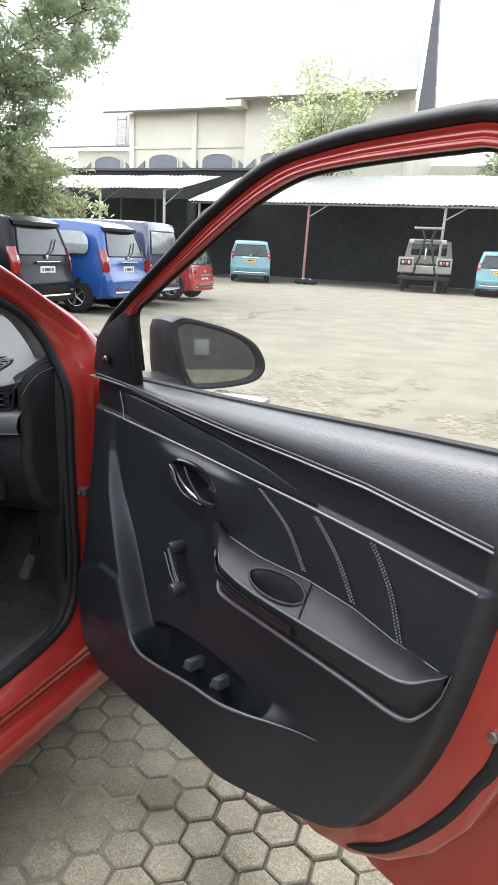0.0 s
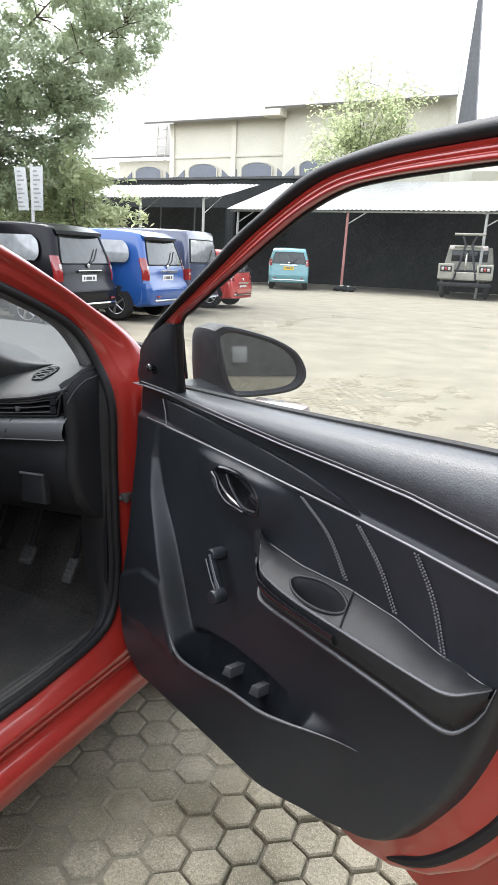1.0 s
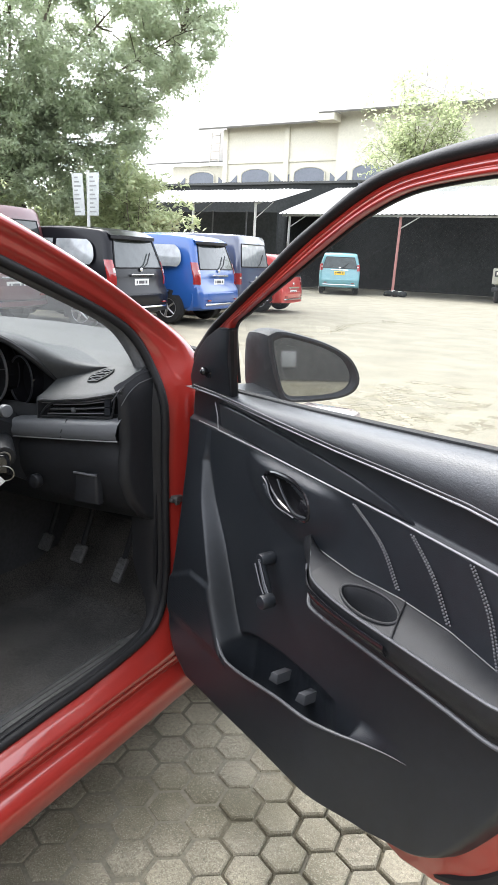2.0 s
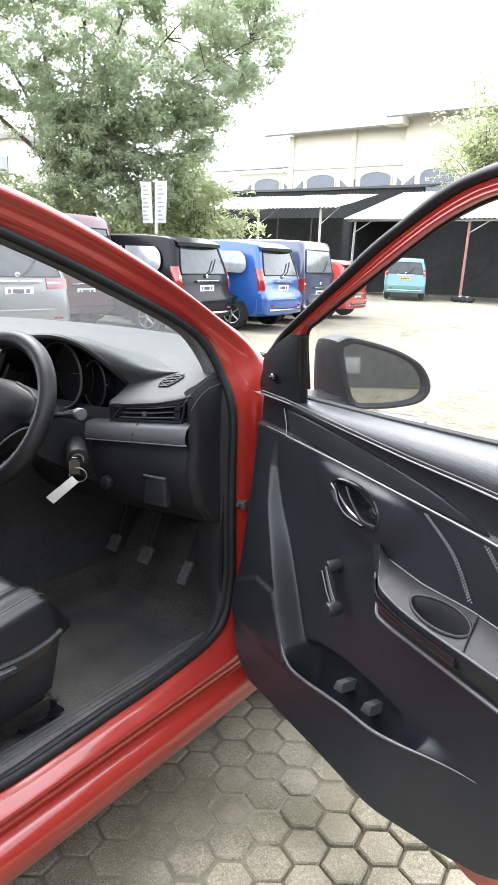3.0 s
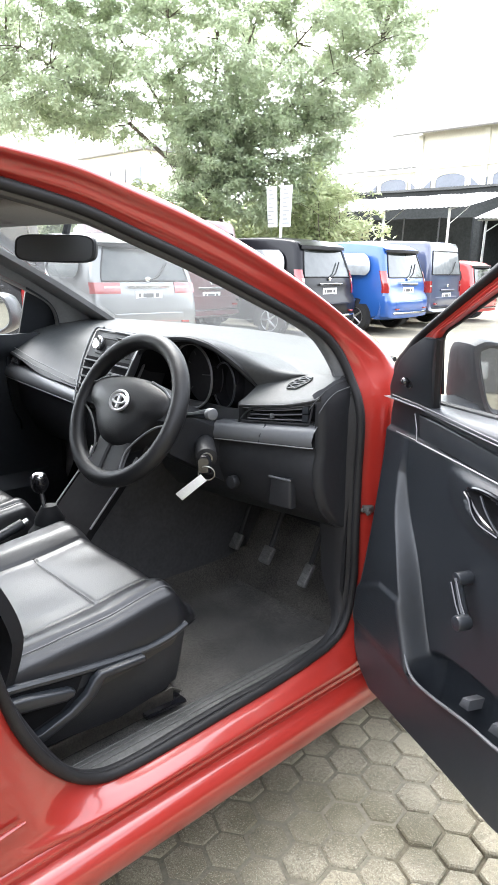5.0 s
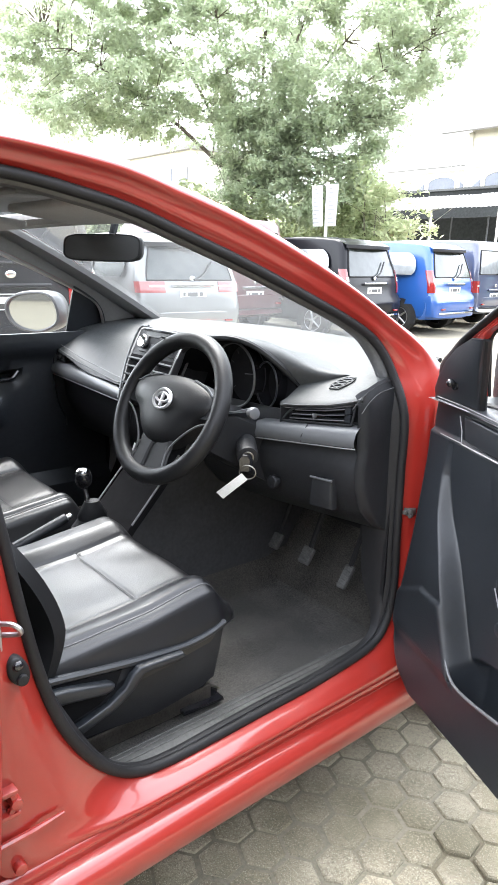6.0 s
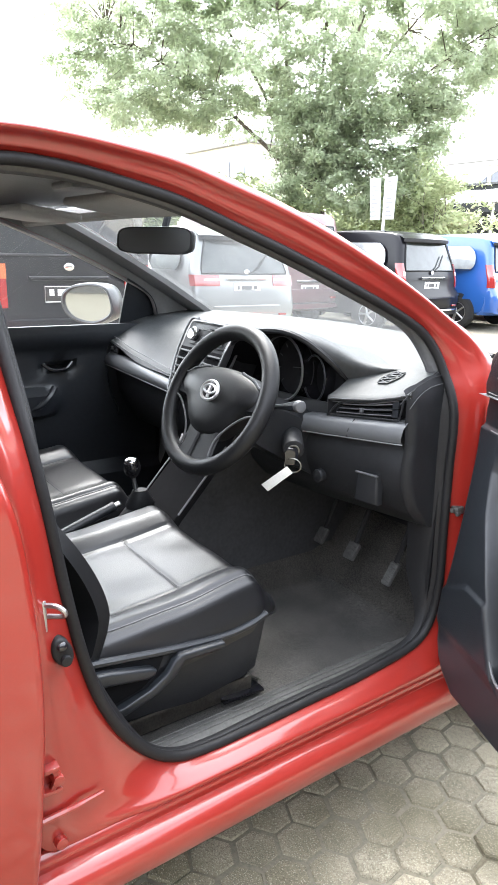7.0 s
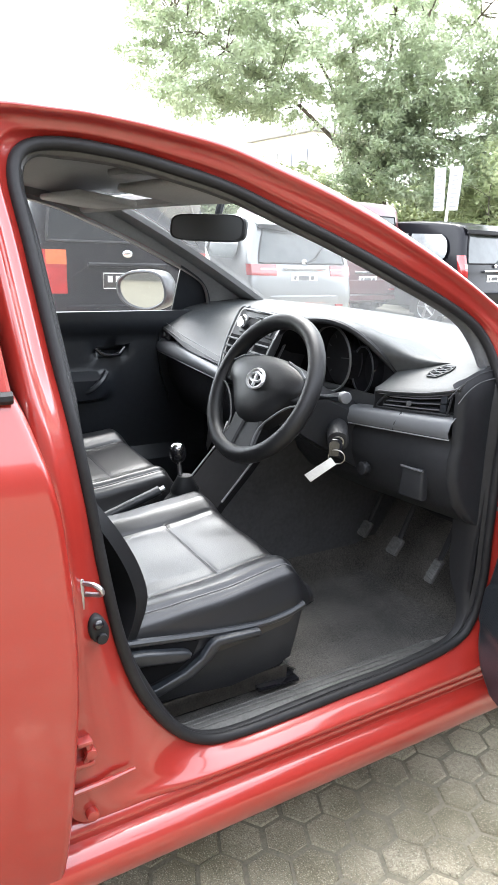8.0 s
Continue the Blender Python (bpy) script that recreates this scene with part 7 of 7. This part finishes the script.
for pz in (1.15, 1.95):
    part("rail", tube([V(-20.8, 25.6, pz), V(-14.2, 25.6, pz + 0.1)], 0.03, 6), SLATE, small, "grey steel rail")
for px in (-19.9, -18.2, -17.0, -15.2):
    part("inner_post", tube([V(px, 25.6, 0), V(px + 0.05, 25.6, 3.3)], 0.04, 6), SLATE, small, "grey steel post")
part("back_wall", box(-24.0, -14.0, 26.3, 26.45, 0, 3.3, 0.01), NET, small, "black netting wall")

# ---------------------------------------------------------------- hall behind the carports
CREAM = material("cream_plaster", (0.58, 0.55, 0.46), 0.85, 0, 0.10, 0.5, 9, bump=0.2, bump_scale=30)
PALEROOF = material("pale_metal_roof", (0.25, 0.247, 0.237), 0.85, 0, 0.08, 0.3, 6, spec=0.1)
BLUEGLASS = material("blue_grey_window", (0.085, 0.098, 0.13), 0.3, 0, 0.2, 0.7, 8, coat=0.2)
hall = thing("hall", (-18, 44, 0), "cream plaster hall with pale gabled roofs and arched windows", "building")
part("wall", box(-26.0, -17.5, 40.0, 60.0, 0, 9.9, 0.0), CREAM, hall, "cream plaster wall")
part("wall", box(-17.5, -7.4, 39.4, 60.0, 0, 10.3, 0.0), CREAM, hall, "cream plaster wall")
part("wall", box(-31.0, -26.0, 40.6, 56.0, 0, 7.4, 0.0), CREAM, hall, "cream plaster wall")
part("wall", box(-7.4, 30.0, 46.0, 60.0, 0, 7.0, 0.0), CREAM, hall, "cream plaster wall")


def slope(x0, x1, x2, x3, y0, y1, z0, z1, thick=0.12):
    g = [[V(lerp(x0, x1, i / 10), y0, z0) for i in range(11)], [V(lerp(x2, x3, i / 10), y1, z1) for i in range(11)]]
    return sheet(g, thick)


part("roof", slope(-27.6, -17.3, -28.4, -19.6, 39.0, 45.0, 9.42, 14.75), PALEROOF, hall, "pale metal roof")
part("roof", slope(-18.3, -7.1, -19.6, -9.4, 38.2, 52.0, 9.72, 24.5), PALEROOF, hall, "tall pale metal roof")
part("roof", slope(-33.0, -26.0, -31.8, -26.0, 40.0, 44.0, 7.5, 10.8), PALEROOF, hall, "low pale metal roof")
part("gable_fin", prism([(-7.0, 8.0), (-6.05, 8.0), (-6.55, 15.5), (-6.62, 15.5)], lambda u, v, w: V(u, 38.3 + w, v), 0.4, 0.0), SLATE, hall, "dark gable edge")
part("fascia", box(-18.5, -17.3, 38.2, 39.2, 9.35, 9.8, 0.02), CREAM, hall, "pale fascia return")
for px in (-26.0, -21.3, -17.6, -12.5, -7.5):
    part("pilaster", box(px - 0.18, px + 0.18, 39.25 if px > -17.6 else 39.85, 40.2, 0, 9.5, 0.03), CREAM, hall, "cream pilaster")
part("string_course", box(-26.0, -17.5, 39.92, 40.05, 7.35, 7.55, 0.02), CREAM, hall)


def arched(cx, w, zs, zt, y, n=9):
    pts = [(cx - w, 4.6), (cx + w, 4.6), (cx + w, zs)] + [(cx + w * math.cos(t), zs + (zt - zs) * math.sin(t)) for t in [math.pi * k / n for k in range(1, n)]] + [(cx - w, zs)]
    return pts


for cx, y in ((-28.4, 40.6), (-23.6, 40.0), (-19.6, 40.0), (-15.3, 39.4)):
    win = part("arched_window", prism(arched(cx, 1.05, 6.62, 6.98, y), lambda u, v, w: V(u, y - 0.02 - w, v), 0.05, 0.0), BLUEGLASS, hall, "arched blue-grey window")
    edge = [V(u, y - 0.09, v) for u, v in arched(cx, 1.1, 6.64, 7.03, y)]
    part("window_frame", tube(edge, 0.045, 6, True), CREAM, win, "pale window frame")
    for sg in (-1, 1):
        part("shutter", prism([(cx + sg * 1.45, 4.6), (cx + sg * 2.05, 4.6), (cx + sg * 2.05, 6.15), (cx + sg * 1.45, 6.65)], lambda u, v, w: V(u, y - 0.02 - w, v), 0.05, 0.0), BLUEGLASS, win, "small side window")
part("window", box(-10.6, -9.9, 39.34, 39.42, 6.2, 7.2, 0.01), BLUEGLASS, hall, "narrow window")
ladder = thing("roof_ladder", (-27, 39.5, 7.4), "slim steel ladder frame on the low roof", "ladder")
for px in (-27.3, -26.6):
    part("stile", tube([V(px, 39.9, 7.3), V(px + 0.12, 40.0, 9.4)], 0.035, 6), STEEL, ladder)
for k in range(4):
    part("rung", tube([V(-27.28 + 0.03 * k, 39.92, 7.7 + 0.5 * k), V(-26.58 + 0.03 * k, 39.92, 7.7 + 0.5 * k)], 0.025, 6), STEEL, ladder)

# banners on a post
CLOTH = material("weathered_banner_cloth", (0.40, 0.41, 0.40), 0.8, 0, 0.2, 4, 30)
banner_post = thing("banner_post", (-11.1, 11.85, 0), "grey post with two narrow white banners", "sign")
part("post", tube([V(-11.16, 11.84, 0), V(-11.16, 11.84, 3.2)], 0.04, 8), POSTW, banner_post, "grey post")
for x0, lean_ in ((-11.60, 0.05), (-11.08, -0.02)):
    bn = part("banner", prism([(x0 - lean_ * 0.5, 3.13), (x0 + 0.36 - lean_ * 0.5, 3.13), (x0 + 0.36 + lean_, 2.14), (x0 + 0.02 + lean_, 2.14)], lambda u, v, w: V(u, 11.76 - w, v), 0.02, 0.004), CLOTH, banner_post, "white banner with grey lines")
    for k in range(9):
        part("text_bar", box(x0 + 0.07, x0 + 0.07 + 0.12 + 0.1 * ((k * 7) % 3) / 2, 11.734, 11.737, 3.03 - k * 0.10 - 0.018, 3.03 - k * 0.10 + 0.018, 0.0), PILLAR, bn)

# ---------------------------------------------------------------- trees
BARK = material("grey_brown_bark", (0.11, 0.09, 0.07), 0.9, 0, 0.4, 6, 60, bump=0.8, bump_scale=40)
LEAF = leaf_material("mid_green_leaves", (0.185, 0.212, 0.142), (0.58, 0.645, 0.47))
LEAFPALE = leaf_material("pale_green_leaves", (0.22, 0.25, 0.145), (0.48, 0.53, 0.32))


def tree(name, label, base, limbs, leaf_mat, leaf, per_tip, spread, seed, trunk_r=0.22, trunk_top=2.6):
    rnd = random.Random(seed)
    base = Vector(base)
    root = thing(name, base, label, "tree")
    top = base + V(0.2, 0.1, trunk_top)
    wood = [tube(spline([base, base + V(0.05, 0, trunk_top * 0.5), top], 10), [trunk_r * lerp(1.15, 0.8, k / 9) for k in range(10)], 10)]
    tips = []
    for dx, dy, dz in limbs:
        end = base + V(dx, dy, dz)
        mid = top.lerp(end, 0.5) + V(rnd.uniform(-0.3, 0.3), rnd.uniform(-0.3, 0.3), 0.35)
        path = spline([top - V(0, 0, 0.2), mid, end], 12)
        wood.append(tube(path, [trunk_r * lerp(0.5, 0.05, k / 11) for k in range(12)], 7))
        tips += [end, end]
        for b in range(7):
            s = path[rnd.randint(5, 11)]
            e = s + V(rnd.gauss(0, 1), rnd.gauss(0, 1), rnd.gauss(0.25, 0.7)) * spread * 0.62
            p2 = spline([s, s.lerp(e, 0.5) + V(0, 0, 0.15), e], 7)
            wood.append(tube(p2, [trunk_r * lerp(0.13, 0.02, k / 6) for k in range(7)], 5))
            tips += [p2[3], p2[5], p2[6]]
    part("trunk", merge(*wood), BARK, root, "grey-brown trunk and limbs")
    verts, faces = [], []
    for tip in tips:
        for q in range(rnd.randint(2, 3)):
            c = tip + V(rnd.gauss(0, 0.3), rnd.gauss(0, 0.3), rnd.gauss(0, 0.24)) * spread
            for k in range(per_tip):
                p = c + V(rnd.gauss(0, 0.17), rnd.gauss(0, 0.17), rnd.gauss(0, 0.12)) * spread * 0.9
                a = V(rnd.gauss(0, 1), rnd.gauss(0, 1), rnd.gauss(-0.3, 0.5)).normalized()
                b = a.cross(V(rnd.gauss(0, 0.5), rnd.gauss(0, 0.5), 1)).normalized()
                s = leaf * rnd.uniform(0.6, 1.25)
                n = len(verts)
                verts += [p - a * s, p + b * s * 0.42 + V(0, 0, s * 0.12), p + a * s, p - b * s * 0.42 + V(0, 0, s * 0.12)]
                faces += [(n, n + 1, n + 2), (n, n + 2, n + 3)]
    me = bpy.data.meshes.new("crown")
    me.from_pydata([tuple(v) for v in verts], [], faces)
    me.materials.append(leaf_mat)
    crown = new("crown", me)
    crown.parent = root
    crown.matrix_parent_inverse = Matrix.Translation(base).inverted()
    crown["label"] = "leafy uneven crown with gaps"
    return root


def spreading_tree(name, label, base, seed):
    """A tall tree with a few bowed limbs and leaves gathered in separate sprays."""
    rnd = random.Random(seed)
    base = Vector(base)
    root = thing(name, base, label, "tree")
    across, depth = V(0.674, 0.739, 0), V(-0.739, 0.674, 0)
    at = lambda u, q, z: base + across * u + depth * q + V(0, 0, z)
    fork = at(-0.9, 0.0, 3.3)
    wood = [tube(spline([base, at(-0.15, 0.1, 1.1), at(-0.6, 0.0, 2.3), fork], 14), [lerp(0.20, 0.12, k / 13) for k in range(14)], 10)]
    spots = []
    for u, q, z in ((-6.9, -0.8, 7.3), (-4.6, 1.6, 8.9), (-2.6, -1.2, 10.2), (-0.6, 1.0, 10.6), (1.2, -1.0, 9.8), (2.6, 1.2, 8.8), (3.9, -0.4, 7.4), (1.6, 1.6, 5.2)):
        mid = at(lerp(-1.4 if u < -2 else -0.9, u, 0.42), q * 0.4, lerp(3.3, z, 0.52))
        path = spline([fork - V(0, 0, 0.25), mid, at(u, q, z)], 18)
        wood.append(tube(path, [lerp(0.075, 0.012, k / 17) for k in range(18)], 7))
        spots += path[4:]
    under = ((-8.2, 6.4), (-7.6, 5.3), (-6.5, 4.9), (-3.5, 4.9), (-2.7, 5.7), (-2.0, 5.0), (-1.7, 2.8), (1.2, 2.6), (2.5, 4.0), (3.0, 5.4), (4.0, 6.2), (4.8, 7.4))
    over = ((-8.2, 7.8), (-7.2, 9.8), (-5.0, 11.4), (-2.0, 12.2), (1.0, 12.0), (3.2, 11.0), (4.4, 9.8), (4.8, 8.6))
    centres = []
    for k in range(9000):
        u, q = rnd.uniform(-8.0, 4.6), rnd.uniform(-2.6, 2.6)
        z = lerp(table(u, under), table(u, over), rnd.random() ** 1.35)
        if z < 5.0:
            q = -0.3 - abs(q) * 0.6
        p = at(u, q, z)
        if all((p - c).length > 0.60 for c in centres):
            centres.append(p)
        if len(centres) >= 500:
            break
    for k in range(70):
        u = rnd.uniform(-1.9, 2.7)
        centres.append(at(u, rnd.uniform(-2.0, -0.5), lerp(table(u, under), 5.8, rnd.random())))
    verts, faces = [], []
    for c in centres:
        s = min(spots, key=lambda v: (v - c).length + max(0.0, v.z - c.z) * 0.7)
        wood.append(tube(spline([s, s.lerp(c, 0.55) + V(0, 0, 0.12), c], 7), [lerp(0.018, 0.004, k / 6) for k in range(7)], 5))
        size = rnd.uniform(0.75, 1.2)
        for b in range(9):
            d = V(rnd.gauss(0, 1), rnd.gauss(0, 1), rnd.gauss(0, 0.6))
            d = d.normalized() * rnd.uniform(0.35, 0.8) * size
            d.z = d.z * 0.72 - 0.05
            end = c + d
            for k in range(rnd.randint(34, 54)):
                f = rnd.random() ** 0.6
                p = c.lerp(end, f) + V(rnd.gauss(0, 0.10), rnd.gauss(0, 0.10), rnd.gauss(-0.02, 0.07)) - V(0, 0, 0.12 * f * f)
                a = (d.normalized() * 0.6 + V(rnd.gauss(0, 0.8), rnd.gauss(0, 0.8), rnd.gauss(-0.35, 0.45))).normalized()
                w = a.cross(V(rnd.gauss(0, 0.5), rnd.gauss(0, 0.5), 1)).normalized()
                h = rnd.uniform(0.05, 0.095)
                n = len(verts)
                verts += [p - a * h, p + w * h * 0.40 + V(0, 0, h * 0.12), p + a * h, p - w * h * 0.40 + V(0, 0, h * 0.12)]
                faces += [(n, n + 1, n + 2), (n, n + 2, n + 3)]
    part("trunk", merge(*wood), BARK, root, "grey-brown trunk and limbs")
    me = bpy.data.meshes.new("crown")
    me.from_pydata([tuple(v) for v in verts], [], faces)
    me.materials.append(LEAF)
    crown = new("crown", me)
    crown.parent = root
    crown.matrix_parent_inverse = Matrix.Translation(base).inverted()
    crown["label"] = "leafy uneven crown with gaps"
    return root


rt = random.Random(5)
spreading_tree("shade_tree", "large leafy shade tree behind the parked cars", (-14.46, 13.43, 0), 3)
low = [(rt.uniform(-3.2, 2.2), rt.uniform(-2.5, 2.0), rt.uniform(1.6, 3.6)) for k in range(12)]
tree("shrub", "pale green bushy tree below the crown", (-15.2, 15.6, 0), low, LEAFPALE, 0.12, 20, 0.85, 4, 0.08, 0.9)

tree("shrub", "yellow-green bush behind the big tree", (-15.6, 10.6, 0), [(rt.uniform(-1.5, 1.5), rt.uniform(-1.5, 1.5), rt.uniform(1.6, 3.3)) for k in range(10)], LEAFPALE, 0.11, 18, 0.8, 14, 0.07, 0.8)
tree("shrub", "pale green bush beside the banners", (-11.7, 14.0, 0), [(rt.uniform(-0.9, 0.9), rt.uniform(-0.9, 0.9), rt.uniform(1.5, 3.3)) for k in range(9)], LEAFPALE, 0.09, 12, 0.7, 17, 0.07, 0.8)
tree("young_tree", "slender pale young tree in front of the hall", (-10.9, 34.5, 0), [(rt.uniform(-2.8, 2.8), rt.uniform(-1.5, 1.5), rt.uniform(6.3, 11.4)) for k in range(20)], LEAFPALE, 0.12, 7, 1.0, 9, 0.10, 4.6)
for bx, by, bz in ((-2.5, 44.0, 0), (3.0, 45.0, 0), (8.0, 44.0, 0)):
    tree("far_tree", "dark green tree beyond the carport", (bx, by, bz), [(rt.uniform(-2.2, 2.2), rt.uniform(-1.5, 1.5), rt.uniform(4.5, 8.6)) for k in range(9)], LEAF, 0.2, 14, 1.2, int(20 + bx), 0.15, 3.0)
for bx, by, bz in ((-26.0, 12.0, 0),):
    tree("garden_tree", "green tree at the edge of the yard", (bx, by, bz), [(rt.uniform(-2.4, 2.4), rt.uniform(-2.4, 2.4), rt.uniform(1.6, 4.6)) for k in range(10)], LEAF, 0.15, 18, 1.1, int(50 - bx), 0.12, 1.2)
# pale block beyond the yard
block = thing("far_building", (-47, 32, 0), "pale far building with small dark windows", "building")
part("wall", box(-52.0, -43.0, 30.0, 36.0, 0, 9.0, 0.0), CREAM, block, "pale wall")
part("roof", box(-52.4, -42.6, 29.6, 36.4, 9.0, 9.4, 0.05), PALEROOF, block, "flat pale roof")
for k in range(4):
    part("window", box(-51.0 + k * 2.1, -49.9 + k * 2.1, 29.93, 30.0, 6.6, 7.9, 0.0), BLUEGLASS, block, "small dark window")
rubbish = thing("rubbish_heap", (-8.7, 27.2, 0), "heap of crumpled grey sacks at a post", "rubbish")
rr_ = random.Random(8)
for k in range(5):
    bm = ball((-8.9 + 0.16 * k, 27.3 + rr_.uniform(-0.1, 0.1), 0.10), 0.17, 1.1, 0.8, 0.75, 14)
    for v in bm.verts:
        v.co += V(0.05, 0.05, 0.04) * noise.noise(v.co * 9)
    part("sack", bm, POSTW if k % 2 else NET, rubbish)
# plain walls added to close the yard; south and east stand out of view
PLASTER = material("plain_plaster_wall", (0.55, 0.53, 0.48), 0.9, 0, 0.12, 0.4, 8)
OLDWALL = material("weathered_dark_wall", (0.10, 0.095, 0.085), 0.9, 0, 0.4, 0.5, 6)
DARKWALL = material("added_dark_wall", (0.050, 0.048, 0.045), 0.9, 0, 0.5, 0.9, 8)
# added panel, out of view, giving the door mirror its pale patch
board = thing("mirror_board", (9.98, 0.1, 0.2), "small pale panel added for the light patch in the door mirror", "sign")
part("panel", box(9.975, 9.999, -0.02, 0.20, 0.20, 0.44, 0.003), PILLAR, board)
structure("wall_south", box(-45, 45, -18.3, -18.0, 0, 3.0, 0.0), OLDWALL, "plain plaster yard wall")
# unseen wall, added to block eastern sky and darken the door mirror
structure("wall_east", box(10.0, 10.3, -32, 26, 0, 6.5, 0.0), DARKWALL, "dark wall added out of view to cut the eastern sky")
structure("wall_west", box(-45.3, -45.0, -32, 45, 0, 3.0, 0.0), PLASTER, "plain plaster yard wall")


# ---------------------------------------------------------------- hexagonal pavers
def hexagon(c, r, top, tiltx, tilty, drop):
    """Rings of one paver: bevelled top, then its sides."""
    out = []
    for rad, dz in ((r - 0.0035, 0.0), (r, -0.0045), (r, -drop)):
        ring = []
        for k in range(6):
            a = PANG + math.pi / 6 + k * math.pi / 3
            x, y = rad * math.cos(a), rad * math.sin(a)
            ring.append((c[0] + x, c[1] + y, c[2] + top + dz + tiltx * x + tilty * y))
        out += ring
    return out


HEX_FACES = [(0, 1, 2, 3, 4, 5)] + [(k, 6 + k, 6 + (k + 1) % 6, (k + 1) % 6) for k in range(6)] + [(6 + k, 12 + k, 12 + (k + 1) % 6, 6 + (k + 1) % 6) for k in range(6)]
HEX_R = (PITCH - 0.0085) / math.sqrt(3)
rp = random.Random(11)
ea, ec = V(math.cos(PANG), math.sin(PANG), 0) * PITCH, V(math.cos(PANG - math.pi / 3), math.sin(PANG - math.pi / 3), 0) * PITCH
cells = []


def border(x, y):
    """1 inside the paved patch, falling to 0 at its ragged edge."""
    d = min(x + 4.6, 10.0 - x, y + 5.0, 15.0 - y) + 0.7 * noise.noise(V(x * 0.8, y * 0.8, 9))
    return smooth(0.3, 1.8, d)


for i in range(-260, 261):
    for j in range(-260, 261):
        c = PORIG + ea * i + ec * j
        if -4.6 < c.x < 9.8 and -5.0 < c.y < 15.0 and not (c.x < 0.3 and c.y < 1.2) and border(c.x, c.y) > 0.05:
            cells.append(c)
cells.sort(key=lambda c: (c - V(1.12, -0.12, 0)).length)
paved = tagged(new("pavement"), "grey hexagonal concrete pavers with dirty joints", "pavement", kind="structure")
shared = []
for k in range(14):
    me = bpy.data.meshes.new("paver")
    me.from_pydata(hexagon(V(0, 0, 0), HEX_R, 0.0, rp.gauss(0, 0.010), rp.gauss(0, 0.010), 0.03), [], HEX_FACES)
    me.materials.append(PAVE)
    shared.append(me)
for c in cells[:300]:
    ob = new("paver", rp.choice(shared))
    ob.parent = paved
    ob.location = (c.x + rp.gauss(0, 0.0012), c.y + rp.gauss(0, 0.0012), min(0.004, max(-0.0035, rp.gauss(-0.001, 0.0026))))
verts, faces = [], []
TOP_FACES = HEX_FACES[:7]
for c in cells[300:]:
    n = len(verts)
    sink = 0.006 * smooth(-0.1, 0.5, noise.noise(V(c.x * 0.9, c.y * 0.9, 4))) + 0.014 * (1 - border(c.x, c.y))
    verts += hexagon(c, HEX_R, rp.gauss(-0.003, 0.0008) - 0.4 * sink, rp.gauss(0, 0.004), rp.gauss(0, 0.004), 0.03)[:12]
    faces += [tuple(n + q for q in f) for f in TOP_FACES]
me = bpy.data.meshes.new("paver_field")
me.from_pydata(verts, [], faces)
me.materials.append(PAVE_FAR)
tagged(new("paver_field", me), "worn grey hexagonal pavers farther off", "pavement", kind="stuff")
bm = bmesh.new()
bmesh.ops.create_grid(bm, x_segments=420, y_segments=560, size=1.0)
for v in bm.verts:
    x, y = lerp(-4.7, 10.1, v.co.x * 0.5 + 0.5), lerp(-5.1, 15.1, v.co.y * 0.5 + 0.5)
    fill = -0.0082 + 0.0042 * noise.noise(V(x * 3.2, y * 3.2, 1)) + 0.002 * noise.noise(V(x * 9, y * 9, 7))
    fill += 0.0034 * smooth(1.12, 0.90, x) * smooth(2.0, 0.5, y) + 0.003 * smooth(1.2, 2.6, y)
    fill -= 0.009 * smooth(1.02, 1.22, x) * smooth(1.5, 0.6, y)
    fill += 0.011 * smooth(5.2, 8.0, y + 0.9 * noise.noise(V(x * 0.9, y * 0.9, 3))) + 0.009 * smooth(3.0, 4.0, y) * smooth(-0.1, 0.4, noise.noise(V(x * 0.55, y * 0.55, 12))) + 0.012 * smooth(-0.6, -2.2, x)
    fill = min(fill, lerp(-0.0048, 0.02, smooth(2.6, 4.2, y)))
    v.co = V(x, y, lerp(-0.0185, fill, smooth(0.0, 0.5, border(x, y))))
joints = structure("joint_dirt", bm, EARTH, "sandy dirt filling the paver joints")
# darker soil right of the sill and in low spots farther off
joints.data.materials.append(material("dark_joint_soil", (0.120, 0.105, 0.070), 0.95, 0, 0.4, 4, 120, bump=0.7, bump_scale=170))
for f in joints.data.polygons:
    x, y = f.center.x, f.center.y
    wob = noise.noise(V(x * 2.5, y * 2.5, 21))
    f.material_index = int((y + 1.2 * wob < 3.0 and x + 0.25 * wob > 1.02) or (y > 2.5 and f.center.z < -0.0040))
